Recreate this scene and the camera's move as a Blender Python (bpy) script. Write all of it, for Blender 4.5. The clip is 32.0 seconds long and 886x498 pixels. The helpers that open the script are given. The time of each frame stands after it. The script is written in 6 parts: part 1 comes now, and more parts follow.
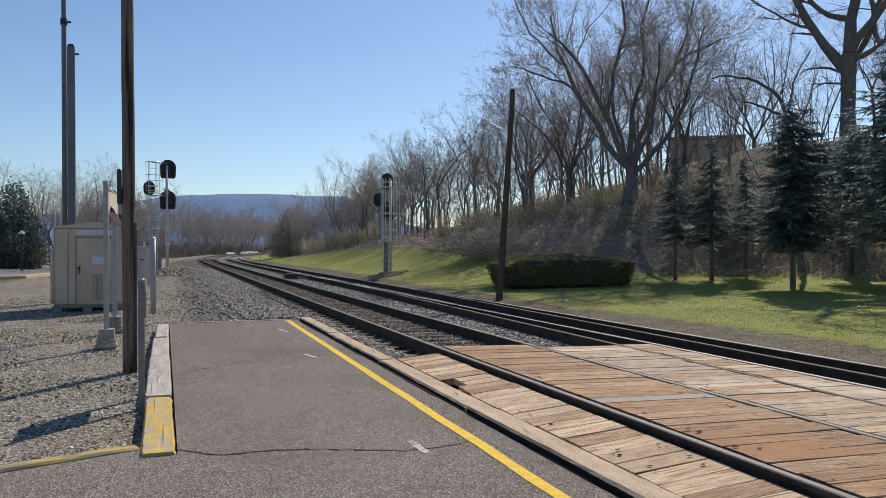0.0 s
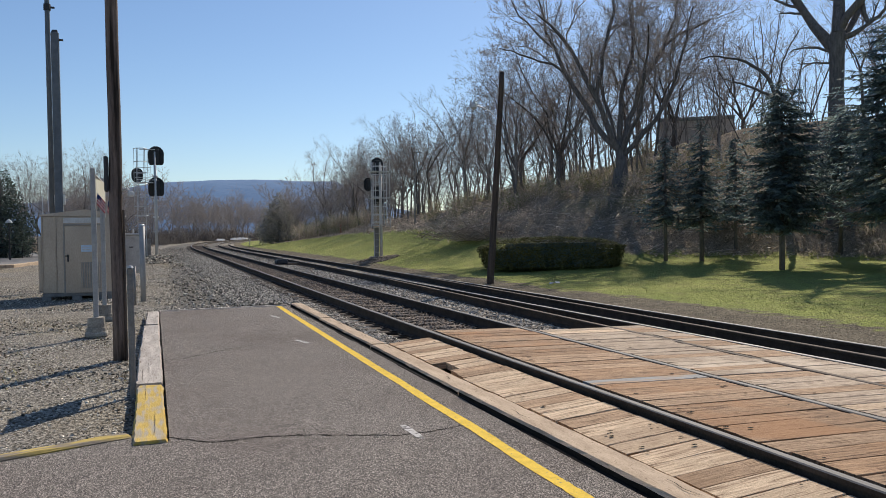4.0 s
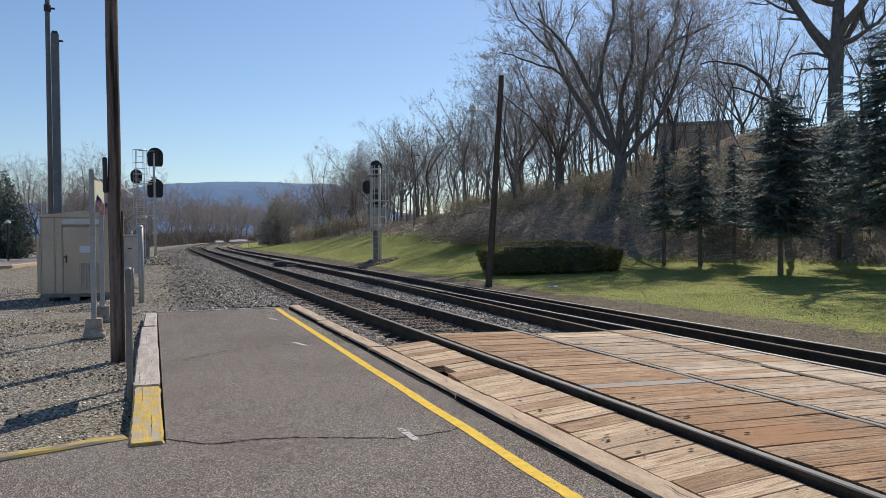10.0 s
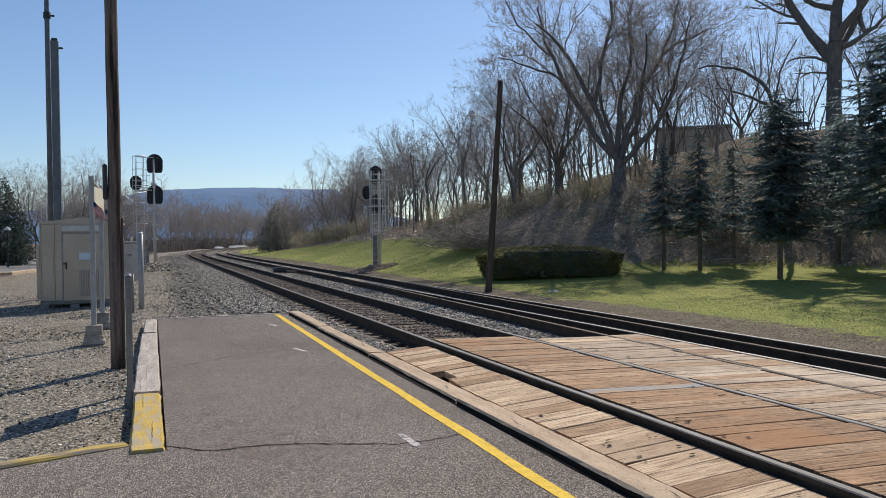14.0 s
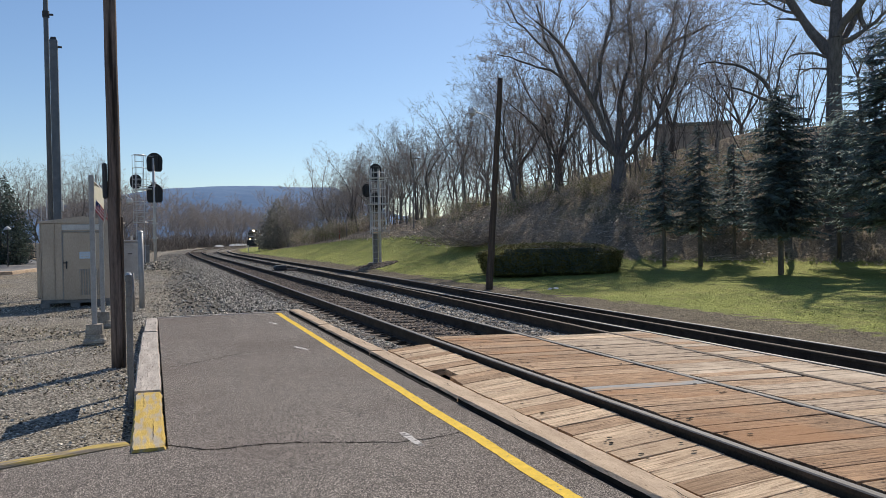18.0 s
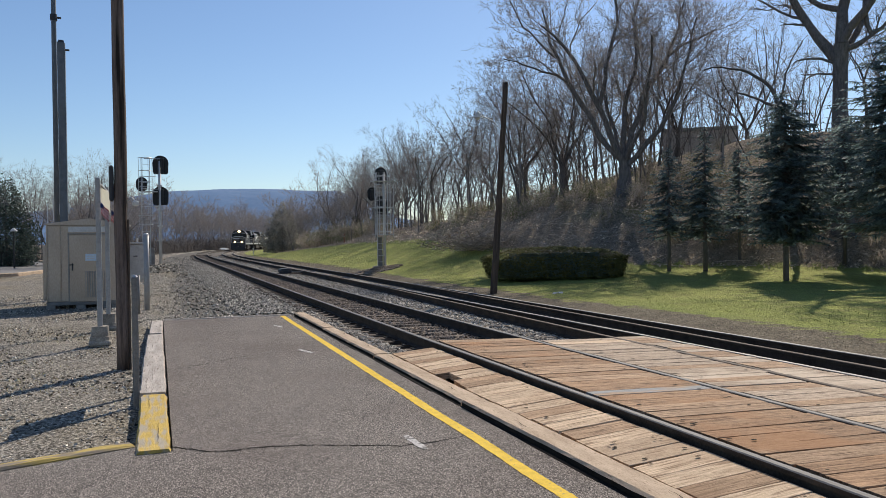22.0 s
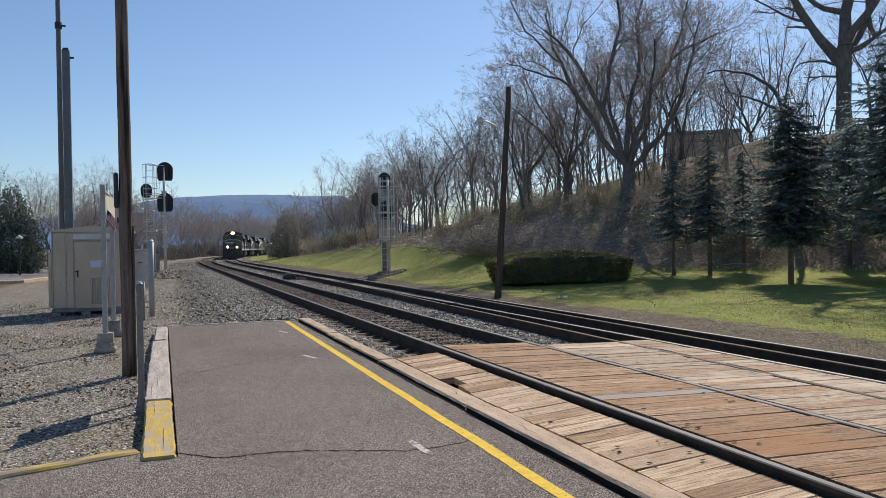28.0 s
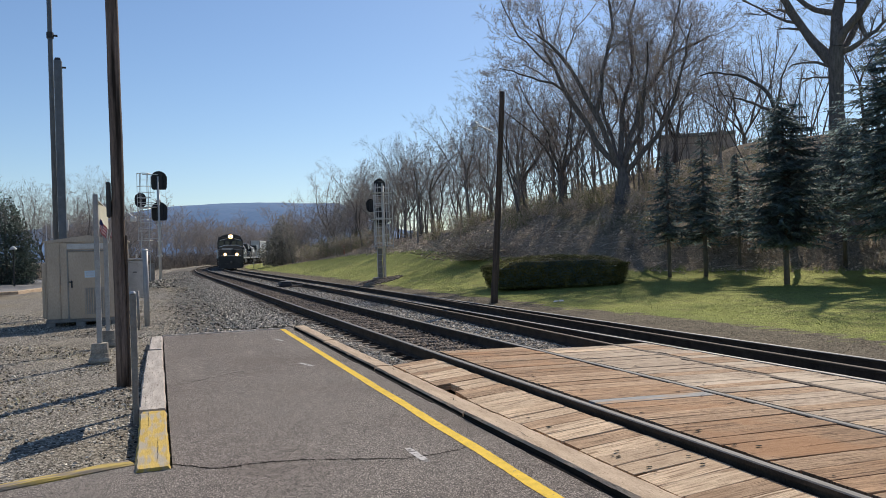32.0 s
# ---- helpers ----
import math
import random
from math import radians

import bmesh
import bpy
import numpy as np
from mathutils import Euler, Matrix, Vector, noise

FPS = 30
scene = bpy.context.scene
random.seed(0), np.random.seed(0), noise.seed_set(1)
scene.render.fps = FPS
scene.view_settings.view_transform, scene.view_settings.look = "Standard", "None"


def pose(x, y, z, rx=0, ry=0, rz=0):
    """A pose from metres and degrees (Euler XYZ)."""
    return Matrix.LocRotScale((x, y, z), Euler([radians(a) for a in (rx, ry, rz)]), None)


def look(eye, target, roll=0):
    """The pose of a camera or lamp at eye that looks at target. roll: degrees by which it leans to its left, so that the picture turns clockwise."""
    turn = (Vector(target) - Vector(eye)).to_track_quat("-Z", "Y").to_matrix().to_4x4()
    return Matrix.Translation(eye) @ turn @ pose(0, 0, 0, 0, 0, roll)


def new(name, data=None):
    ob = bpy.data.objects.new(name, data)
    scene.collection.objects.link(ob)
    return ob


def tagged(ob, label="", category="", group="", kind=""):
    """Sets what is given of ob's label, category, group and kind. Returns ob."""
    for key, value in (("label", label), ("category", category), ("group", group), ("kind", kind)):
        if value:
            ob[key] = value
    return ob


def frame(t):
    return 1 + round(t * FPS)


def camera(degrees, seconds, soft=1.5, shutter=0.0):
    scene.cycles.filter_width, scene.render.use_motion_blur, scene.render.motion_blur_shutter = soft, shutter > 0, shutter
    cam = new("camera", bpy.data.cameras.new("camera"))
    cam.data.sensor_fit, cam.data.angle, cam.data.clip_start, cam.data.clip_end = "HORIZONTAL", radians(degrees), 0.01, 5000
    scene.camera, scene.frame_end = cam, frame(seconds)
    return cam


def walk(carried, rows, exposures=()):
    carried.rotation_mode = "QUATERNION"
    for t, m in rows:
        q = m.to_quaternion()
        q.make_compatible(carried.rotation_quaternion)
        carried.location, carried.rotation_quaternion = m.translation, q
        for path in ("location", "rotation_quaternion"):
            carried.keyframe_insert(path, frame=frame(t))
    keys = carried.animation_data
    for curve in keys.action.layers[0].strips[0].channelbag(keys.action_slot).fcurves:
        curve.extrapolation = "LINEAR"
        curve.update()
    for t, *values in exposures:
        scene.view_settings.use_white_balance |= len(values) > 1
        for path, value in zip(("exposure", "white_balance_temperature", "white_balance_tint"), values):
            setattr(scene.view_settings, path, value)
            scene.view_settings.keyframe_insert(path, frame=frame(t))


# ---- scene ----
cam = camera(58.59, 32.0, soft=0.75)
# seconds, eye x, y, z, heading, pitch, lean to the right (degrees)
PATH = (
    (0, -0.010, -0.015, 1.658, 19.500, -0.245, 0.184),
    (0.5, -0.005, -0.013, 1.658, 19.506, -0.665, 0.374),
    (1, 0.003, 0.018, 1.660, 19.739, -0.596, 1.340),
    (1.5, -0.005, -0.008, 1.662, 19.799, -0.554, 0.804),
    (2, 0.000, 0.000, 1.660, 19.872, -1.429, 0.762),
    (2.5, -0.006, 0.001, 1.665, 20.094, -1.364, 0.945),
    (3, -0.004, -0.002, 1.660, 20.126, -1.466, 0.820),
    (3.5, 0.001, 0.008, 1.659, 20.152, -1.487, 0.819),
    (5.5, 0.001, 0.000, 1.661, 20.266, -1.007, 0.684),
    (6, 0.002, -0.002, 1.662, 20.283, -1.033, 0.516),
    (6.5, 0.006, 0.011, 1.657, 20.281, -0.964, 0.529),
    (7, 0.009, 0.029, 1.658, 20.343, -0.935, 0.637),
    (7.5, 0.006, 0.015, 1.662, 20.353, -0.898, 0.519),
    (8, 0.006, 0.015, 1.662, 20.395, -1.008, 0.650),
    (8.5, 0.000, 0.001, 1.657, 20.398, -1.053, 0.479),
    (9, -0.002, -0.015, 1.659, 20.278, -1.091, 0.483),
    (9.5, 0.005, -0.000, 1.658, 20.233, -1.155, 0.521),
    (10, 0.006, -0.001, 1.660, 20.242, -1.192, 0.482),
    (10.5, 0.006, 0.009, 1.658, 20.300, -1.128, 0.440),
    (11, 0.004, -0.004, 1.664, 20.338, -1.037, 0.458),
    (11.5, 0.004, 0.008, 1.662, 20.345, -0.990, 0.300),
    (12, 0.004, 0.006, 1.659, 20.373, -0.955, 0.348),
    (12.5, 0.001, -0.003, 1.660, 20.386, -0.946, 0.175),
    (13, -0.001, 0.002, 1.660, 20.345, -0.912, 0.221),
    (13.5, 0.002, -0.005, 1.663, 20.279, -0.882, 0.416),
    (14, 0.001, -0.003, 1.664, 20.270, -0.824, 0.719),
    (14.5, 0.003, -0.003, 1.663, 20.236, -0.790, 0.950),
    (16.5, 0.000, 0.015, 1.664, 19.912, -0.955, 1.225),
    (17, 0.000, 0.010, 1.664, 19.987, -1.009, 1.104),
    (17.5, 0.003, 0.019, 1.662, 20.061, -1.018, 0.855),
    (18, 0.002, 0.011, 1.665, 20.253, -1.000, 0.948),
    (18.5, -0.001, 0.004, 1.663, 20.199, -0.844, 0.691),
    (19, -0.000, -0.005, 1.662, 20.027, -0.790, 0.599),
    (19.5, -0.005, -0.017, 1.664, 19.969, -0.783, 0.655),
    (20, -0.004, -0.002, 1.661, 19.954, -0.769, 0.730),
    (20.5, -0.002, -0.007, 1.661, 19.948, -0.756, 0.768),
    (21, -0.003, -0.007, 1.661, 19.932, -0.744, 0.732),
    (21.5, -0.004, -0.006, 1.664, 19.917, -0.739, 0.627),
    (22, -0.005, -0.009, 1.667, 19.917, -0.718, 0.677),
    (22.5, -0.005, -0.007, 1.663, 19.867, -0.672, 0.680),
    (23, -0.002, -0.001, 1.664, 19.893, -0.689, 0.792),
    (23.5, 0.000, 0.005, 1.665, 19.938, -0.647, 0.813),
    (24, -0.002, -0.007, 1.666, 19.880, -0.593, 0.797),
    (24.5, -0.003, -0.002, 1.665, 19.855, -0.535, 0.829),
    (25, -0.000, -0.002, 1.665, 19.833, -0.488, 0.838),
    (25.5, -0.002, -0.000, 1.665, 19.836, -0.455, 0.944),
    (27.5, -0.004, -0.004, 1.665, 19.736, -0.396, 0.922),
    (28, -0.004, -0.024, 1.671, 19.615, -0.377, 0.999),
    (28.5, -0.001, -0.003, 1.667, 19.549, -0.333, 1.023),
    (29, -0.003, 0.003, 1.667, 19.553, -0.327, 0.971),
    (29.5, -0.003, 0.007, 1.665, 19.567, -0.330, 0.944),
    (30, -0.007, -0.007, 1.666, 19.579, -0.345, 0.781),
    (30.5, -0.001, 0.001, 1.664, 19.585, -0.340, 0.791),
    (31, -0.004, -0.014, 1.669, 19.535, -0.369, 0.770),
    (31.5, -0.001, 0.006, 1.665, 19.630, -0.372, 0.795),
    (32, 0.020, 0.021, 1.667, 19.929, 0.020, 1.743),
)


def held(x, y, z, yaw, pitch, lean):
    a, b = radians(yaw), radians(pitch)
    way = Vector((math.sin(a) * math.cos(b), math.cos(a) * math.cos(b), math.sin(b)))
    eye = Vector((x, y, z))
    return look(eye, eye + way, -lean)


walk(cam, [(r[0], held(*r[1:])) for r in PATH], exposures=[(0, 0.0), (32, 0.0)])

# ---- light ----
SUN_TURN, SUN_UP = radians(40), radians(39.5)
SUN_WAY = Vector((math.sin(SUN_TURN) * math.cos(SUN_UP), math.cos(SUN_TURN) * math.cos(SUN_UP), math.sin(SUN_UP)))
world = bpy.data.worlds.new("world")
scene.world = world
world.use_nodes = True
wn = world.node_tree
sky = wn.nodes.new("ShaderNodeTexSky")
sky.sky_type, sky.sun_disc = "NISHITA", False
sky.sun_elevation, sky.sun_rotation = SUN_UP, SUN_TURN
sky.altitude, sky.air_density, sky.dust_density, sky.ozone_density = 100, 1.0, 0.3, 1.4
cast = wn.nodes.new("ShaderNodeMix")
cast.data_type, cast.blend_type = "RGBA", "MULTIPLY"
cast.inputs["Factor"].default_value, cast.inputs["B"].default_value = 1.0, (0.806, 0.915, 1.06, 1)
wn.links.new(sky.outputs["Color"], cast.inputs["A"])
wn.links.new(cast.outputs["Result"], wn.nodes["Background"].inputs["Color"])
wn.nodes["Background"].inputs["Strength"].default_value = 0.1
sun = new("sun", bpy.data.lights.new("sun", "SUN"))
sun.data.energy, sun.data.angle, sun.data.color = 4.8, radians(0.55), (1.0, 0.91, 0.78)
sun.matrix_world = look(SUN_WAY * 60, (0, 0, 0))


# ---- materials ----
def material(name, dark, light, scale=8.0, rough=0.85, bump=0.3, fine=60.0, metal=0.0, tint=0.15, spec=None, stretch=(1, 1, 1),
             spots=None, spot_scale=2.0, spot_from=0.55, spot_to=0.7, fine_mix=0.45, bump_dist=0.01, world_space=False):
    """Two noise scales for colour, fine relief, and a shade of its own for each object; spots: a second colour in patches."""
    m = bpy.data.materials.new(name)
    m.use_nodes = True
    nt = m.node_tree
    bsdf = nt.nodes["Principled BSDF"]
    link = nt.links.new
    coord = nt.nodes.new("ShaderNodeTexCoord")
    info = nt.nodes.new("ShaderNodeObjectInfo")
    shift = nt.nodes.new("ShaderNodeVectorMath")
    shift.operation = "MULTIPLY_ADD"
    shift.inputs[1].default_value = stretch
    if world_space:
        geo = nt.nodes.new("ShaderNodeNewGeometry")
        link(geo.outputs["Position"], shift.inputs[0])
    else:
        link(coord.outputs["Object"], shift.inputs[0])
        ran = nt.nodes.new("ShaderNodeVectorMath")
        ran.operation = "SCALE"
        ran.inputs[0].default_value = (7.1, 13.3, 5.7)
        link(info.outputs["Random"], ran.inputs["Scale"])
        link(ran.outputs[0], shift.inputs[2])
    big = nt.nodes.new("ShaderNodeTexNoise")
    big.inputs["Scale"].default_value, big.inputs["Detail"].default_value = scale, 5
    small = nt.nodes.new("ShaderNodeTexNoise")
    small.inputs["Scale"].default_value, small.inputs["Detail"].default_value = fine, 4
    for n in (big, small):
        link(shift.outputs[0], n.inputs["Vector"])
    both = nt.nodes.new("ShaderNodeMix")
    both.inputs["Factor"].default_value = fine_mix
    link(big.outputs["Fac"], both.inputs["A"])
    link(small.outputs["Fac"], both.inputs["B"])
    ramp = nt.nodes.new("ShaderNodeValToRGB")
    ramp.color_ramp.elements[0].position, ramp.color_ramp.elements[1].position = 0.34, 0.66
    ramp.color_ramp.elements[0].color, ramp.color_ramp.elements[1].color = (*dark, 1), (*light, 1)
    link(both.outputs["Result"], ramp.inputs["Fac"])
    out = ramp.outputs["Color"]
    if spots:
        patch = nt.nodes.new("ShaderNodeTexNoise")
        patch.inputs["Scale"].default_value, patch.inputs["Detail"].default_value = spot_scale, 6
        link(shift.outputs[0], patch.inputs["Vector"])
        lim = nt.nodes.new("ShaderNodeMapRange")
        lim.inputs["From Min"].default_value, lim.inputs["From Max"].default_value = spot_from, spot_to
        link(patch.outputs["Fac"], lim.inputs["Value"])
        mix = nt.nodes.new("ShaderNodeMix")
        mix.data_type = "RGBA"
        link(lim.outputs["Result"], mix.inputs["Factor"])
        link(out, mix.inputs["A"])
        mix.inputs["B"].default_value = (*spots, 1)
        out = mix.outputs["Result"]
    if tint:
        val = nt.nodes.new("ShaderNodeMapRange")
        val.inputs["To Min"].default_value, val.inputs["To Max"].default_value = 1 - tint, 1 + tint
        link(info.outputs["Random"], val.inputs["Value"])
        hsv = nt.nodes.new("ShaderNodeHueSaturation")
        link(val.outputs["Result"], hsv.inputs["Value"])
        link(out, hsv.inputs["Color"])
        out = hsv.outputs["Color"]
    link(out, bsdf.inputs["Base Color"])
    bsdf.inputs["Roughness"].default_value, bsdf.inputs["Metallic"].default_value = rough, metal
    bsdf.inputs["Specular IOR Level"].default_value = (0.15 if rough >= 0.75 else 0.5) if spec is None else spec
    if bump:
        b = nt.nodes.new("ShaderNodeBump")
        b.inputs["Strength"].default_value, b.inputs["Distance"].default_value = bump, bump_dist
        link(both.outputs["Result"], b.inputs["Height"])
        link(b.outputs["Normal"], bsdf.inputs["Normal"])
    return m


def glow(name, colour, strength):
    m = bpy.data.materials.new(name)
    m.use_nodes = True
    b = m.node_tree.nodes["Principled BSDF"]
    b.inputs["Base Color"].default_value = (0.8, 0.8, 0.75, 1)
    b.inputs["Emission Color"].default_value, b.inputs["Emission Strength"].default_value = (*colour, 1), strength
    return m


def island_tint(m, amount):
    """Lets the loose pieces of one mesh differ in brightness."""
    nt = m.node_tree
    bsdf = nt.nodes["Principled BSDF"]
    src = bsdf.inputs["Base Color"].links[0].from_socket
    geo = nt.nodes.new("ShaderNodeNewGeometry")
    val = nt.nodes.new("ShaderNodeMapRange")
    val.inputs["To Min"].default_value, val.inputs["To Max"].default_value = 1 - amount, 1 + amount
    nt.links.new(geo.outputs["Random Per Island"], val.inputs["Value"])
    hsv = nt.nodes.new("ShaderNodeHueSaturation")
    nt.links.new(val.outputs["Result"], hsv.inputs["Value"])
    nt.links.new(src, hsv.inputs["Color"])
    nt.links.new(hsv.outputs["Color"], bsdf.inputs["Base Color"])
    return m


def speckled(m, scale, dark, light, share=0.6, relief=0.6, dist=0.006, stretch=(1, 1, 1)):
    """Adds separate grains of stone to a surface: each cell its own shade, and relief."""
    nt = m.node_tree
    bsdf = nt.nodes["Principled BSDF"]
    src = bsdf.inputs["Base Color"].links[0].from_socket
    geo = nt.nodes.new("ShaderNodeNewGeometry")
    cell = nt.nodes.new("ShaderNodeTexVoronoi")
    cell.inputs["Scale"].default_value = scale
    wide = nt.nodes.new("ShaderNodeVectorMath")
    wide.operation = "MULTIPLY"
    wide.inputs[1].default_value = stretch
    nt.links.new(geo.outputs["Position"], wide.inputs[0])
    nt.links.new(wide.outputs[0], cell.inputs["Vector"])
    sep = nt.nodes.new("ShaderNodeSeparateColor")
    nt.links.new(cell.outputs["Color"], sep.inputs["Color"])
    ramp = nt.nodes.new("ShaderNodeValToRGB")
    e = ramp.color_ramp.elements
    e[0].position, e[0].color, e[1].position, e[1].color = 0.0, (*dark, 1), 1.0, (*light, 1)
    mid = e.new(0.72)
    mid.color = tuple(a * 0.6 + b * 0.4 for a, b in zip((*dark, 1), (*light, 1)))
    nt.links.new(sep.outputs["Red"], ramp.inputs["Fac"])
    mix = nt.nodes.new("ShaderNodeMix")
    mix.data_type = "RGBA"
    mix.inputs["Factor"].default_value = share
    nt.links.new(src, mix.inputs["A"])
    nt.links.new(ramp.outputs["Color"], mix.inputs["B"])
    nt.links.new(mix.outputs["Result"], bsdf.inputs["Base Color"])
    b = nt.nodes.new("ShaderNodeBump")
    b.inputs["Strength"].default_value, b.inputs["Distance"].default_value = relief, dist
    nt.links.new(sep.outputs["Green"], b.inputs["Height"])
    old = bsdf.inputs["Normal"].links
    if old:
        nt.links.new(old[0].from_socket, b.inputs["Normal"])
    nt.links.new(b.outputs["Normal"], bsdf.inputs["Normal"])
    return m


def stained(m, colour, scale, lo, hi, most=0.8, stretch=(1, 1, 1)):
    """Lets a stain spread in patches over neighbouring pieces."""
    nt = m.node_tree
    bsdf = nt.nodes["Principled BSDF"]
    src = bsdf.inputs["Base Color"].links[0].from_socket
    geo = nt.nodes.new("ShaderNodeNewGeometry")
    wide = nt.nodes.new("ShaderNodeVectorMath")
    wide.operation = "MULTIPLY"
    wide.inputs[1].default_value = stretch
    nt.links.new(geo.outputs["Position"], wide.inputs[0])
    patch = nt.nodes.new("ShaderNodeTexNoise")
    patch.inputs["Scale"].default_value, patch.inputs["Detail"].default_value = scale, 5
    nt.links.new(wide.outputs[0], patch.inputs["Vector"])
    lim = nt.nodes.new("ShaderNodeMapRange")
    lim.inputs["From Min"].default_value, lim.inputs["From Max"].default_value, lim.inputs["To Max"].default_value = lo, hi, most
    nt.links.new(patch.outputs["Fac"], lim.inputs["Value"])
    mix = nt.nodes.new("ShaderNodeMix")
    mix.data_type = "RGBA"
    nt.links.new(lim.outputs["Result"], mix.inputs["Factor"])
    nt.links.new(src, mix.inputs["A"])
    mix.inputs["B"].default_value = (*colour, 1)
    nt.links.new(mix.outputs["Result"], bsdf.inputs["Base Color"])
    return m


def leafy(m, amount=0.45):
    """Lets thin leaves pass some of the light that falls on their far side."""
    nt = m.node_tree
    bsdf = nt.nodes["Principled BSDF"]
    thin = nt.nodes.new("ShaderNodeBsdfTranslucent")
    nt.links.new(bsdf.inputs["Base Color"].links[0].from_socket, thin.inputs["Color"])
    mix = nt.nodes.new("ShaderNodeMixShader")
    mix.inputs["Fac"].default_value = amount
    nt.links.new(bsdf.outputs["BSDF"], mix.inputs[1])
    nt.links.new(thin.outputs["BSDF"], mix.inputs[2])
    nt.links.new(mix.outputs["Shader"], nt.nodes["Material Output"].inputs["Surface"])
    return m


ASPHALT = speckled(material("asphalt", (0.095, 0.083, 0.074), (0.175, 0.157, 0.143), 1.1, 0.92, 0.4, 30, fine_mix=0.5, tint=0,
                            spots=(0.16, 0.148, 0.136), spot_scale=0.5, spot_from=0.5, spot_to=0.8, bump_dist=0.008),
                   190, (0.012, 0.011, 0.01), (0.655, 0.572, 0.505), 0.8, 1.0, 0.006, (1, 0.42, 1))
ASPHALT = stained(stained(ASPHALT, (0.105, 0.075, 0.066), 0.45, 0.46, 0.68, 0.35), (0.06, 0.054, 0.05), 3.6, 0.56, 0.72, 0.3)
# Near-black of cracks and splits; also paints shade at the edge timbers.
CRACK_SHADE = material("crack tar and shade", (0.016, 0.014, 0.012), (0.034, 0.03, 0.026), 6, 0.95, 0, tint=0, spec=0.05)
LINE = material("yellow line paint", (0.62, 0.40, 0.03), (0.86, 0.58, 0.055), 9, 0.75, 0.8, 70, spots=(0.3, 0.235, 0.12),
                spot_scale=34, spot_from=0.62, spot_to=0.7, tint=0, bump_dist=0.006)
WHITE_MARK = material("faded white paint", (0.4, 0.38, 0.36), (0.66, 0.63, 0.6), 14, 0.8, 0.3, spots=(0.16, 0.15, 0.14), spot_scale=22,
                      spot_from=0.5, spot_to=0.6)
PLANK = stained(material("crossing plank", (0.15, 0.088, 0.05), (0.63, 0.425, 0.265), 4.4, 0.8, 0.9, 26, tint=0.12, stretch=(0.7, 10, 10),
                         spots=(0.15, 0.085, 0.045), spot_scale=4.2, spot_from=0.55, spot_to=0.64), (0.30, 0.185, 0.105), 1.1, 0.5, 0.66, 0.7)
PLANK_PALE = stained(material("pale crossing plank", (0.31, 0.205, 0.125), (0.84, 0.64, 0.44), 4.4, 0.78, 0.9, 26, tint=0.1, stretch=(0.7, 10, 10),
                              spots=(0.25, 0.16, 0.095), spot_scale=4.2, spot_from=0.55, spot_to=0.64), (0.36, 0.235, 0.145), 0.9, 0.52, 0.7, 0.6)
PLANK_RED = stained(material("reddish crossing plank", (0.125, 0.068, 0.037), (0.54, 0.335, 0.19), 4.4, 0.8, 0.9, 26, tint=0.14, stretch=(0.7, 10, 10),
                             spots=(0.12, 0.06, 0.03), spot_scale=4.2, spot_from=0.55, spot_to=0.64), (0.36, 0.18, 0.08), 1.2, 0.5, 0.66, 0.7)
PLANK_GREY = stained(material("weathered grey crossing plank", (0.19, 0.132, 0.088), (0.64, 0.50, 0.37), 4.4, 0.8, 0.9, 26, tint=0.1, stretch=(0.7, 10, 10),
                              spots=(0.17, 0.12, 0.085), spot_scale=4.2, spot_from=0.55, spot_to=0.64), (0.66, 0.54, 0.41), 0.8, 0.54, 0.68, 0.7)
PLANK_BLUE = stained(material("blue-grey painted plank", (0.2, 0.2, 0.195), (0.34, 0.335, 0.33), 4.4, 0.75, 0.7, 26, tint=0, stretch=(0.7, 10, 10)),
                     (0.38, 0.25, 0.155), 2.2, 0.42, 0.56, 0.9, (0.8, 3, 1))
EDGE_TIMBER = material("tan edge timber", (0.36, 0.265, 0.185), (0.61, 0.475, 0.345), 2, 0.9, 0.9, 30, tint=0.08, stretch=(5, 1.0, 5),
                       spots=(0.22, 0.155, 0.1), spot_scale=14, spot_from=0.6, spot_to=0.72)
GREY_TIMBER = material("weathered grey timber", (0.30, 0.26, 0.23), (0.66, 0.60, 0.54), 1.6, 0.9, 1.0, 22, tint=0.1, stretch=(6, 0.7, 6),
                       spots=(0.13, 0.1, 0.08), spot_scale=8, spot_from=0.6, spot_to=0.7)
FADED_TIMBER = material("faded yellow timber", (0.44, 0.32, 0.10), (0.66, 0.49, 0.16), 2, 0.85, 1.0, 22, stretch=(4, 1, 4),
                        spots=(0.3, 0.25, 0.19), spot_scale=3.2, spot_from=0.45, spot_to=0.6)
YELLOW_TIMBER = material("worn yellow timber", (0.48, 0.33, 0.08), (0.72, 0.51, 0.15), 2, 0.85, 0.6, 22, stretch=(5, 0.7, 5),
                         spots=(0.46, 0.4, 0.31), spot_scale=3.0, spot_from=0.47, spot_to=0.6)
TIE = material("creosoted tie wood", (0.05, 0.04, 0.033), (0.16, 0.125, 0.10), 3, 0.9, 0.8, 30, stretch=(0.6, 5, 5), tint=0.3)
RAIL_SIDE = material("rusty rail side", (0.036, 0.029, 0.023), (0.092, 0.072, 0.056), 5, 0.9, 0.4, 60, tint=0.05)
RAIL_HEAD = material("worn rail head", (0.10, 0.093, 0.087), (0.2, 0.187, 0.178), 4, 0.7, 0.1, 50, metal=0.0, spec=0.25, tint=0, stretch=(8, 0.4, 8))
RAIL_BRIGHT = material("polished rail head", (0.15, 0.142, 0.135), (0.26, 0.248, 0.238), 4, 0.62, 0.1, 50, metal=0.1, spec=0.3, tint=0, stretch=(8, 0.4, 8))
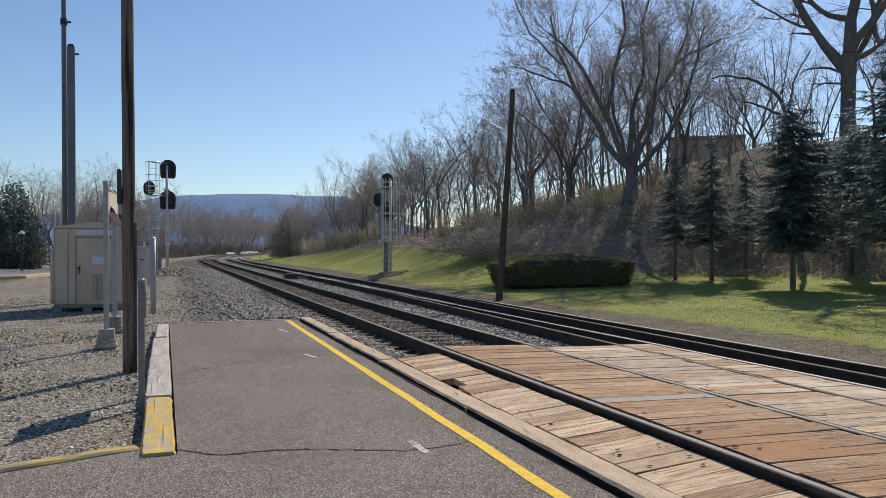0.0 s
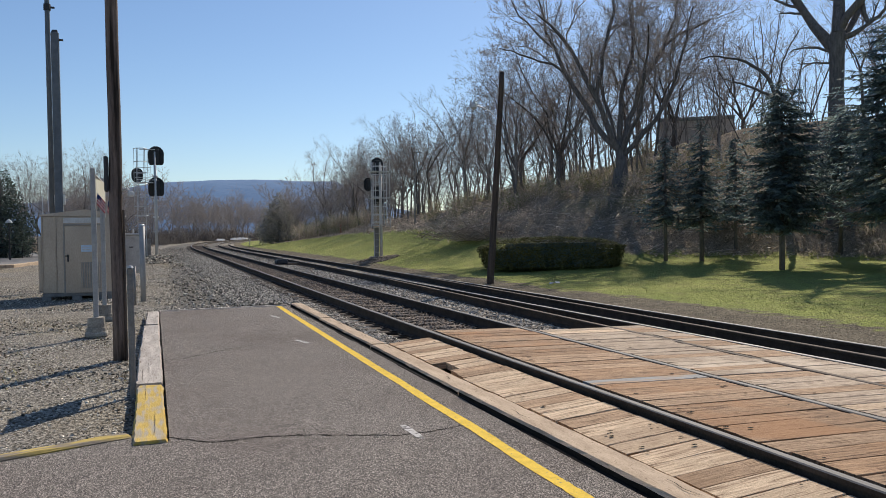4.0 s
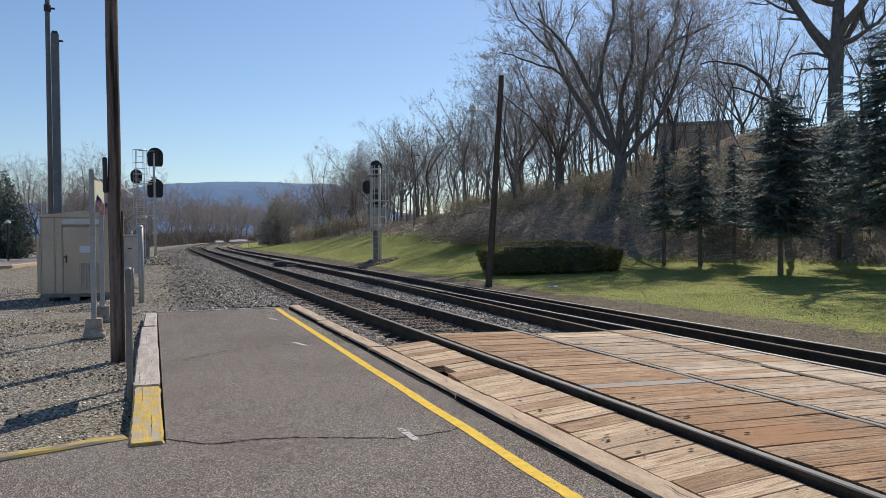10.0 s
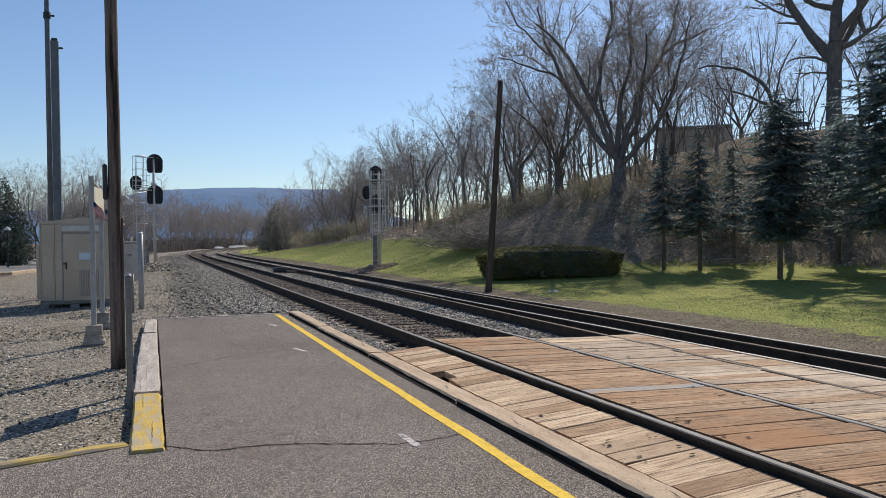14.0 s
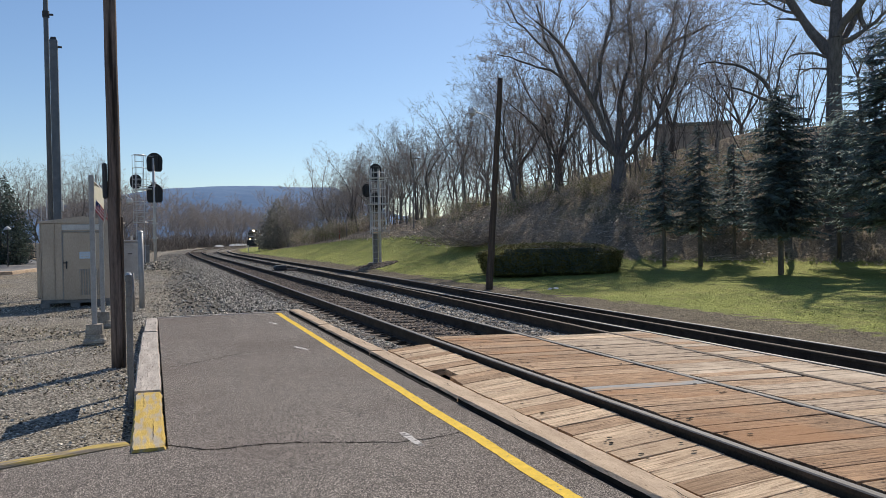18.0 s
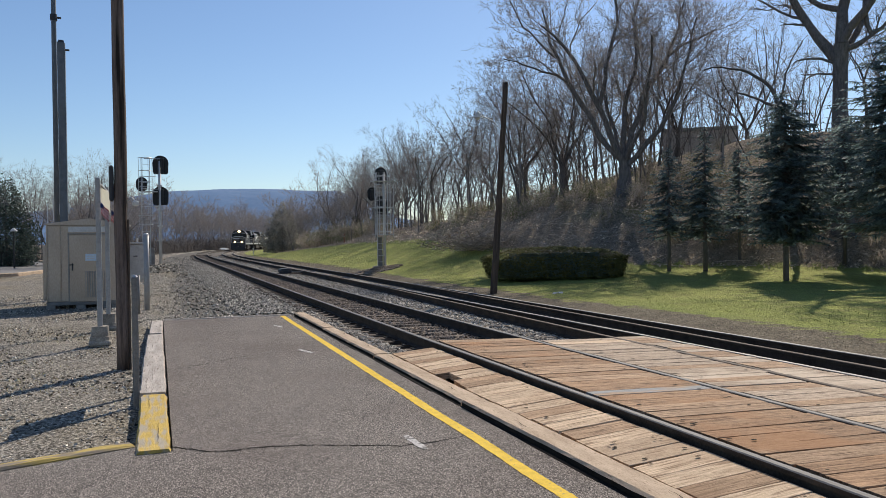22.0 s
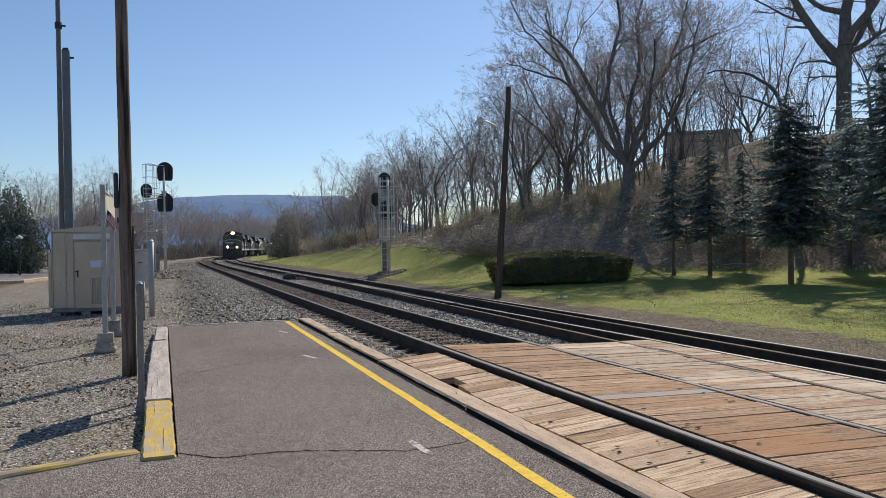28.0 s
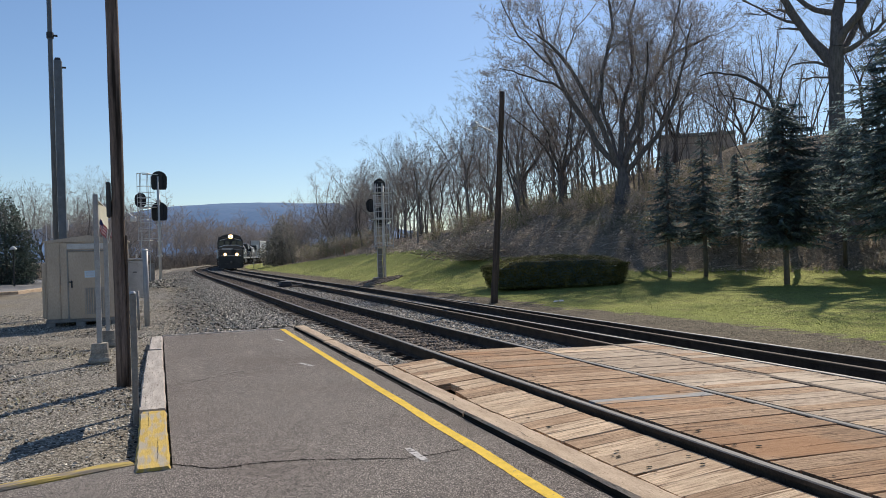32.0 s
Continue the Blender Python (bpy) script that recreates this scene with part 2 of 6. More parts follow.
RAIL_RUST = material("little-used rail head", (0.10, 0.075, 0.058), (0.19, 0.15, 0.12), 4, 0.8, 0.1, 50, metal=0.0, tint=0, stretch=(8, 0.4, 8))
BALLAST = material("ballast fill", (0.05, 0.045, 0.039), (0.22, 0.198, 0.17), 9, 0.95, 1.0, 26, tint=0, bump_dist=0.05, fine_mix=0.6)
STONE = island_tint(material("ballast stone", (0.235, 0.207, 0.168), (0.54, 0.485, 0.405), 9, 0.92, 0.4, 60, tint=0), 0.85)
STONE_RUST = island_tint(material("rust-stained ballast stone", (0.18, 0.14, 0.105), (0.40, 0.32, 0.25), 9, 0.92, 0.4, 60, tint=0), 0.45)
PEBBLE = island_tint(material("lot pebble", (0.25, 0.22, 0.175), (0.56, 0.51, 0.425), 9, 0.92, 0.3, 60, tint=0), 0.9)
DEBRIS = island_tint(material("dark clods", (0.13, 0.1, 0.07), (0.36, 0.285, 0.205), 9, 0.95, 0.3, 60, tint=0), 0.5)
CONCRETE = material("aged concrete", (0.2, 0.175, 0.145), (0.42, 0.38, 0.32), 5, 0.92, 0.6, 40)
POLE_WOOD = material("dark weathered pole wood", (0.075, 0.057, 0.048), (0.25, 0.19, 0.16), 3, 0.88, 1.0, 22, stretch=(9, 9, 0.5), tint=0.1,
                     spots=(0.03, 0.024, 0.02), spot_scale=1.4, spot_from=0.5, spot_to=0.65)
POLE_DARK = material("sooty pole wood", (0.05, 0.037, 0.03), (0.15, 0.11, 0.085), 3, 0.88, 1.0, 22, stretch=(9, 9, 0.5), tint=0.1)
GALV = material("galvanised steel", (0.46, 0.46, 0.46), (0.64, 0.64, 0.63), 7, 0.5, 0.15, 60, metal=0.25, tint=0.05)
DULL_STEEL = material("dull grey steel", (0.16, 0.15, 0.14), (0.3, 0.28, 0.26), 5, 0.65, 0.2, 60, metal=0.3, tint=0.1)
BLUE_STEEL = material("blue-grey painted steel", (0.10, 0.115, 0.13), (0.17, 0.19, 0.21), 5, 0.6, 0.1, 60, metal=0.2, tint=0.05)
ALU = material("dull aluminium sheet", (0.35, 0.285, 0.235), (0.48, 0.40, 0.335), 1.5, 0.4, 0.12, 40, metal=0.7, tint=0.04, stretch=(1, 1, 0.4),
               spots=(0.33, 0.27, 0.2), spot_scale=1.1, spot_from=0.58, spot_to=0.85)
ALU_DARK = material("shaded louvre metal", (0.24, 0.23, 0.21), (0.33, 0.31, 0.29), 6, 0.6, 0.1, 40, metal=0.3)
WHITE_PAINT = material("white painted metal", (0.5, 0.485, 0.46), (0.68, 0.67, 0.645), 5, 0.6, 0.15, 40, tint=0.03, spots=(0.45, 0.42, 0.38),
                       spot_scale=4, spot_from=0.62, spot_to=0.8)
POST_GREY = material("pale grey post metal", (0.3, 0.295, 0.285), (0.42, 0.41, 0.4), 5, 0.5, 0.15, 40, tint=0.03)
CREAM = material("cream sign board", (0.42, 0.4, 0.3), (0.54, 0.51, 0.4), 4, 0.7, 0.1, 40)
BLACK_PAINT = material("matt black paint", (0.011, 0.012, 0.013), (0.024, 0.025, 0.027), 6, 0.6, 0.1, 40, tint=0.05)
DARK_GREY = material("dark grey box", (0.03, 0.031, 0.034), (0.06, 0.06, 0.065), 6, 0.7, 0.1, 40)
LABEL_BLUE = material("pale blue label", (0.5, 0.6, 0.7), (0.62, 0.72, 0.8), 12, 0.6, 0, tint=0)
FLAG_RED = material("flag red cloth", (0.35, 0.04, 0.05), (0.5, 0.07, 0.08), 14, 0.9, 0.2, tint=0)
FLAG_WHITE = material("flag white cloth", (0.62, 0.6, 0.58), (0.76, 0.75, 0.73), 14, 0.9, 0.2, tint=0)
FLAG_BLUE = material("flag blue cloth", (0.03, 0.045, 0.12), (0.05, 0.07, 0.19), 14, 0.9, 0.2, tint=0)
BARK = material("dark tree bark", (0.085, 0.077, 0.072), (0.225, 0.203, 0.188), 4, 0.92, 0.9, 24, stretch=(3, 3, 0.7), tint=0.25)
BARK_GREY = material("grey tree bark", (0.135, 0.122, 0.112), (0.31, 0.285, 0.262), 4, 0.92, 0.9, 24, stretch=(3, 3, 0.7), tint=0.3)
TWIG = leafy(material("bare twigs", (0.2, 0.18, 0.17), (0.41, 0.37, 0.35), 3, 0.8, 0, 20, tint=0.25), 0.25)
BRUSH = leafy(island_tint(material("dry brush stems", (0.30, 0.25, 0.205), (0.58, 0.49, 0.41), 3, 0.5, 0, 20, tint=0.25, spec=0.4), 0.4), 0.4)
THICKET = island_tint(material("grey-brown thicket stems", (0.15, 0.125, 0.105), (0.31, 0.265, 0.225), 3, 0.85, 0, 20, tint=0), 0.4)
BUD = leafy(island_tint(material("early leaves", (0.12, 0.135, 0.055), (0.25, 0.265, 0.12), 3, 0.8, 0, 20, tint=0.3), 0.4), 0.5)
NEEDLE = leafy(island_tint(material("spruce needles", (0.13, 0.175, 0.17), (0.25, 0.32, 0.305), 3, 0.6, 0, 20, tint=0.2, spec=0.4), 0.45), 0.55)
NEEDLE_BROWN = leafy(island_tint(material("cedar foliage", (0.18, 0.172, 0.148), (0.32, 0.305, 0.262), 3, 0.7, 0, 20, tint=0.2), 0.45), 0.55)
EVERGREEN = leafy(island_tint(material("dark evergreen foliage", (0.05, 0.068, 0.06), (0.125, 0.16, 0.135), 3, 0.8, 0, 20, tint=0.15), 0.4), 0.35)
HEDGE = leafy(island_tint(material("hedge leaves", (0.11, 0.11, 0.042), (0.29, 0.265, 0.105), 3, 0.85, 0, 20, tint=0.1), 0.4), 0.3)
GRASS_BLADE = leafy(island_tint(material("lawn blades", (0.15, 0.19, 0.05), (0.29, 0.33, 0.12), 2, 0.7, 0, 20, tint=0), 0.35), 0.5)
STRAW = leafy(island_tint(material("straw weeds", (0.26, 0.24, 0.1), (0.5, 0.44, 0.22), 2, 0.8, 0, 20, tint=0), 0.4), 0.4)
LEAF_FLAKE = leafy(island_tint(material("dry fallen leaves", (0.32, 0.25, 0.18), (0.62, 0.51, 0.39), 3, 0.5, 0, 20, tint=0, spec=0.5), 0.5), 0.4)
ROAD = material("pale road asphalt", (0.17, 0.165, 0.16), (0.27, 0.26, 0.25), 1.5, 0.92, 0.5, 60, tint=0)
WALL_TAN = material("tan block wall", (0.46, 0.43, 0.39), (0.58, 0.545, 0.50), 2, 0.9, 0.3, 40)
ROOF_EDGE = material("dull green roof edge", (0.18, 0.21, 0.19), (0.26, 0.29, 0.26), 3, 0.7, 0.2, 40)
# Blue of the ridge is distance haze put into its base colour.
RIDGE = material("haze-blue wooded ridge", (0.10, 0.185, 0.325), (0.15, 0.24, 0.39), 0.012, 1.0, 0, 0.05, tint=0, world_space=True)
LOCO_BLACK = material("locomotive black paint", (0.015, 0.015, 0.016), (0.04, 0.038, 0.037), 1.2, 0.45, 0.05, 20, tint=0, spots=(0.11, 0.098, 0.085),
                      spot_scale=1.0, spot_from=0.55, spot_to=0.85)
LOCO_GREY = material("dusty running gear", (0.07, 0.062, 0.055), (0.2, 0.178, 0.155), 3, 0.8, 0.3, 30, tint=0)
LOCO_WHITE = material("locomotive white trim", (0.55, 0.55, 0.54), (0.72, 0.72, 0.7), 3, 0.5, 0.05, 30, tint=0)
CONTAINER = material("white container sheet", (0.56, 0.56, 0.54), (0.72, 0.72, 0.70), 0.8, 0.55, 0.1, 20, tint=0.08, spots=(0.42, 0.38, 0.33),
                     spot_scale=1.2, spot_from=0.6, spot_to=0.8)
RED_PAINT = material("red marker plastic", (0.4, 0.05, 0.03), (0.55, 0.08, 0.05), 4, 0.6, 0)
GLASS = bpy.data.materials.new("dark window glass")
GLASS.use_nodes = True
GLASS.node_tree.nodes["Principled BSDF"].inputs["Base Color"].default_value = (0.02, 0.025, 0.03, 1)
GLASS.node_tree.nodes["Principled BSDF"].inputs["Roughness"].default_value = 0.06
# Amber emission that stands for the halo of glare round the lit lamps.
LAMP_HALO = glow("headlight halo glow", (1.0, 0.5, 0.14), 1.8)
HEADLIGHT = glow("lit headlight lens", (1.0, 0.74, 0.38), 14.0)
LOCO_DUST = material("dusty brown-black paint", (0.05, 0.045, 0.04), (0.15, 0.13, 0.112), 1.2, 0.5, 0.05, 20, tint=0)


# ---- mesh tools ----
class Shape:
    """Collects corners and faces of one mesh."""

    def __init__(self):
        self.v, self.f, self.m = [], [], []

    def add(self, vs, fs, mi=0):
        k = len(self.v)
        self.v.extend(tuple(p) for p in vs)
        for face in fs:
            self.f.append(tuple(i + k for i in face))
            self.m.append(mi)
        return self

    def box(self, centre, size, bevel=0.0, m=None, mi=0):
        """A box; with bevel its edges and corners are cut."""
        hx, hy, hz = (a / 2 for a in size)
        vs, fs = [], []
        if bevel <= 0:
            vs = [(x, y, z) for x in (-hx, hx) for y in (-hy, hy) for z in (-hz, hz)]
            fs = [(0, 1, 3, 2), (4, 6, 7, 5), (0, 4, 5, 1), (2, 3, 7, 6), (0, 2, 6, 4), (1, 5, 7, 3)]
        else:
            b = min(bevel, hx * 0.9, hy * 0.9, hz * 0.9)
            key = {}
            for sx in (-1, 1):
                for sy in (-1, 1):
                    for sz in (-1, 1):
                        for a in range(3):
                            p = [sx * (hx - b), sy * (hy - b), sz * (hz - b)]
                            p[a] = (sx * hx, sy * hy, sz * hz)[a]
                            key[sx, sy, sz, a] = len(vs)
                            vs.append(tuple(p))
            for a in range(3):
                u, w = [(1, 2), (0, 2), (0, 1)][a]
                for s in (-1, 1):
                    ring = []
                    for su, sw in ((-1, -1), (1, -1), (1, 1), (-1, 1)):
                        q = [0, 0, 0]
                        q[a], q[u], q[w] = s, su, sw
                        ring.append(key[(*q, a)])
                    fs.append(tuple(ring))
                for su in (-1, 1):
                    for sw in (-1, 1):
                        q1, q2 = [0, 0, 0], [0, 0, 0]
                        q1[a], q2[a] = -1, 1
                        q1[u] = q2[u] = su
                        q1[w] = q2[w] = sw
                        fs.append((key[(*q1, u)], key[(*q2, u)], key[(*q2, w)], key[(*q1, w)]))
            for sx in (-1, 1):
                for sy in (-1, 1):
                    for sz in (-1, 1):
                        fs.append(tuple(key[sx, sy, sz, a] for a in range(3)))
        c = Vector(centre)
        vs = [(m @ Vector(p) if m else Vector(p)) + c for p in vs]
        return self.add(vs, fs, mi)

    def blade(self, pts, radii, side, mi=0):
        """A thin twig as a narrow strip that ends in a point."""
        vs, fs = [], []
        for p, r in zip(pts[:-1], radii):
            vs += [p - side * r, p + side * r]
        vs.append(pts[-1])
        n = len(pts) - 1
        for i in range(n - 1):
            fs.append((2 * i, 2 * i + 1, 2 * i + 3, 2 * i + 2))
        fs.append((2 * n - 2, 2 * n - 1, 2 * n))
        return self.add(vs, fs, mi)

    def tube(self, pts, radii, n=8, cap=True, mi=0):
        """A round tube along points, with a radius at each."""
        pts = [Vector(p) for p in pts]
        vs, fs = [], []
        side = None
        for i, p in enumerate(pts):
            d = (pts[min(i + 1, len(pts) - 1)] - pts[max(i - 1, 0)])
            d = d.normalized() if d.length > 1e-9 else Vector((0, 0, 1))
            if side is None or abs(side.dot(d)) > 0.95:
                side = d.orthogonal().normalized()
            side = (side - d * side.dot(d)).normalized()
            up = d.cross(side)
            r = radii[i] if hasattr(radii, "__len__") else radii
            for k in range(n):
                a = 2 * math.pi * k / n
                vs.append(p + (side * math.cos(a) + up * math.sin(a)) * r)
        for i in range(len(pts) - 1):
            for k in range(n):
                k2 = (k + 1) % n
                fs.append((i * n + k, i * n + k2, (i + 1) * n + k2, (i + 1) * n + k))
        if cap:
            fs.append(tuple(range(n - 1, -1, -1)))
            fs.append(tuple((len(pts) - 1) * n + k for k in range(n)))
        return self.add(vs, fs, mi)

    def prism(self, outline, axis, lo, hi, mi=0):
        """An outline (two numbers a corner, in the other two axes in order) drawn out along axis 0, 1 or 2."""
        def at(p, w):
            q = [p[0], p[1]]
            q.insert(axis, w)
            return tuple(q)
        n = len(outline)
        vs = [at(p, lo) for p in outline] + [at(p, hi) for p in outline]
        fs = [tuple(range(n - 1, -1, -1)), tuple(range(n, 2 * n))]
        fs += [(i, (i + 1) % n, n + (i + 1) % n, n + i) for i in range(n)]
        return self.add(vs, fs, mi)

    def mesh(self, name, mats, smooth=False):
        me = bpy.data.meshes.new(name)
        me.from_pydata(self.v, [], self.f)
        for m in (mats if isinstance(mats, (list, tuple)) else [mats]):
            me.materials.append(m)
        if any(self.m):
            me.polygons.foreach_set("material_index", self.m)
        if smooth:
            me.polygons.foreach_set("use_smooth", [True] * len(self.f))
        bm = bmesh.new()
        bm.from_mesh(me)
        bmesh.ops.recalc_face_normals(bm, faces=bm.faces)
        bm.to_mesh(me)
        bm.free()
        return me


def part(name, shape, mats, parent=None, label="", smooth=False, at=None):
    me = shape.mesh(name, mats, smooth) if isinstance(shape, Shape) else shape
    ob = new(name, me)
    if parent is not None:
        ob.parent = parent
    if at is not None:
        ob.matrix_basis = at
    if label:
        ob["label"] = label
    return ob


def thing(name, label, category, m=None, group="", kind=""):
    ob = new(name)
    ob.empty_display_size = 0.2
    if m is not None:
        ob.matrix_basis = m
    return tagged(ob, label, category, group, kind)


def smooth01(a):
    a = min(1.0, max(0.0, a))
    return a * a * (3 - 2 * a)


def lerp_table(x, table):
    """Value at x by straight lines through (x, value) pairs."""
    if x <= table[0][0]:
        return table[0][1]
    for (a, va), (b, vb) in zip(table, table[1:]):
        if x <= b:
            return va + (vb - va) * (x - a) / (b - a)
    return table[-1][1]


# ---- the line of the tracks ----
RAIL_X, CANT, SPACING, GAUGE = 3.793, 0.0238, 3.56, 1.507
BEND_FROM, BEND_RADIUS, BEND_EASE = 62.0, 590.0, 30.0
_step = 0.5
_s = np.arange(0, 900, _step)
_turn = np.cumsum(np.clip((_s - BEND_FROM) / BEND_EASE, 0, 1) / BEND_RADIUS) * _step
_lx, _ly = np.cumsum(np.sin(_turn)) * _step, np.cumsum(np.cos(_turn)) * _step


def grade(s):
    """Fall of the line with the way along it."""
    return -0.0005 * s - 0.0027 * 12 * math.log1p(math.exp(max(-30, min(30, (s - 81) / 12)))) if s < 440 else -0.0005 * s - 0.0027 * (s - 81)


def on_line(s, off, dz=0.0):
    """A place off metres to the right of the first rail, level with the rail heads, and the heading there."""
    if s < 0:
        x, y, h = 0.0, s, 0.0
    else:
        x, y, h = (float(np.interp(s, _s, a)) for a in (_lx, _ly, _turn))
    return Vector((RAIL_X + x + off * math.cos(h), y - off * math.sin(h), 0.176 - CANT * off + grade(s) + dz)), h


def splay(s):
    """How far the crossover's rails lie to the left of the far track's."""
    return 0.033 * 3 * math.log1p(math.exp(max(-20, min(20, (30 - s) / 3))))


# ---- the lie of the land ----
TOE_X = ((-60, 60), (-5, 42), (8, 38), (18, 32), (24, 27.2), (26.2, 24.9), (30.3, 20.0), (38.8, 16.6), (50, 16.2), (66, 16.2), (104, 14.6), (150, 20.0), (200, 27), (250, 37),
         (300, 52), (400, 85), (600, 190))
TOE_Z = ((-10, 0.0), (24, 0.2), (30, 0.4), (39, 1.2), (50, 1.6), (66, 1.45), (104, 0.1), (150, -0.2), (400, -1.5))
HILL = ((-60, 7.5), (20, 7.5), (30, 7.0), (45, 5.5), (60, 3.8), (85, 2.6), (110, 2.0), (150, 3.5), (200, 5), (400, 7))


def land(x, y):
    """Height of the bare ground."""
    fall = grade(max(y, 0.0))
    bend = float(np.interp(max(y, 0), _ly, _lx))
    toe, toe_z, hill = lerp_table(y, TOE_X), lerp_table(y, TOE_Z), lerp_table(y, HILL)
    edge = 10.0 + bend
    if x <= edge:
        z = -0.12 + fall
        if x < edge - 9:
            # mound under the signal mast beside the lot, and the rise of the road side
            z += 0.55 * math.exp(-((x - 0.6) ** 2 / 9 + (y - 47) ** 2 / 30))
            z += 0.5 * smooth01((-6 - x) / 14) * smooth01((y - 30) / 25)
    elif x < toe:
        a = (x - edge) / max(0.5, toe - edge)
        z = -0.12 + fall * (1 - a) + (toe_z + 0.12) * a ** 1.15
    else:
        d = x - toe
        if y < 33:
            d *= 0.8
        z = toe_z + hill * (lambda a: a + 0.06 * math.sin(a * 2 * math.pi))(min(1.0, d / 17.0)) + min(d, 200) * 0.01
    far = math.hypot(x, y)
    if far > 600:
        z = z * max(0.0, 1 - (far - 600) / 600) - 2.0 * smooth01((far - 600) / 600)
    return z


# ---- ground ----
def ground_material():
    """Lawn, gravel, dirt and leaf litter on one sheet, blended by where they lie."""
    m = bpy.data.materials.new("ground cover")
    m.use_nodes = True
    nt = m.node_tree
    link = nt.links.new
    bsdf = nt.nodes["Principled BSDF"]
    bsdf.inputs["Roughness"].default_value = 0.95
    geo = nt.nodes.new("ShaderNodeNewGeometry")

    def noise_at(scale, detail=5):
        n = nt.nodes.new("ShaderNodeTexNoise")
        n.inputs["Scale"].default_value, n.inputs["Detail"].default_value = scale, detail
        link(geo.outputs["Position"], n.inputs["Vector"])
        return n.outputs["Fac"]

    def ramp(fac, *stops):
        r = nt.nodes.new("ShaderNodeValToRGB")
        e = r.color_ramp.elements
        while len(e) < len(stops):
            e.new(0.5)
        for i, (p, c) in enumerate(stops):
            e[i].position, e[i].color = p, (*c, 1)
        link(fac, r.inputs["Fac"])
        return r.outputs["Color"]

    def mix(fac, a, b):
        x = nt.nodes.new("ShaderNodeMix")
        x.data_type = "RGBA"
        if isinstance(fac, float):
            x.inputs["Factor"].default_value = fac
        else:
            link(fac, x.inputs["Factor"])
        link(a, x.inputs["A"])
        link(b, x.inputs["B"])
        return x.outputs["Result"]

    def mask(name, noise_out, wide=0.5):
        a = nt.nodes.new("ShaderNodeAttribute")
        a.attribute_name = name
        add = nt.nodes.new("ShaderNodeMath")
        add.operation = "MULTIPLY_ADD"
        add.inputs[1].default_value, add.inputs[2].default_value = wide * 2, -wide
        link(noise_out, add.inputs[0])
        tot = nt.nodes.new("ShaderNodeMath")
        link(a.outputs["Fac"], tot.inputs[0])
        link(add.outputs[0], tot.inputs[1])
        lim = nt.nodes.new("ShaderNodeMapRange")
        lim.inputs["From Min"].default_value, lim.inputs["From Max"].default_value = 0.35, 0.65
        link(tot.outputs[0], lim.inputs["Value"])
        return lim.outputs["Result"]

    wide, mid, fine = noise_at(0.22), noise_at(2.2), noise_at(28, 6)
    lawn = mix(0.45, ramp(wide, (0.3, (0.19, 0.235, 0.05)), (0.7, (0.40, 0.41, 0.11))),
               ramp(fine, (0.3, (0.095, 0.125, 0.03)), (0.72, (0.39, 0.395, 0.14))))
    lawn = mix(ramp(mid, (0.46, (0, 0, 0)), (0.74, (0.65, 0.65, 0.65))), lawn, ramp(fine, (0.3, (0.16, 0.14, 0.06)), (0.7, (0.28, 0.24, 0.12))))
    gravel = mix(0.55, ramp(mid, (0.3, (0.135, 0.118, 0.094)), (0.7, (0.29, 0.262, 0.22))), ramp(fine, (0.36, (0.05, 0.042, 0.034)), (0.64, (0.52, 0.475, 0.41))))
    gravel = mix(ramp(wide, (0.48, (0, 0, 0)), (0.68, (0.55, 0.55, 0.55))), gravel, ramp(mid, (0.3, (0.17, 0.135, 0.085)), (0.7, (0.34, 0.285, 0.19))))
    dirt = mix(0.5, ramp(mid, (0.3, (0.095, 0.078, 0.05)), (0.7, (0.205, 0.17, 0.115))), ramp(fine, (0.3, (0.06, 0.05, 0.037)), (0.7, (0.28, 0.245, 0.195))))
    litter = mix(0.5, ramp(mid, (0.3, (0.16, 0.125, 0.093)), (0.7, (0.38, 0.305, 0.23))), ramp(fine, (0.3, (0.1, 0.078, 0.057)), (0.7, (0.5, 0.41, 0.31))))
    litter = mix(ramp(wide, (0.52, (0, 0, 0)), (0.75, (0.5, 0.5, 0.5))), litter, ramp(mid, (0.3, (0.09, 0.1, 0.035)), (0.7, (0.19, 0.2, 0.075))))
    edge = noise_at(1.3)
    col = mix(mask("lies_dirt", noise_at(2.6), 0.75), lawn, dirt)
    col = mix(mask("lies_gravel", edge, 0.35), col, gravel)
    col = mix(mask("lies_litter", edge, 0.6), col, litter)
    cell = nt.nodes.new("ShaderNodeTexVoronoi")
    cell.inputs["Scale"].default_value = 52
    drawn = nt.nodes.new("ShaderNodeVectorMath")
    drawn.operation = "MULTIPLY"
    drawn.inputs[1].default_value = (1, 0.5, 1)
    link(geo.outputs["Position"], drawn.inputs[0])
    link(drawn.outputs[0], cell.inputs["Vector"])
    sep = nt.nodes.new("ShaderNodeSeparateColor")
    link(cell.outputs["Color"], sep.inputs["Color"])
    grain = nt.nodes.new("ShaderNodeMapRange")
    grain.inputs["To Min"].default_value, grain.inputs["To Max"].default_value = 0.45, 1.6
    link(sep.outputs["Red"], grain.inputs["Value"])
    hsv = nt.nodes.new("ShaderNodeHueSaturation")
    link(grain.outputs["Result"], hsv.inputs["Value"])
    link(col, hsv.inputs["Color"])
    link(hsv.outputs["Color"], bsdf.inputs["Base Color"])
    b = nt.nodes.new("ShaderNodeBump")
    b.inputs["Strength"].default_value, b.inputs["Distance"].default_value = 0.9, 0.05
    link(fine, b.inputs["Height"])
    link(b.outputs["Normal"], bsdf.inputs["Normal"])
    bsdf.inputs["Specular IOR Level"].default_value = 0.08
    chips = nt.nodes.new("ShaderNodeBump")
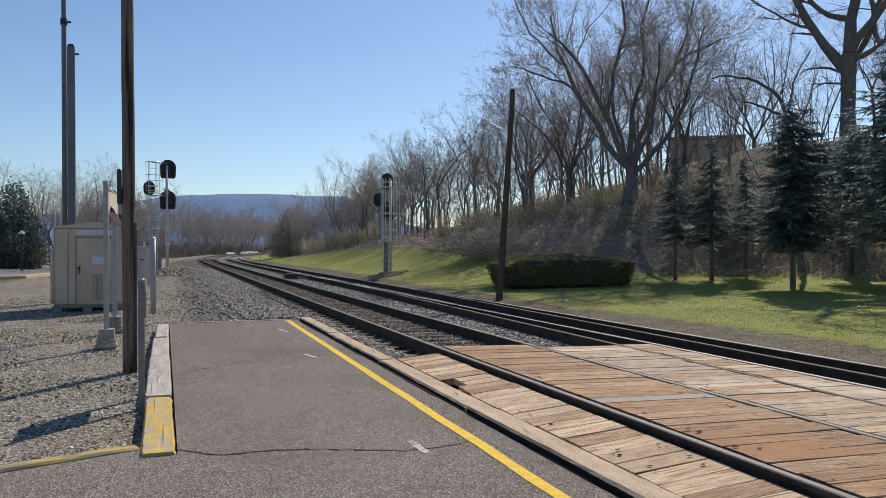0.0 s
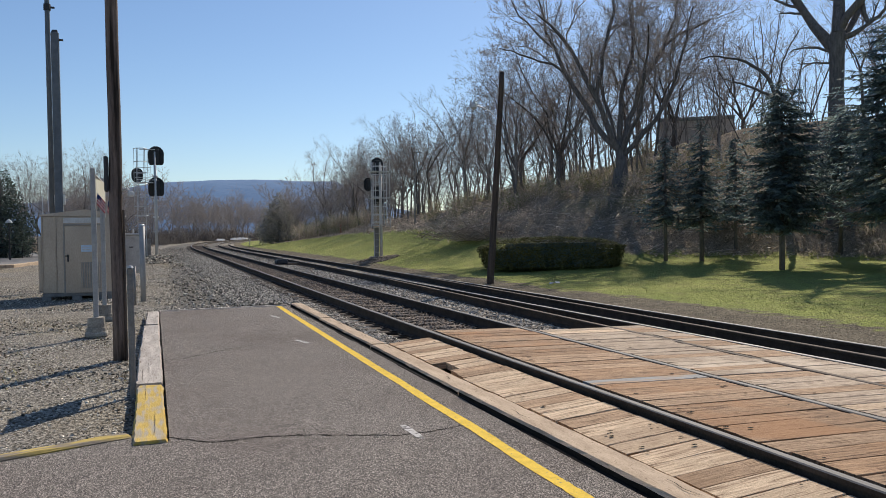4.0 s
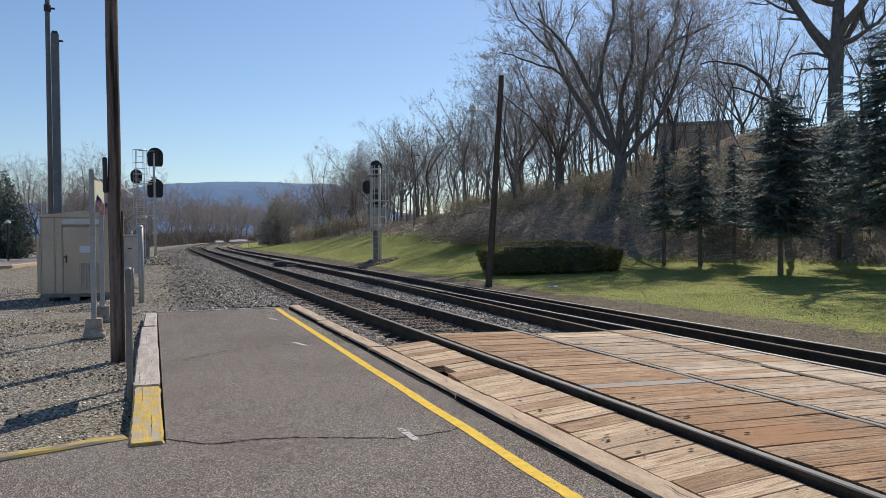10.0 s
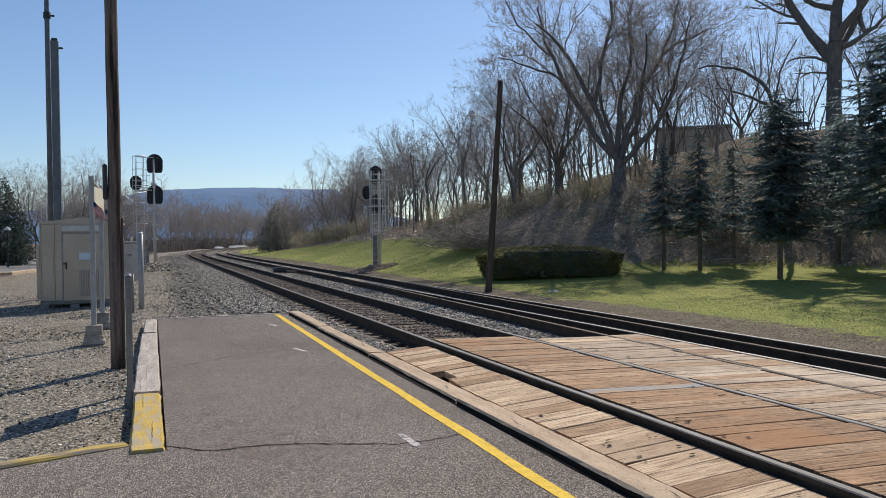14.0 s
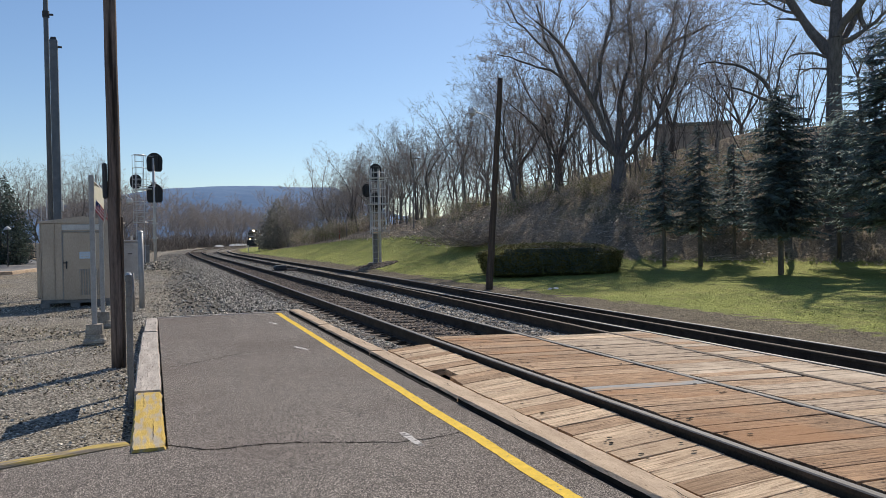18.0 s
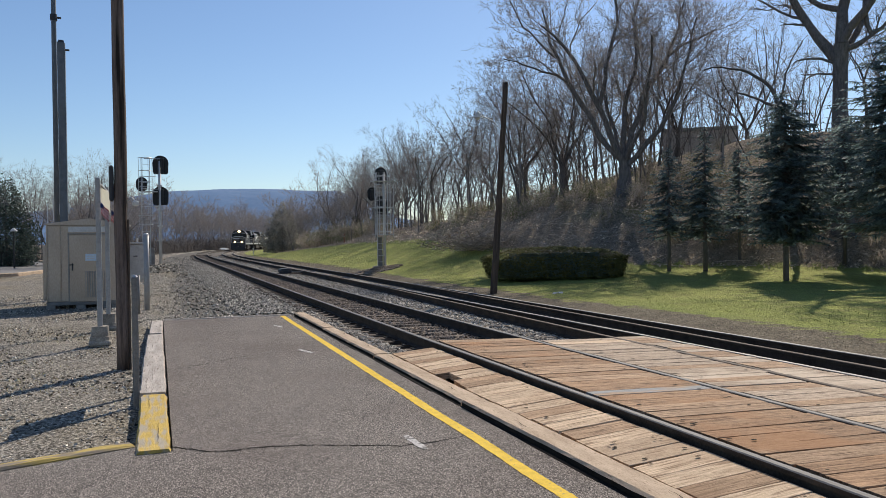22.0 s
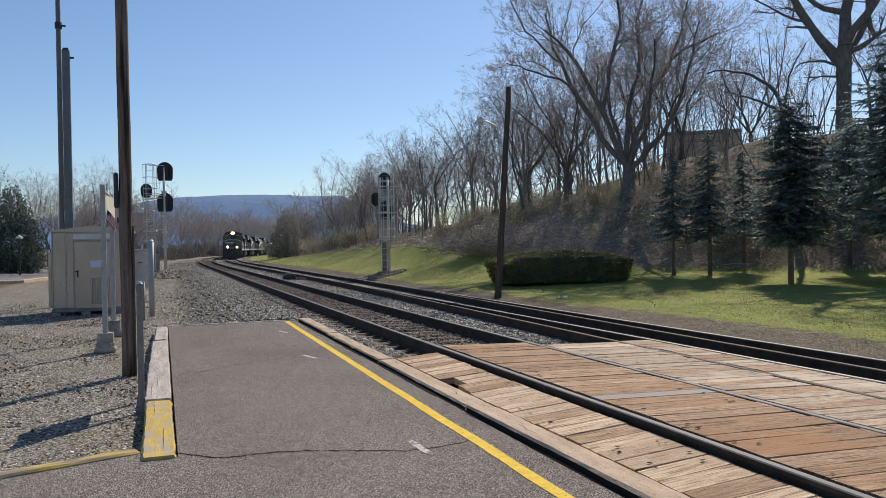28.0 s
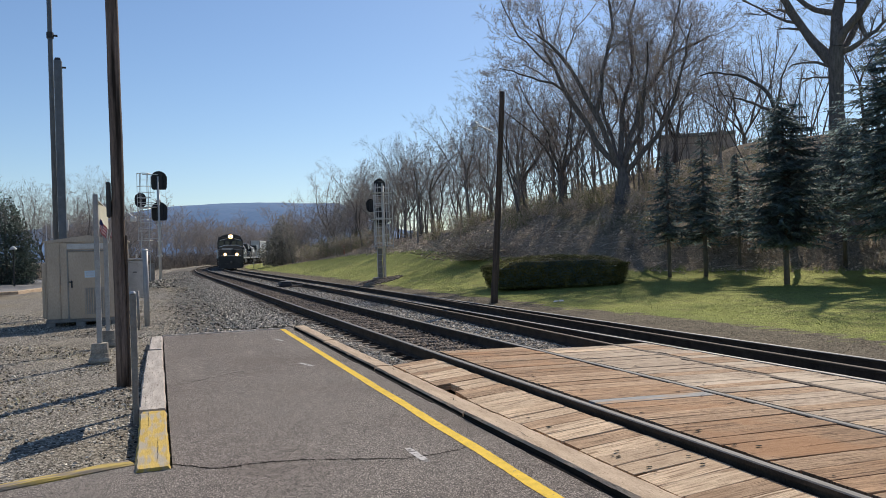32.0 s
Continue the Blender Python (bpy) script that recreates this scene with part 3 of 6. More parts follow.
    chips.inputs["Strength"].default_value, chips.inputs["Distance"].default_value = 0.9, 0.02
    link(sep.outputs["Green"], chips.inputs["Height"])
    link(b.outputs["Normal"], chips.inputs["Normal"])
    link(chips.outputs["Normal"], bsdf.inputs["Normal"])
    return m


def stops(*runs):
    out = []
    for lo, hi, step in runs:
        out += list(np.arange(lo, hi, step))
    return sorted(set(round(float(a), 3) for a in out))


def build_ground():
    xs = stops((-4500, -500, 800), (-500, -100, 80), (-100, -20, 8), (-20, 45, 0.6), (45, 100, 4), (100, 300, 25), (300, 700, 100), (700, 4501, 760))
    ys = stops((-4500, -500, 800), (-500, -60, 60), (-60, -4, 4), (-4, 72, 0.7), (72, 180, 3), (180, 420, 12), (420, 900, 60), (900, 4501, 720))
    nx = len(xs)
    vs, fs, dirt, gravel, litter = [], [], [], [], []
    for y in ys:
        bend = float(np.interp(max(y, 0), _ly, _lx))
        toe = lerp_table(y, TOE_X)
        for x in xs:
            z = land(x, y)
            if abs(x) < 100 and -10 < y < 200:
                z += 0.05 * (noise.noise(Vector((x * 0.5, y * 0.5, 1.0)))) * (1.0 if x > 10.5 or x < -0.5 else 0.3)
                if x > toe:
                    z += 0.35 * noise.noise(Vector((x * 0.3, y * 0.3, 4.0))) * min(1, (x - toe) / 3)
            vs.append((x, y, z))
            right = x - (10.0 + bend)
            dirt.append(smooth01(1.25 - right / lerp_table(y, ((12, 2.1), (20, 1.5), (36, 1.1)))) if right > -3 else 0.9)
            left = smooth01((-x - 6.0 + 0.2 * (20 - y) * (y < 20)) / 3) if y > 10 else 0.0
            g = 1.0 if right < -0.5 else 0.0
            if y > 62:
                g *= 1 - smooth01((-x - 1 + bend) / 4)
            g *= 1 - left * smooth01((y - 30) / 8)
            gravel.append(g)
            litter.append(smooth01((x - toe) / 1.2 + 0.4))
    for j in range(len(ys) - 1):
        for i in range(nx - 1):
            a = j * nx + i
            fs.append((a, a + 1, a + nx + 1, a + nx))
    me = bpy.data.meshes.new("ground")
    me.from_pydata(vs, [], fs)
    for name, vals in (("lies_dirt", dirt), ("lies_gravel", gravel), ("lies_litter", litter)):
        me.attributes.new(name, "FLOAT", "POINT").data.foreach_set("value", vals)
    me.materials.append(ground_material())
    me.polygons.foreach_set("use_smooth", [True] * len(fs))
    tagged(new("ground", me), "lawn, gravel lot and leaf-covered bank in spring", "ground", kind="structure")


build_ground()


def build_ballast():
    """The stone bed under both tracks."""
    prof = ((-4.2, -0.46), (-1.5, -0.21), (1.5, -0.205), (6.1, -0.20), (7.6, -0.33))
    sh = Shape()
    ss = stops((-30, 100, 1.0), (100, 620, 5))
    for i, s in enumerate(ss):
        for j, (off, dz) in enumerate(prof):
            p, _ = on_line(s, off, dz)
            sh.v.append((p.x, p.y, p.z + 0.02 * noise.noise(p * 0.9) - (0.14 if s < 18 and off < -1 else 0)))
    n = len(prof)
    for i in range(len(ss) - 1):
        for j in range(n - 1):
            sh.f.append((i * n + j, i * n + j + 1, (i + 1) * n + j + 1, (i + 1) * n + j))
            sh.m.append(0)
    tagged(part("ballast_bed", sh, BALLAST, smooth=True), "grey crushed-stone ballast bed under two tracks", "ballast", kind="structure")


build_ballast()

# ---- platform ----
PLAT_END = 17.85
platform = thing("platform", "low grey asphalt station platform with cracks", "platform", kind="structure")
sh = Shape()
sh.prism(((-9.0, -8.0), (2.83, -8.0), (2.83, PLAT_END), (0.10, PLAT_END + 0.05), (0.09, 6.66), (-0.16, 6.66), (-0.18, 6.88), (-9.0, 3.5)), 2, -0.30, 0.0)
part("asphalt_slab", sh, ASPHALT, platform)
sh = Shape().box((1.45, PLAT_END + 0.065, -0.09), (2.75, 0.09, 0.21), 0.012)
part("end_board", sh, GREY_TIMBER, platform, "weathered board closing the platform end")


def ribbon(pts, widths, z, lift=0.003):
    """A flat strip along plan points, a little above z."""
    s2 = Shape()
    vs, fs = [], []
    for i, (x, y) in enumerate(pts):
        a, b = pts[max(0, i - 1)], pts[min(len(pts) - 1, i + 1)]
        d = Vector((b[0] - a[0], b[1] - a[1])).normalized()
        w = widths[i] if hasattr(widths, "__len__") else widths
        vs += [(x - d.y * w / 2, y + d.x * w / 2, z + lift), (x + d.y * w / 2, y - d.x * w / 2, z + lift)]
    for i in range(len(pts) - 1):
        fs.append((2 * i, 2 * i + 1, 2 * i + 3, 2 * i + 2))
    return s2.add(vs, fs)


rng = random.Random(3)


def crack(knots, width):
    """A jagged ribbon that wanders through a few plan places."""
    pts, w = [], []
    for x in np.arange(knots[0][0], knots[-1][0], 0.03):
        y = lerp_table(x, knots) + rng.uniform(-1, 1) * 0.014 + 0.03 * noise.noise(Vector((x * 5, knots[0][1], 1)))
        pts.append((x, y))
        w.append(width * rng.uniform(0.25, 1.25))
    return ribbon(pts, w, 0.0)


for knots, w in ((((0.08, 6.76), (0.42, 6.46), (0.85, 6.47), (1.25, 6.36), (1.84, 6.08), (2.26, 6.14), (2.46, 6.2)), 0.026),
                 (((0.12, 10.9), (0.36, 10.97), (1.0, 11.62), (1.6, 11.9), (2.4, 11.86)), 0.026), (((0.5, 14.95), (1.2, 15.05), (1.9, 14.9)), 0.014)):
    part("crack", crack(knots, w), CRACK_SHADE, platform)
pts = [(2.458 + 0.0105 * (y - 5.0) + 0.012 * noise.noise(Vector((0, y * 0.9, 0))), y) for y in np.arange(-7.5, PLAT_END - 0.1, 0.025)]
tagged(part("platform_line", ribbon(pts, [0.108 + 0.01 * noise.noise(Vector((3, p[1] * 2.3, 0))) + 0.014 * noise.noise(Vector((8, p[1] * 13, 0))) + 0.01 * noise.noise(Vector((5, p[1] * 37, 0))) for p in pts], 0.0, 0.004), LINE),
       "worn yellow safety line painted on asphalt", "painted line", kind="structure")
for x, y, a in ((1.965, 6.15, 2), (2.08, 11.86, 14), (2.2, 15.6, 12)):
    q = radians(a)
    p0, p1 = (x - 0.24 * math.sin(q), y + 0.24 * math.cos(q)), (x + 0.24 * math.sin(q), y - 0.24 * math.cos(q))
    pp = [(p0[0] + (p1[0] - p0[0]) * i / 6, p0[1] + (p1[1] - p0[1]) * i / 6) for i in range(7)]
    tagged(part("paint_mark", ribbon(pp, [0.05, 0.065, 0.07, 0.055, 0.07, 0.06, 0.045], 0.0, 0.004), WHITE_MARK),
           "faded white paint dash on the asphalt", "paint mark", group="dashes", kind="structure")


def rough_timber(size, seed, cuts=14, wear=0.008, shaded_flank=False):
    """A sawn timber with worn, uneven edges, lying along y, its base at z 0."""
    r = random.Random(seed)
    w, l, h = size
    prof = ((-w / 2, 0), (w / 2, 0), (w / 2, h * 0.9), (w / 2 - 0.018, h), (-w / 2 + 0.018, h), (-w / 2, h * 0.9))
    sh = Shape()
    n = len(prof)
    for i in range(cuts + 1):
        y = -l / 2 + l * i / cuts
        chip = r.random() < 0.12
        for k, (x, z) in enumerate(prof):
            d = wear * (2.6 if chip and k in (2, 3, 4, 5) else 1)
            sh.v.append((x + r.uniform(-d, d), y + r.uniform(-0.01, 0.01) * (0 < i < cuts), z - (abs(r.uniform(0, d)) if k > 1 else 0)))
    for i in range(cuts):
        for k in range(n):
            k2 = (k + 1) % n
            sh.f.append((i * n + k, i * n + k2, (i + 1) * n + k2, (i + 1) * n + k))
            # Left flank painted near-black as the side turned from the sun.
            sh.m.append(1 if shaded_flank and k == 5 else 0)
    sh.f += [tuple(range(n)), tuple(cuts * n + k for k in range(n - 1, -1, -1))]
    sh.m += [0, 0]
    return sh


# timbers along the lot side
for i, (y0, y1, x, wide, mat, lab) in enumerate(((6.62, 9.08, -0.062, 0.265, YELLOW_TIMBER, "kerb timber with worn yellow paint beside the platform"),
                                                (9.17, 12.36, -0.071, 0.285, GREY_TIMBER, "weathered grey kerb timber, split along its grain"),
                                                (12.42, 15.1, -0.065, 0.27, GREY_TIMBER, "weathered grey kerb timber, split along its grain"),
                                                (15.16, 17.6, -0.04, 0.235, GREY_TIMBER, "weathered grey kerb timber, split along its grain"))):
    ob = part("kerb_timber", rough_timber((wide, y1 - y0, 0.3), 20 + i, cuts=26, wear=0.006), mat, at=pose(x, (y0 + y1) / 2, -0.27 - 0.012 * (i == 2), 0, 0, 0.2 - 0.25 * i))
    for k in range(2):
        y, x2, l = rng.uniform(-0.4, 0.4) * (y1 - y0), rng.uniform(-0.09, 0.09), rng.uniform(0.1, 0.5)
        part("split", ribbon([(x2 + 0.006 * math.sin(2.5 * q + i + k) + 0.0025 * math.sin(31 * q + k), y + 2 * l * (q - 0.5)) for q in np.linspace(0, 1, 9)], [0.001 + 0.0025 * math.sin(math.pi * q) for q in np.linspace(0, 1, 9)], 0.3, 0.003), CRACK_SHADE, ob, "dark split in the wood")
    tagged(ob, lab, "timber", group="kerb timbers")
ob = part("cross_timber", rough_timber((0.15, 4.4, 0.16), 31, cuts=26, wear=0.005), FADED_TIMBER, at=pose(-2.28, 6.17, -0.134, 0, 0, -69))
tagged(ob, "low kerb timber painted faded yellow between gravel and asphalt", "timber")

# Added near-black strip: stands for the shaded gap beside the edge timbers.
sh = Shape()
for k in range(22):
    sh.box((2.815 - 0.006 * math.sin(k * 1.9), -7.5 + 1.16 * k, -0.008), (0.04 + 0.012 * math.sin(k * 2.3), 1.17, 0.03), 0.008)
part("tar_joint", sh, CRACK_SHADE, platform, "black strip standing for shade along the platform edge")
# timbers along the track side
for i, (y0, y1) in enumerate(((-4.0, -0.9), (-0.85, 2.3), (2.36, 7.3), (7.36, 10.75), (10.8, 14.4), (14.45, 17.7))):
    ob = part("edge_timber", rough_timber((0.25 - 0.02 * (i > 3), y1 - y0, 0.22), 40 + i, cuts=30, wear=0.004, shaded_flank=True), [EDGE_TIMBER, CRACK_SHADE],
              at=pose(2.955 + 0.01 * (i % 2), (y0 + y1) / 2, -0.165 + 0.006 * (i % 3), 0, 0, 0.15 * (-1) ** i))
    for k in range(2):
        y, x = rng.uniform(-0.42, 0.42) * (y1 - y0), rng.uniform(-0.08, 0.08)
        l = rng.uniform(0.12, 0.45)
        part("split", ribbon([(x + 0.012 * math.sin(7 * q + i), y + l * (q - 0.5)) for q in np.linspace(0, 1, 8)], [0.002 + 0.006 * math.sin(math.pi * q) for q in np.linspace(0, 1, 8)], 0.22, 0.007), CRACK_SHADE, ob, "dark split in the wood")
    tagged(ob, "tan weathered edge timber along the platform side of the track", "timber", group="edge timbers")


# ---- tracks ----
RAIL_PROFILE = ((-0.075, -0.175), (0.075, -0.175), (0.072, -0.162), (0.012, -0.145), (0.009, -0.048), (0.036, -0.038), (0.037, -0.008), (0.028, 0.0),
                (-0.028, 0.0), (-0.037, -0.008), (-0.036, -0.038), (-0.009, -0.048), (-0.012, -0.145), (-0.072, -0.162))


def rail_shape(offset, ss):
    sh = Shape()
    n = len(RAIL_PROFILE)
    for s in ss:
        p, h = on_line(s, offset(s))
        c, d = math.cos(h), math.sin(h)
        for a, z in RAIL_PROFILE:
            sh.v.append((p.x + a * c, p.y - a * d, p.z + z))
    for i in range(len(ss) - 1):
        for k in range(n):
            k2 = (k + 1) % n
            sh.f.append((i * n + k, i * n + k2, (i + 1) * n + k2, (i + 1) * n + k))
            sh.m.append(1 if k in (6, 7, 8) else 0)
    return sh


LONG = stops((-30, 60, 6), (60, 640, 4))
near_track = thing("near_track", "railway track with rusty rails on wooden ties", "railway track", group="tracks", kind="structure")
far_track = thing("far_track", "railway track with rusty rails curving away to the right", "railway track", group="tracks", kind="structure")
cross_track = thing("crossover_track", "crossover rails joining the far track at a switch", "railway track", group="tracks", kind="structure")
for track, offs, ss in ((near_track, (lambda s: 0.0, lambda s: GAUGE), LONG), (far_track, (lambda s: SPACING, lambda s: SPACING + GAUGE), LONG),
                        (cross_track, (lambda s: SPACING - splay(s), lambda s: SPACING + GAUGE - splay(s)), stops((-30, 35.1, 2.5)))):
    for off in offs:
        part("rail", rail_shape(off, ss), [RAIL_SIDE, RAIL_RUST if track is cross_track else RAIL_BRIGHT if track is far_track else RAIL_HEAD], track, "rusty steel rail with a worn head", smooth=False)

rng = random.Random(8)
TIE_MESHES = [Shape().box((0, 0, -0.09), (2.6, 0.225, 0.18), 0.012 + 0.004 * k).mesh("tie", TIE) for k in range(3)]
PLATE_MESH = Shape().box((0, 0, 0.008), (0.34, 0.19, 0.018), 0.004).box((-0.1, 0.05, 0.02), (0.035, 0.03, 0.03)).box((0.1, -0.05, 0.02), (0.035, 0.03, 0.03)).mesh("tie_plate", RAIL_SIDE)
for track, mid in ((near_track, GAUGE / 2), (far_track, SPACING + GAUGE / 2)):
    s = 10.95
    while s < 120:
        p, h = on_line(s, mid, -0.178)
        longer = track is far_track and s < 36
        o = part("tie", TIE_MESHES[rng.randrange(3)], None, track, at=Matrix.Translation(p + Vector((-0.4 * longer, 0, rng.uniform(-0.008, 0.004)))) @ pose(0, 0, 0, 0, math.degrees(math.atan(CANT)), -math.degrees(h) + rng.uniform(-0.7, 0.7)) @ Matrix.Diagonal((1.3 if longer else 1.0, 1, 1, 1)))
        if s < 26 and track is near_track:
            for off in (0, GAUGE):
                q, _ = on_line(s, off, -0.176)
                part("tie_plate", PLATE_MESH, None, track, at=Matrix.Translation(q))
        s += 0.51 + rng.uniform(-0.03, 0.03)

# switch machine beside the points
p, _ = on_line(42.0, 2.62, -0.19)
machine = thing("switch_machine", "low dark switch machine on ties between the tracks", "switch machine", Matrix.Translation(p))
part("housing", Shape().box((0, 0, 0.15), (0.6, 0.8, 0.22), 0.05), DARK_GREY, machine)
part("lid", Shape().box((0, 0, 0.28), (0.5, 0.7, 0.05), 0.02), BLACK_PAINT, machine, "flat dark metal lid")
part("motor", Shape().tube([(-0.1, 0.5, 0.16), (-0.1, 0.95, 0.16)], 0.13, 10), DARK_GREY, machine)
for dy in (-0.45, 0.45):
    part("tie", Shape().box((0.2, dy, -0.03), (2.6, 0.23, 0.16), 0.015), TIE, machine, "dark wooden tie under the machine")
part("throw_rod", Shape().tube([(0.35, 0, 0.1), (1.6, 0, 0.1)], 0.022, 6), DULL_STEEL, machine)

# ---- plank crossing over the near track ----
crossing = thing("plank_crossing", "worn wooden plank crossing laid across the rails", "plank crossing", kind="structure")
PLANK_CACHE = {}


def plank_mesh(width, length, k):
    """A plank along x with worn, wavering edges."""
    key = (round(width, 2), round(length, 2), k)
    if key not in PLANK_CACHE:
        r = random.Random(hash(key) % 9973)
        w, sh, cuts = (width - 0.004) / 2, Shape(), 7
        for i in range(cuts + 1):
            x = length * (i / cuts - 0.5)
            end = 0.006 if i in (0, cuts) else 0.0
            a, b = r.uniform(0, 0.003) + end * r.random(), r.uniform(0, 0.003) + end * r.random()
            sh.v += [(x, -w + a, -0.08), (x, -w + a, -0.005), (x, -w + a + 0.004, -r.uniform(0, 0.0006) - end * 0.1), (x, w - b - 0.004, -r.uniform(0, 0.0006) - end * 0.1), (x, w - b, -0.005), (x, w - b, -0.08)]
        for i in range(cuts):
            for q in range(6):
                sh.f.append((i * 6 + q, i * 6 + (q + 1) % 6, i * 6 + 6 + (q + 1) % 6, i * 6 + 6 + q))
        sh.f += [(0, 1, 2, 3, 4, 5), tuple(cuts * 6 + q for q in (5, 4, 3, 2, 1, 0))]
        sh.m = [0] * len(sh.f)
        PLANK_CACHE[key] = sh.mesh("plank", (PLANK, PLANK_PALE, PLANK_RED, PLANK_GREY, PLANK_BLUE)[k])
    return PLANK_CACHE[key]


def lay_planks(x0, x1, z0, z1, y0, y1, kinds, r, painted=None):
    """Planks side by side; now and then a wider joint where two panels meet."""
    y = y0
    tilt = -math.degrees(math.atan2(z1 - z0, x1 - x0))
    skew = 0.0
    while y < y1:
        w = r.choice((0.215, 0.24, 0.26, 0.28))
        cut = (0.06 if y < 8.3 else 0.17) if x0 < 3.2 and 8.1 < y < 8.7 else 0.0
        length = round(x1 - x0 - cut - r.choice((0, 0, 0.02)), 2)
        kind = 4 if painted and y <= painted < y + w else r.choice(kinds)
        m = pose((x0 + x1 + cut) / 2 + r.uniform(-0.012, 0.012), y + w / 2, (z0 + z1) / 2 + r.uniform(-0.004, 0.002), r.uniform(-0.6, 0.6), tilt + r.uniform(-0.25, 0.25), skew + r.uniform(-0.3, 0.3))
        part("plank", plank_mesh(w, length, kind), None, crossing, at=m)
        y += w
        if r.random() < 0.14:
            y += r.uniform(0.008, 0.022)
            skew = r.uniform(-0.8, 0.8)


r4 = random.Random(12)
lay_planks(3.10, 3.72, 0.055, 0.108, -3.0, 10.7, (1, 1, 1, 0), r4)
lay_planks(3.885, 5.215, 0.168, 0.140, -3.0, 10.75, (2, 2, 0, 0, 2), r4, 6.7)
for a in np.arange(-3.0, 10.7, 1.7):
    b = min(a + 1.7, 10.7)
    mid = (a + b) / 2
    x3 = RAIL_X + SPACING - splay(mid)
    lay_planks(5.36, x3 - 0.075, 0.135, 0.105, a, b - 0.1, (3, 1, 3, 0, 3), r4)
    if SPACING + RAIL_X - 0.13 - (x3 + 0.10) > 0.15:
        lay_planks(x3 + 0.05, RAIL_X + SPACING - 0.075, 0.10, 0.085, a, b - 0.1, (3, 0, 3), r4)
# bolt holes and knots
sh = Shape()
for k in range(110):
    col = r4.random()
    x, z = ((r4.uniform(3.2, 3.3) if r4.random() < 0.5 else r4.uniform(3.55, 3.65)), None) if col < 0.35 else ((r4.choice((4.02, 4.98)) + r4.uniform(-0.09, 0.09)), None) if col < 0.75 else (r4.choice((5.55, 6.3)) + r4.uniform(-0.1, 0.1), None)
    y = r4.uniform(2.5, 10.5)
    z = 0.055 + (x - 3.10) * 0.0855 if x < 3.8 else 0.168 - (x - 3.885) * 0.021 if x < 5.3 else 0.135 - (x - 5.36) * 0.024
    a = r4.uniform(0.009, 0.02)
    sh.add([(x + a * 1.5 * math.cos(t * 1.047), y + a * 0.8 * math.sin(t * 1.047), z + 0.009) for t in range(6)], [(0, 1, 2, 3, 4, 5)])
tagged(part("bolt_heads", sh, CRACK_SHADE, crossing), kind="stuff")


# ---- loose stones ----
def stones(name, count, place, size, mat, label, seed):
    """Broken stones, each a knocked-about eight-sided lump."""
    r = random.Random(seed)
    sh = Shape()
    faces = ((0, 2, 4), (2, 1, 4), (1, 3, 4), (3, 0, 4), (2, 0, 5), (1, 2, 5), (3, 1, 5), (0, 3, 5))
    for k in range(count):
        p = place(r)
        if p is None:
            continue
        a = size * r.uniform(0.55, 1.35)
        q = Euler((r.uniform(0, 6), r.uniform(0, 6), r.uniform(0, 6))).to_matrix()
        vs = []
        for d in ((-1, 0, 0), (1, 0, 0), (0, -1, 0), (0, 1, 0), (0, 0, 1), (0, 0, -1)):
            v = q @ (Vector(d) * a * r.uniform(0.55, 1.1))
            vs.append((p[0] + v.x, p[1] + v.y, p[2] + v.z * 0.75))
        sh.add(vs, faces)
    return tagged(part(name, sh, mat), label, "gravel", kind="stuff")


def spread(r, near, far):
    """More of them close by."""
    a = r.random()
    return near * (far / near) ** a


def shoulder(r):
    s, off = spread(r, 10.6, 105), r.choice((-0.3 - abs(r.gauss(0, 1.7)), r.uniform(1.75, 3.3), r.uniform(1.75, 3.3)))
    if 17.9 < s < 30 and -0.72 < off < 0 and r.random() < 0.75:
        return None
    if s < 17.9 and off < -0.7:
        off = r.uniform(-0.68, -0.3)
    p, _ = on_line(s, off, -0.2 + (0.0 if off > -1.5 else (off + 1.5) * 0.08))
    p.z = max(p.z, land(p.x, p.y))
    return p


def cribs(r):
    s, off = spread(r, 10.9, 60), r.uniform(0.08, GAUGE - 0.08)
    p, _ = on_line(s, off, -0.185)
    return p


def far_side(r):
    s, off = spread(r, 6, 70), r.uniform(SPACING + GAUGE + 0.1, SPACING + GAUGE + 1.9)
    p, _ = on_line(s, off, -0.21 - max(0, off - 6.1) * 0.08)
    return p


def lot(r):
    x, y = r.uniform(-7, -0.2), spread(r, 5.2, 32)
    if y < 6.6 + (x + 0.16) * 0.33:
        return None
    return (x, y, land(x, y) + 0.005)


def lot_end(r):
    x, y = r.uniform(-1.6, 2.2), spread(r, 17.95, 55)
    return (x, y, land(x, y) + 0.0)


def near_bed(r):
    s, off = spread(r, 17.9, 62), -0.3 - 1.75 * r.random() ** 1.2
    if s < 30 and off > -0.72 and r.random() < 0.8:
        return None
    p, _ = on_line(s, off, -0.2 + (0.0 if off > -1.5 else (off + 1.5) * 0.08))
    p.z = max(p.z, land(p.x, p.y)) + 0.01
    return p


stones("shoulder_stones", 12500, near_bed, 0.04, STONE, "grey crushed ballast stones on the bed's shoulder", 9)
stones("ballast_stones", 24000, shoulder, 0.046, STONE, "grey crushed ballast stones beside the rails", 1)
stones("crib_stones", 5500, cribs, 0.036, STONE_RUST, "rust-stained ballast stones between the rails", 2)
stones("verge_stones", 4000, far_side, 0.035, STONE_RUST, "dusty ballast stones beyond the far rail", 3)
stones("lot_gravel", 15000, lot, 0.025, PEBBLE, "loose pale gravel on the lot", 4)
stones("yard_gravel", 12000, lot_end, 0.022, PEBBLE, "loose gravel beyond the platform end", 5)


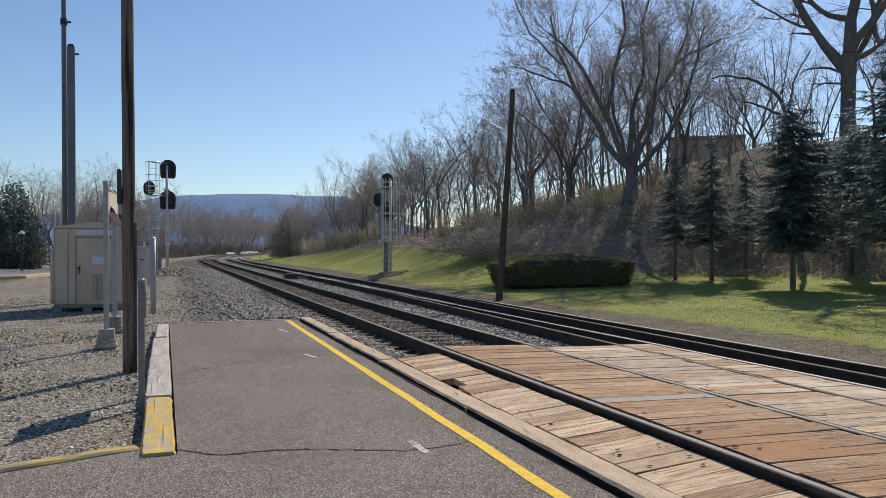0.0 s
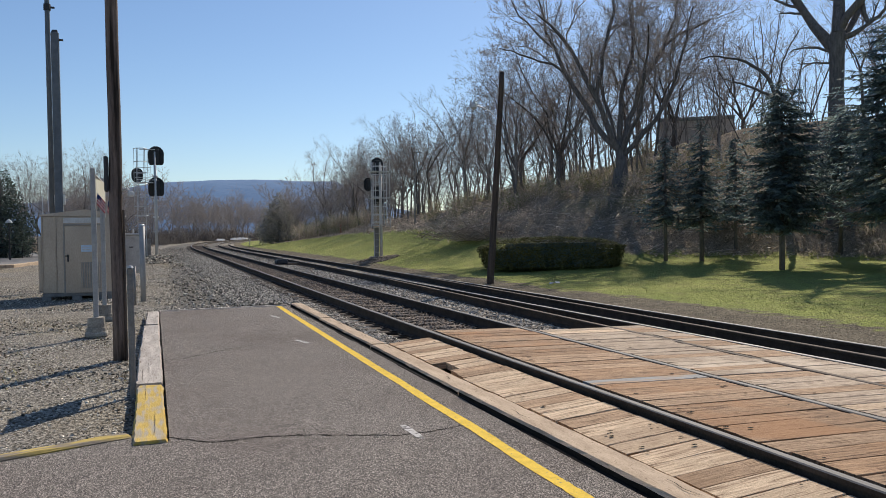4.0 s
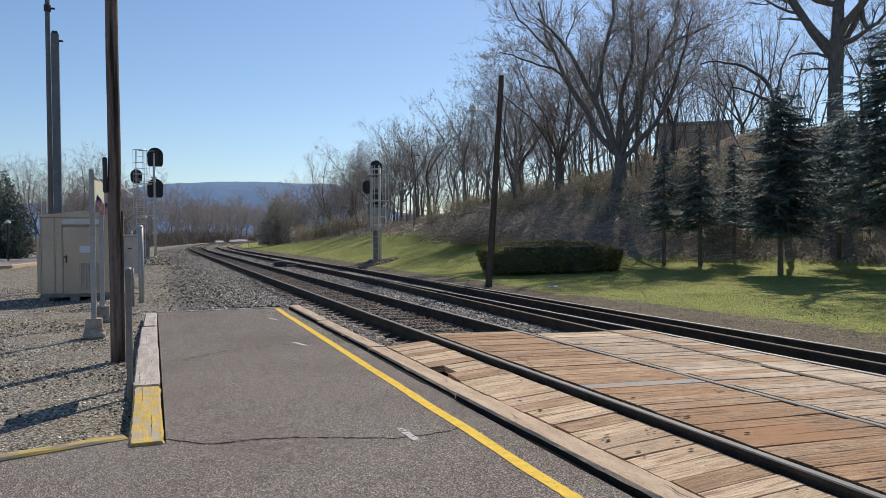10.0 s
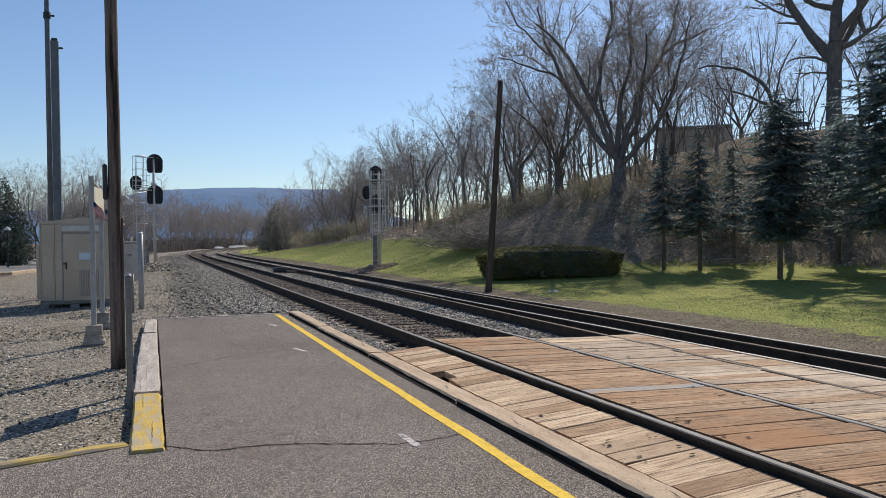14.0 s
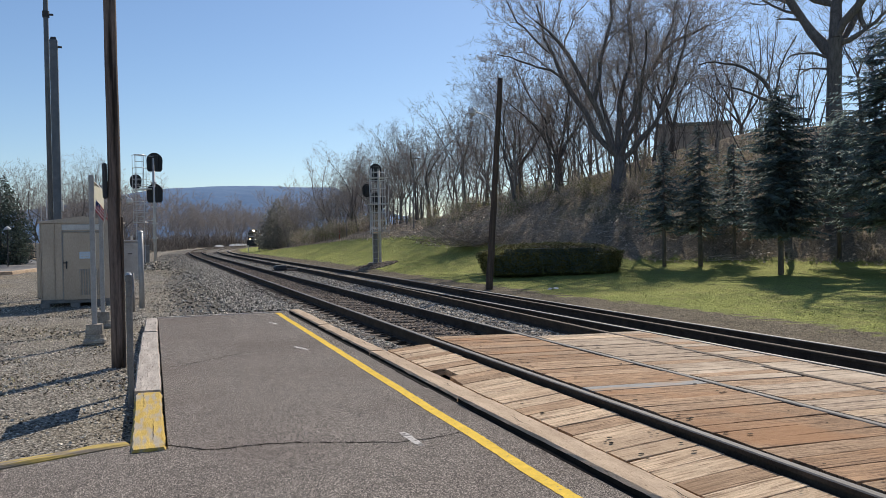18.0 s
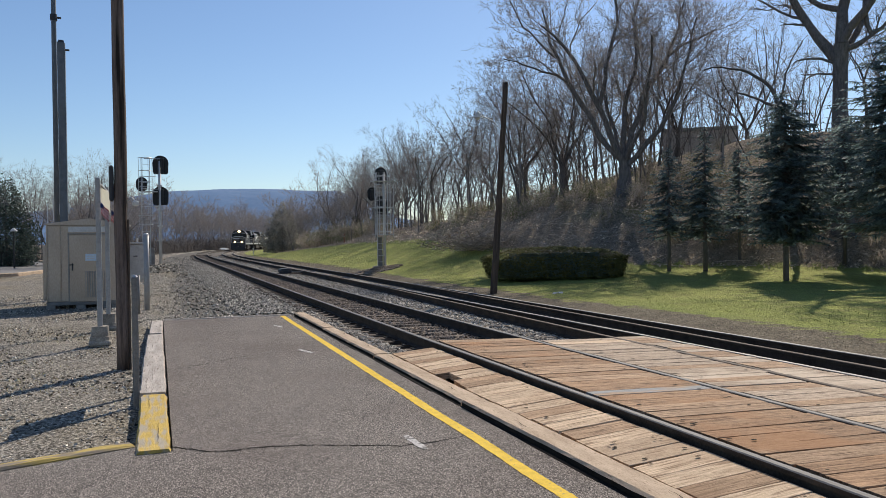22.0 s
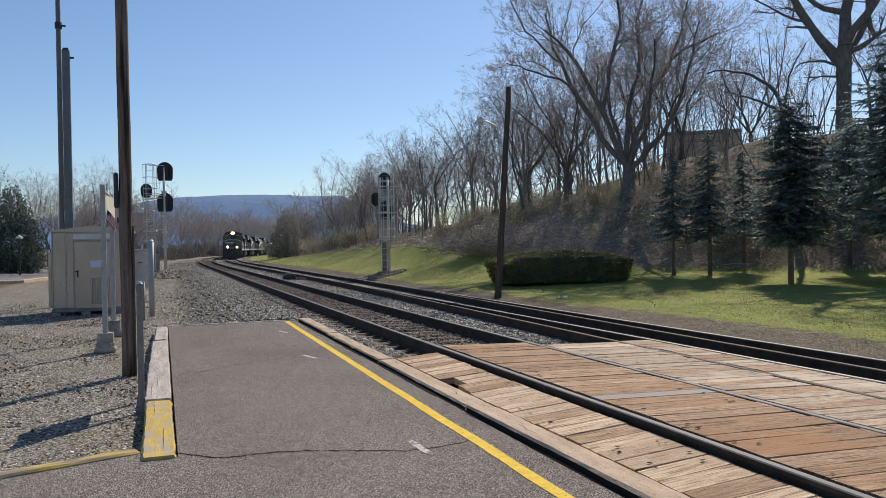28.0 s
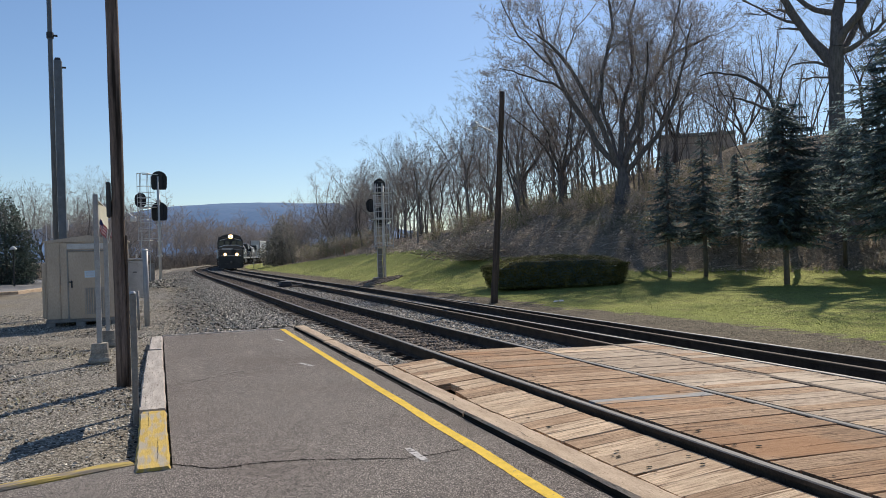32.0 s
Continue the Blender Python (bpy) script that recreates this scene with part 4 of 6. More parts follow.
def stray(r):
    x, y = r.uniform(-6, -0.25), spread(r, 6, 26)
    if y < 6.9 + (x + 0.16) * 0.33 or noise.noise(Vector((x * 0.8, y * 0.8, 7))) < -0.05:
        return None
    return (x, y, land(x, y) + 0.012)


def heaped(cx, cy, reach):
    """Places on a low heap round a mast's foot."""
    def place(r):
        a, d = r.uniform(0, 6.28), reach * math.sqrt(r.random())
        x, y = cx + math.cos(a) * d, cy + math.sin(a) * d * 0.8
        return (x, y, land(x, y) + 0.02 + 0.22 * (1 - d / reach) * r.random())
    return place


stones("signal_gravel", 900, heaped(0.3, 44.6, 2.6), 0.075, PEBBLE, "grey stone heaped round the signal mast by the lot", 10)
stones("mast_gravel", 1500, heaped(10.9, 40.7, 1.45), 0.07, STONE_RUST, "dark crushed stone heaped round the signal mast", 7)
stones("verge_clods", 600, lambda r: (lambda x, y: (x, y, land(x, y) + 0.01))(r.uniform(9.9, 11.4), spread(r, 8, 44)), 0.012, DEBRIS, "dark clods and dead leaves along the lawn edge", 8)
stones("lot_debris", 5200, stray, 0.018, DEBRIS, "dark clods and dead leaves scattered on the lot", 6)


# ---- beside the platform ----
def lathe_pole(height, r0, r1, seed, n=14, rings=16):
    r = random.Random(seed)
    pts = [(r.uniform(-1, 1) * 0.008, r.uniform(-1, 1) * 0.008, height * i / rings) for i in range(rings + 1)]
    return Shape().tube(pts, [r0 + (r1 - r0) * i / rings for i in range(rings + 1)], n)


pole = thing("utility_pole", "dark weathered wooden utility pole on the gravel", "utility pole", pose(-0.475, 12.0, -0.2, 0, 0, 0))
part("shaft", lathe_pole(11.5, 0.09, 0.077, 5), POLE_WOOD, pole, smooth=True)
part("junction_box", Shape().box((-0.115, -0.02, 2.7), (0.06, 0.14, 0.5), 0.02), DARK_GREY, pole, "small dark junction box")
part("lamp_bracket", Shape().tube([(0.09, 0, 2.46), (0.15, -0.03, 2.5), (0.19, -0.06, 2.45)], 0.014, 6), GALV, pole)
part("floodlight", Shape().box((0.2, -0.08, 2.42), (0.09, 0.07, 0.08), 0.02), WHITE_PAINT, pole, "small white floodlight")
part("ground_guard", Shape().box((0.095, -0.04, 1.1), (0.03, 0.05, 2.2), 0.01), POLE_DARK, pole)

board = thing("notice_sign", "plain grey notice board seen edge-on between two steel posts", "sign", pose(-0.24, 9.25, -0.15))
for dx, dy, h in ((0, 0, 1.44), (-0.02, 0.62, 1.38)):
    part("post", Shape().box((dx, dy, h / 2), (0.065, 0.05, h), 0.012), DULL_STEEL, board)
    part("cap", Shape().tube([(dx, dy, h), (dx, dy, h + 0.025)], [0.036, 0.022], 10), GALV, board)
part("panel", Shape().box((-0.01, 0.31, 1.04), (0.02, 0.6, 0.74), 0.004, Euler((0, 0, radians(1.5))).to_matrix()), DULL_STEEL, board)

sign = thing("station_sign", "cream station sign seen edge-on, between two pale grey posts", "sign", pose(-0.955, 14.96, -0.12))
for k, dy in enumerate((0.0, 2.55)):
    part("concrete_base", Shape().tube([(0, dy, 0), (0, dy, 0.16), (0, dy, 0.165), (0, dy, 0.34)], [0.17, 0.165, 0.15, 0.14], 14).box((0, dy, 0.05), (0.36, 0.36, 0.1), 0.03), CONCRETE, sign, "stepped concrete footing")
    part("post", Shape().box((0, dy, 1.62), (0.085, 0.085, 2.62), 0.012), POST_GREY, sign, "square pale grey metal post")
part("sign_panel", Shape().box((0.025, 1.28, 2.6), (0.03, 2.3, 0.42), 0.01, Euler((0, 0, radians(-1.5))).to_matrix()), CREAM, sign)
part("panel_frame", Shape().box((0.025, 1.28, 2.82), (0.05, 2.36, 0.03), 0.008).box((0.025, 1.28, 2.375), (0.05, 2.36, 0.035), 0.008), WHITE_PAINT, sign)


def small_flag(m):
    """A little striped cloth hanging in folds from a short stick."""
    ob = thing("small_flag", "small striped red, white and blue flag hanging from a sign post", "flag", m, group="flags")
    part("stick", Shape().tube([(0, 0, 0), (0.05, -0.02, 0.55)], 0.008, 6), WHITE_PAINT, ob)
    for k in range(7):
        vs = []
        for j in range(7):
            y = 0.04 * math.sin(j * 1.5 + k * 0.2)
            for zz in (0.0, 0.052):
                vs.append((0.045 + j * 0.042, y - 0.02, 0.5 - k * 0.05 - j * 0.05 - zz + 0.05))
        part("stripe", Shape().add(vs, [(2 * j, 2 * j + 2, 2 * j + 3, 2 * j + 1) for j in range(6)]), FLAG_RED if k % 2 == 0 else FLAG_WHITE, ob)
    vs = [(0.044 + j * 0.042, 0.04 * math.sin(j * 1.5) - 0.026, 0.55 - j * 0.05 - k * 0.045) for k in range(5) for j in range(4)]
    part("canton", Shape().add(vs, [(k * 4 + j, k * 4 + j + 1, k * 4 + j + 5, k * 4 + j + 4) for k in range(4) for j in range(3)]), FLAG_BLUE, ob, "dark blue corner")
    return ob


flag_one = small_flag(pose(-0.93, 14.9, 2.08) @ Matrix.Scale(0.55, 4))
flag_two = small_flag(pose(-0.9, 17.45, 2.0, 0, 0, 10) @ Matrix.Scale(0.65, 4))

post = thing("steel_post", "grey steel pipe post set in gravel", "post", pose(-0.27, 22.4, -0.25))
part("pipe", Shape().tube([(0, 0, 0), (0, 0, 2.12)], 0.072, 12), POST_GREY, post, smooth=True)
part("cap", Shape().tube([(0, 0, 2.12), (0, 0, 2.14), (0, 0, 2.17)], [0.075, 0.07, 0.03], 12), GALV, post)
post = thing("steel_post", "thin dark steel pipe post set in gravel", "post", pose(-0.45, 21.2, -0.25))
part("pipe", Shape().tube([(0, 0, 0), (0, 0, 1.1)], 0.03, 8), DULL_STEEL, post, smooth=True)


def bungalow():
    ob = thing("equipment_bungalow", "dull aluminium railway equipment cabin on a raised base", "equipment cabin", pose(-1.82, 25.0, -0.14, 0, 0, -4))
    w, d, h = 1.9, 2.3, 2.12
    part("body", Shape().box((0, 0, 0.2 + h / 2), (w, d, h), 0.02), ALU, ob)
    part("roof", Shape().prism(((-w / 2 - 0.04, 2.31), (w / 2 + 0.04, 2.31), (w / 2 + 0.04, 2.36), (0.15, 2.49), (-w / 2 - 0.04, 2.35)), 1, -d / 2 - 0.06, d / 2 + 0.06), ALU, ob)
    part("base_frame", Shape().box((0, 0, 0.16), (w + 0.02, d + 0.02, 0.1), 0.01), DULL_STEEL, ob)
    for x in (-w / 2 + 0.09, -0.1, 0.42, w / 2 - 0.15):
        part("foot", Shape().box((x, -d / 2 + 0.12, 0.055), (0.24, 0.24, 0.13), 0.01), DULL_STEEL, ob)
        part("foot", Shape().box((x, d / 2 - 0.12, 0.055), (0.24, 0.24, 0.13), 0.01), DULL_STEEL, ob)
    y = -d / 2
    for x in (-w / 2 + 0.02, -w / 2 + 0.36, w / 2 - 0.1):
        part("seam", Shape().box((x, y - 0.012, 0.2 + h / 2), (0.035, 0.02, h - 0.02), 0.006), ALU, ob)
    part("drip_rail", Shape().box((0.12, y - 0.02, 2.19), (1.02, 0.045, 0.15), 0.01), WHITE_PAINT, ob)
    door = part("door", Shape().box((0.12, y - 0.016, 1.12), (0.98, 0.03, 1.84), 0.008), ALU, ob, "flush aluminium door")
    part("door_frame", Shape().box((-0.385, y - 0.022, 1.14), (0.035, 0.03, 1.92), 0.006).box((0.625, y - 0.022, 1.14), (0.035, 0.03, 1.92), 0.006).box((0.12, y - 0.022, 2.07), (1.02, 0.03, 0.035), 0.006), ALU_DARK, ob)
    part("handle", Shape().box((-0.29, y - 0.05, 1.16), (0.035, 0.04, 0.2), 0.008).box((-0.31, y - 0.06, 1.22), (0.1, 0.025, 0.03), 0.006), DARK_GREY, door)
    part("notice", Shape().box((0.18, y - 0.034, 1.42), (0.28, 0.006, 0.19)), LABEL_BLUE, door, "small pale blue notice")
    for k in range(2):
        part("text_bar", Shape().box((0.18, y - 0.039, 1.45 - 0.06 * k), (0.2, 0.004, 0.02)), WHITE_PAINT, door)
    louvre = part("vent", Shape().box((0.28, y - 0.034, 0.68), (0.5, 0.012, 0.72), 0.004), ALU_DARK, door, "vertical ribbed vent")
    for k in range(8):
        part("rib", Shape().box((0.06 + k * 0.063, y - 0.046, 0.68), (0.028, 0.016, 0.7), 0.005), ALU, louvre)
    part("side_box", Shape().box((-w / 2 - 0.06, -0.9, 1.0), (0.1, 0.3, 1.5), 0.02), ALU, ob)
    part("whip_mast", Shape().tube([(-w / 2 + 0.15, -0.9, 2.45), (-w / 2 + 0.15, -0.9, 3.1)], 0.014, 6), GALV, ob)
    part("whip_mast", Shape().tube([(-w / 2 + 0.02, -0.95, 2.3), (-w / 2 + 0.02, -0.95, 2.9)], 0.012, 6), GALV, ob)
    return ob


bungalow()

cab = thing("signal_cabinet", "small pale grey trackside cabinet on legs", "cabinet", pose(-0.62, 26.0, -0.14))
part("body", Shape().box((0, 0, 1.18), (0.66, 0.5, 1.15), 0.02), WHITE_PAINT, cab)
part("roof", Shape().box((0, 0, 1.79), (0.74, 0.58, 0.06), 0.02), GALV, cab)
door = part("door", Shape().box((0.0, -0.262, 1.18), (0.56, 0.02, 1.05), 0.006), WHITE_PAINT, cab)
part("latch", Shape().box((0.0, -0.28, 1.4), (0.12, 0.02, 0.03), 0.004), DARK_GREY, door)
for x in (-0.27, 0.27):
    part("leg", Shape().box((x, 0, 0.3), (0.07, 0.4, 0.62), 0.008), GALV, cab)
part("vent_pipe", Shape().tube([(0.05, 0, 1.8), (0.05, 0, 1.95)], 0.03, 8), GALV, cab)

for x, y, top, r0, lab in ((-3.1, 29.0, 18.0, 0.082, "tall slender blue-grey antenna mast"), (-2.79, 28.0, 8.4, 0.115, "blue-grey steel mast with a small lamp on top")):
    mast = thing("mast", lab, "mast", pose(x, y, -0.3), group="masts")
    if top > 10:
        part("shaft", Shape().tube([(0, 0, 0), (0, 0, top * 0.5), (0, 0, top)], [r0, r0 * 0.95, r0 * 0.85], 12), BLUE_STEEL, mast, smooth=True)
    else:
        part("shaft", Shape().box((0, 0, top / 2), (r0 * 2, r0 * 2, top), 0.02), BLUE_STEEL, mast)
    if top > 10:
        part("joint", Shape().tube([(0, 0, 9.35), (0, 0, 9.55)], r0 * 1.35, 12), DARK_GREY, mast)
        part("bracket", Shape().box((0.1, 0, 9.45), (0.25, 0.06, 0.06), 0.01), DARK_GREY, mast)
    else:
        part("cap", Shape().tube([(0, 0, top), (0, 0, top + 0.08)], [r0 * 1.2, r0 * 0.9], 4), DARK_GREY, mast)
        part("fixture", Shape().box((0.16, 0, top - 0.22), (0.16, 0.06, 0.06), 0.015), DARK_GREY, mast)
    part("meter_box", Shape().box((r0 + 0.03, -0.05, 3.1), (0.07, 0.1, 0.35), 0.01), WHITE_PAINT, mast)


def target(parent, x, y, z, w, h, flat_bottom=False):
    """A signal head: black background plate, three hooded lenses on its far face, a box behind."""
    sh = Shape()
    n = 20
    outline = []
    for k in range(n):
        a = 2 * math.pi * k / n
        cx, cz = math.cos(a), math.sin(a)
        zz = (h / 2 - w / 2) * (1 if cz >= 0 else -1) + cz * w / 2
        if flat_bottom and cz < 0:
            zz = max(zz, -h / 2 + w * 0.2)
        outline.append((x + cx * w / 2, z + zz))
    sh.prism(outline, 1, y - 0.015, y + 0.015)
    head = part("background_plate", sh, BLACK_PAINT, parent, "black signal background plate")
    part("lamp_case", Shape().box((x, y - 0.12, z), (w * 0.42, 0.2, h * 0.72), 0.03), BLACK_PAINT, head)
    for k in (-1, 0, 1):
        part("hood", Shape().tube([(x, y + 0.02, z + k * h * 0.24), (x, y + 0.3, z + k * h * 0.24)], [0.11, 0.1], 10, cap=True), BLACK_PAINT, head)


def ladder(parent, x, y, z0, z1, width):
    for dx in (-width / 2, width / 2):
        part("ladder_rail", Shape().tube([(x + dx, y, z0), (x + dx, y, z1)], 0.018, 6), GALV, parent)
    z = z0 + 0.3
    rungs = part("ladder_rung", Shape().tube([(x - width / 2, y, z), (x + width / 2, y, z)], 0.012, 5), GALV, parent)
    while z + 0.33 < z1:
        z += 0.33
        part("ladder_rung", Shape().tube([(x - width / 2, y, z), (x + width / 2, y, z)], 0.012, 5), GALV, parent)
    return rungs


def signal_left():
    x, y = 0.19, 46.0
    z = land(x, y) - 0.2
    ob = thing("signal_mast", "galvanised signal mast with three black heads and ladder", "railway signal", pose(x, y, z - 0.05), group="signals")
    part("footing", Shape().box((0, 0, 0.05), (0.8, 0.8, 0.3), 0.05), CONCRETE, ob)
    part("mast", Shape().tube([(0, 0, 0), (0, 0, 6.0)], [0.09, 0.075], 12), GALV, ob, smooth=True)
    for zz in (1.6, 2.4, 3.3, 4.6):
        part("clamp", Shape().tube([(0, 0, zz), (0, 0, zz + 0.09)], 0.15, 12), GALV, ob)
    target(ob, 0.06, 0.16, 5.72, 0.84, 1.2, True)
    target(ob, 0.04, 0.16, 4.02, 0.84, 1.2, True)
    target(ob, -0.92, 0.16, 4.72, 0.6, 0.8)
    ladder(ob, -0.72, -0.35, 0.2, 6.15, 0.42)
    for zz in (6.1, 4.45, 3.5, 2.6):
        part("bracket", Shape().box((-0.38, -0.18, zz), (0.8, 0.035, 0.035), 0.006).box((-0.5, -0.25, zz), (0.035, 0.25, 0.035), 0.006), GALV, ob)
    for zz in (4.55, 5.1):
        part("guard_rail", Shape().tube([(-1.02, -0.5, zz), (-0.2, -0.5, zz)], 0.014, 6), GALV, ob)
    part("step_platform", Shape().box((-0.55, -0.3, 4.3), (0.9, 0.5, 0.04), 0.008), GALV, ob)
    for zz in (2.5, 3.0, 3.6, 4.2, 4.8, 5.4, 6.1):
        hoop = [(-0.72 + 0.36 * math.cos(a), -0.35 - 0.55 * math.sin(a), zz) for a in np.linspace(0, math.pi, 9)]
        part("cage_hoop", Shape().tube(hoop, 0.02, 5), GALV, ob)
    for a in np.linspace(0.3, math.pi - 0.3, 4):
        part("cage_bar", Shape().tube([(-0.72 + 0.36 * math.cos(a), -0.35 - 0.55 * math.sin(a), 2.5), (-0.72 + 0.36 * math.cos(a), -0.35 - 0.55 * math.sin(a), 6.1)], 0.011, 5), GALV, ob)
    part("relay_case", Shape().box((-0.45, 0.2, 0.6), (0.3, 0.3, 1.3), 0.02), DULL_STEEL, ob)
    return ob


def signal_right():
    x, y = 11.45, 41.2
    z = land(x, y)
    ob = thing("signal_mast", "galvanised signal mast with ladder cage and black heads", "railway signal", pose(x, y, z - 0.02), group="signals")
    part("footing", Shape().box((0, 0, 0.05), (0.9, 0.9, 0.25), 0.05), CONCRETE, ob)
    part("mast", Shape().tube([(0.12, 0, 0), (0.12, 0, 5.1)], [0.085, 0.075], 12), GALV, ob, smooth=True)
    target(ob, 0.0, 0.2, 4.95, 0.68, 1.1, True)
    target(ob, 0.02, 0.2, 3.4, 0.68, 1.1, True)
    target(ob, -0.5, 0.2, 4.05, 0.5, 0.72)
    part("relay_case", Shape().box((-0.13, 0.02, 0.95), (0.22, 0.25, 1.6), 0.02), DULL_STEEL, ob, "tall grey relay case")
    ladder(ob, -0.14, -0.3, 0.1, 5.2, 0.42)
    for zz in np.arange(2.0, 5.2, 0.42):
        hoop = [(-0.05 + 0.4 * math.cos(a), -0.3 - 0.6 * math.sin(a), zz) for a in np.linspace(0, math.pi, 9)]
        part("cage_hoop", Shape().tube(hoop, 0.02, 5), GALV, ob)
    for a in np.linspace(0.2, math.pi - 0.2, 6):
        part("cage_bar", Shape().tube([(-0.05 + 0.4 * math.cos(a), -0.3 - 0.6 * math.sin(a), 1.9), (-0.05 + 0.4 * math.cos(a), -0.3 - 0.6 * math.sin(a), 5.15)], 0.018, 5), GALV, ob)
    for zz in (1.85, 3.3, 4.7):
        part("step_platform", Shape().box((-0.05, -0.3, zz), (1.0, 0.75, 0.035), 0.006), GALV, ob)
        for dx in (-0.54, 0.46):
            part("stanchion", Shape().tube([(dx, -0.65, zz), (dx, -0.65, zz + 0.6)], 0.012, 5), GALV, ob)
    for dx in (-0.55, 0.47):
        part("cage_bar", Shape().tube([(dx, -0.6, 1.7), (dx, -0.6, 4.6)], 0.018, 5), GALV, ob)
    return ob


signal_left()
signal_right()

# ---- pole with a street lamp beyond the tracks ----
zp = land(10.25, 23.55)
lamp = thing("street_lamp_pole", "leaning dark wooden pole with a street lamp arm", "street lamp", pose(10.25, 23.55, zp - 0.2, 0, 4.3, 0))
part("shaft", lathe_pole(7.1, 0.118, 0.082, 9), POLE_DARK, lamp, smooth=True)
arm = [(-0.08, 0, 5.55), (-0.35, 0, 5.78), (-0.65, 0, 5.88), (-0.88, 0, 5.92)]
part("arm", Shape().tube(arm, 0.022, 8), GALV, lamp, "curved galvanised lamp arm")
lh = part("lamp_head", Shape().tube([(-0.83, 0, 5.95), (-0.92, 0, 5.97), (-1.02, 0, 5.9)], [0.05, 0.09, 0.05], 10), GALV, lamp)
part("lens", Shape().tube([(-0.93, 0, 5.93), (-0.935, 0, 5.84), (-0.94, 0, 5.78)], [0.1, 0.12, 0.06], 12), WHITE_PAINT, lh, "pale lamp bowl")


# ---- hedge ----
def leaf_cloud(sh, count, place, size, r, flat=0.0):
    for _ in range(count):
        p, n = place(r)
        a = size * r.uniform(0.6, 1.4)
        d = Vector((r.gauss(0, 1), r.gauss(0, 1), r.gauss(0, 1) * (1 - flat))).normalized()
        e = d.cross(Vector((r.gauss(0, 1 - flat), r.gauss(0, 1 - flat), 1))).normalized() * a * 0.5
        d = d * a
        sh.add([p - e, p + d * 0.4 + e * 0.2, p + e, p - d * 0.6], [(0, 1, 2), (0, 2, 3)])


hedge = thing("clipped_hedge", "low rounded clipped evergreen hedge on the lawn", "hedge", pose(15.1, 28.5, land(15.1, 28.5) - 0.02, 0, 0, -14) @ Matrix.Diagonal((1.06, 1.06, 1.15, 1)))


def hedge_plan(r):
    u = r.uniform(-1, 1)
    w = (1 - abs(u) ** 3.3) ** (1 / 3.3) * r.choice((-1, 1))
    return (u, w) if r.random() < 0.66 else (w, u)


def hedge_top(r):
    """Places on the gently domed, clipped top."""
    (ex, ey), k = hedge_plan(r), math.sqrt(r.random())
    return Vector((2.66 * ex * k, 1.5 * ey * k, 0.78 + 0.3 * (1 - k ** 3.2) + 0.02 * r.gauss(0, 1) + 0.07 * noise.noise(Vector((ex * k * 4, ey * k * 3, 0))))), None


def hedge_side(r):
    (ex, ey), z = hedge_plan(r), r.uniform(0.04, 0.8)
    b = 1 - 0.10 * (1 - z) ** 2 + 0.02 * r.gauss(0, 1) + 0.05 * noise.noise(Vector((ex * 4, ey * 4, z * 2)))
    return Vector((2.68 * ex * b, 1.5 * ey * b, z)), None


sh = Shape()
leaf_cloud(sh, 11000, hedge_top, 0.06, random.Random(17), 0.85)
leaf_cloud(sh, 15000, hedge_side, 0.06, random.Random(18), 0.5)
part("foliage", sh, HEDGE, hedge)
core = Shape()
ring = [(2.36 * abs(math.cos(a)) ** 0.6 * math.copysign(1, math.cos(a)), 1.26 * abs(math.sin(a)) ** 0.6 * math.copysign(1, math.sin(a))) for a in np.linspace(0, 2 * math.pi, 28, endpoint=False)]
core.prism(ring, 2, 0.1, 0.68)
core.prism([(a * 0.72, b * 0.72) for a, b in ring], 2, 0.6, 0.9)
part("core", core, NEEDLE, hedge)
for k in range(9):
    part("stem", Shape().tube([(-2.1 + 0.52 * k, 0.2 * (-1) ** k, -0.05), (-2.1 + 0.52 * k, 0.1, 0.4)], 0.03, 5), BARK, hedge)


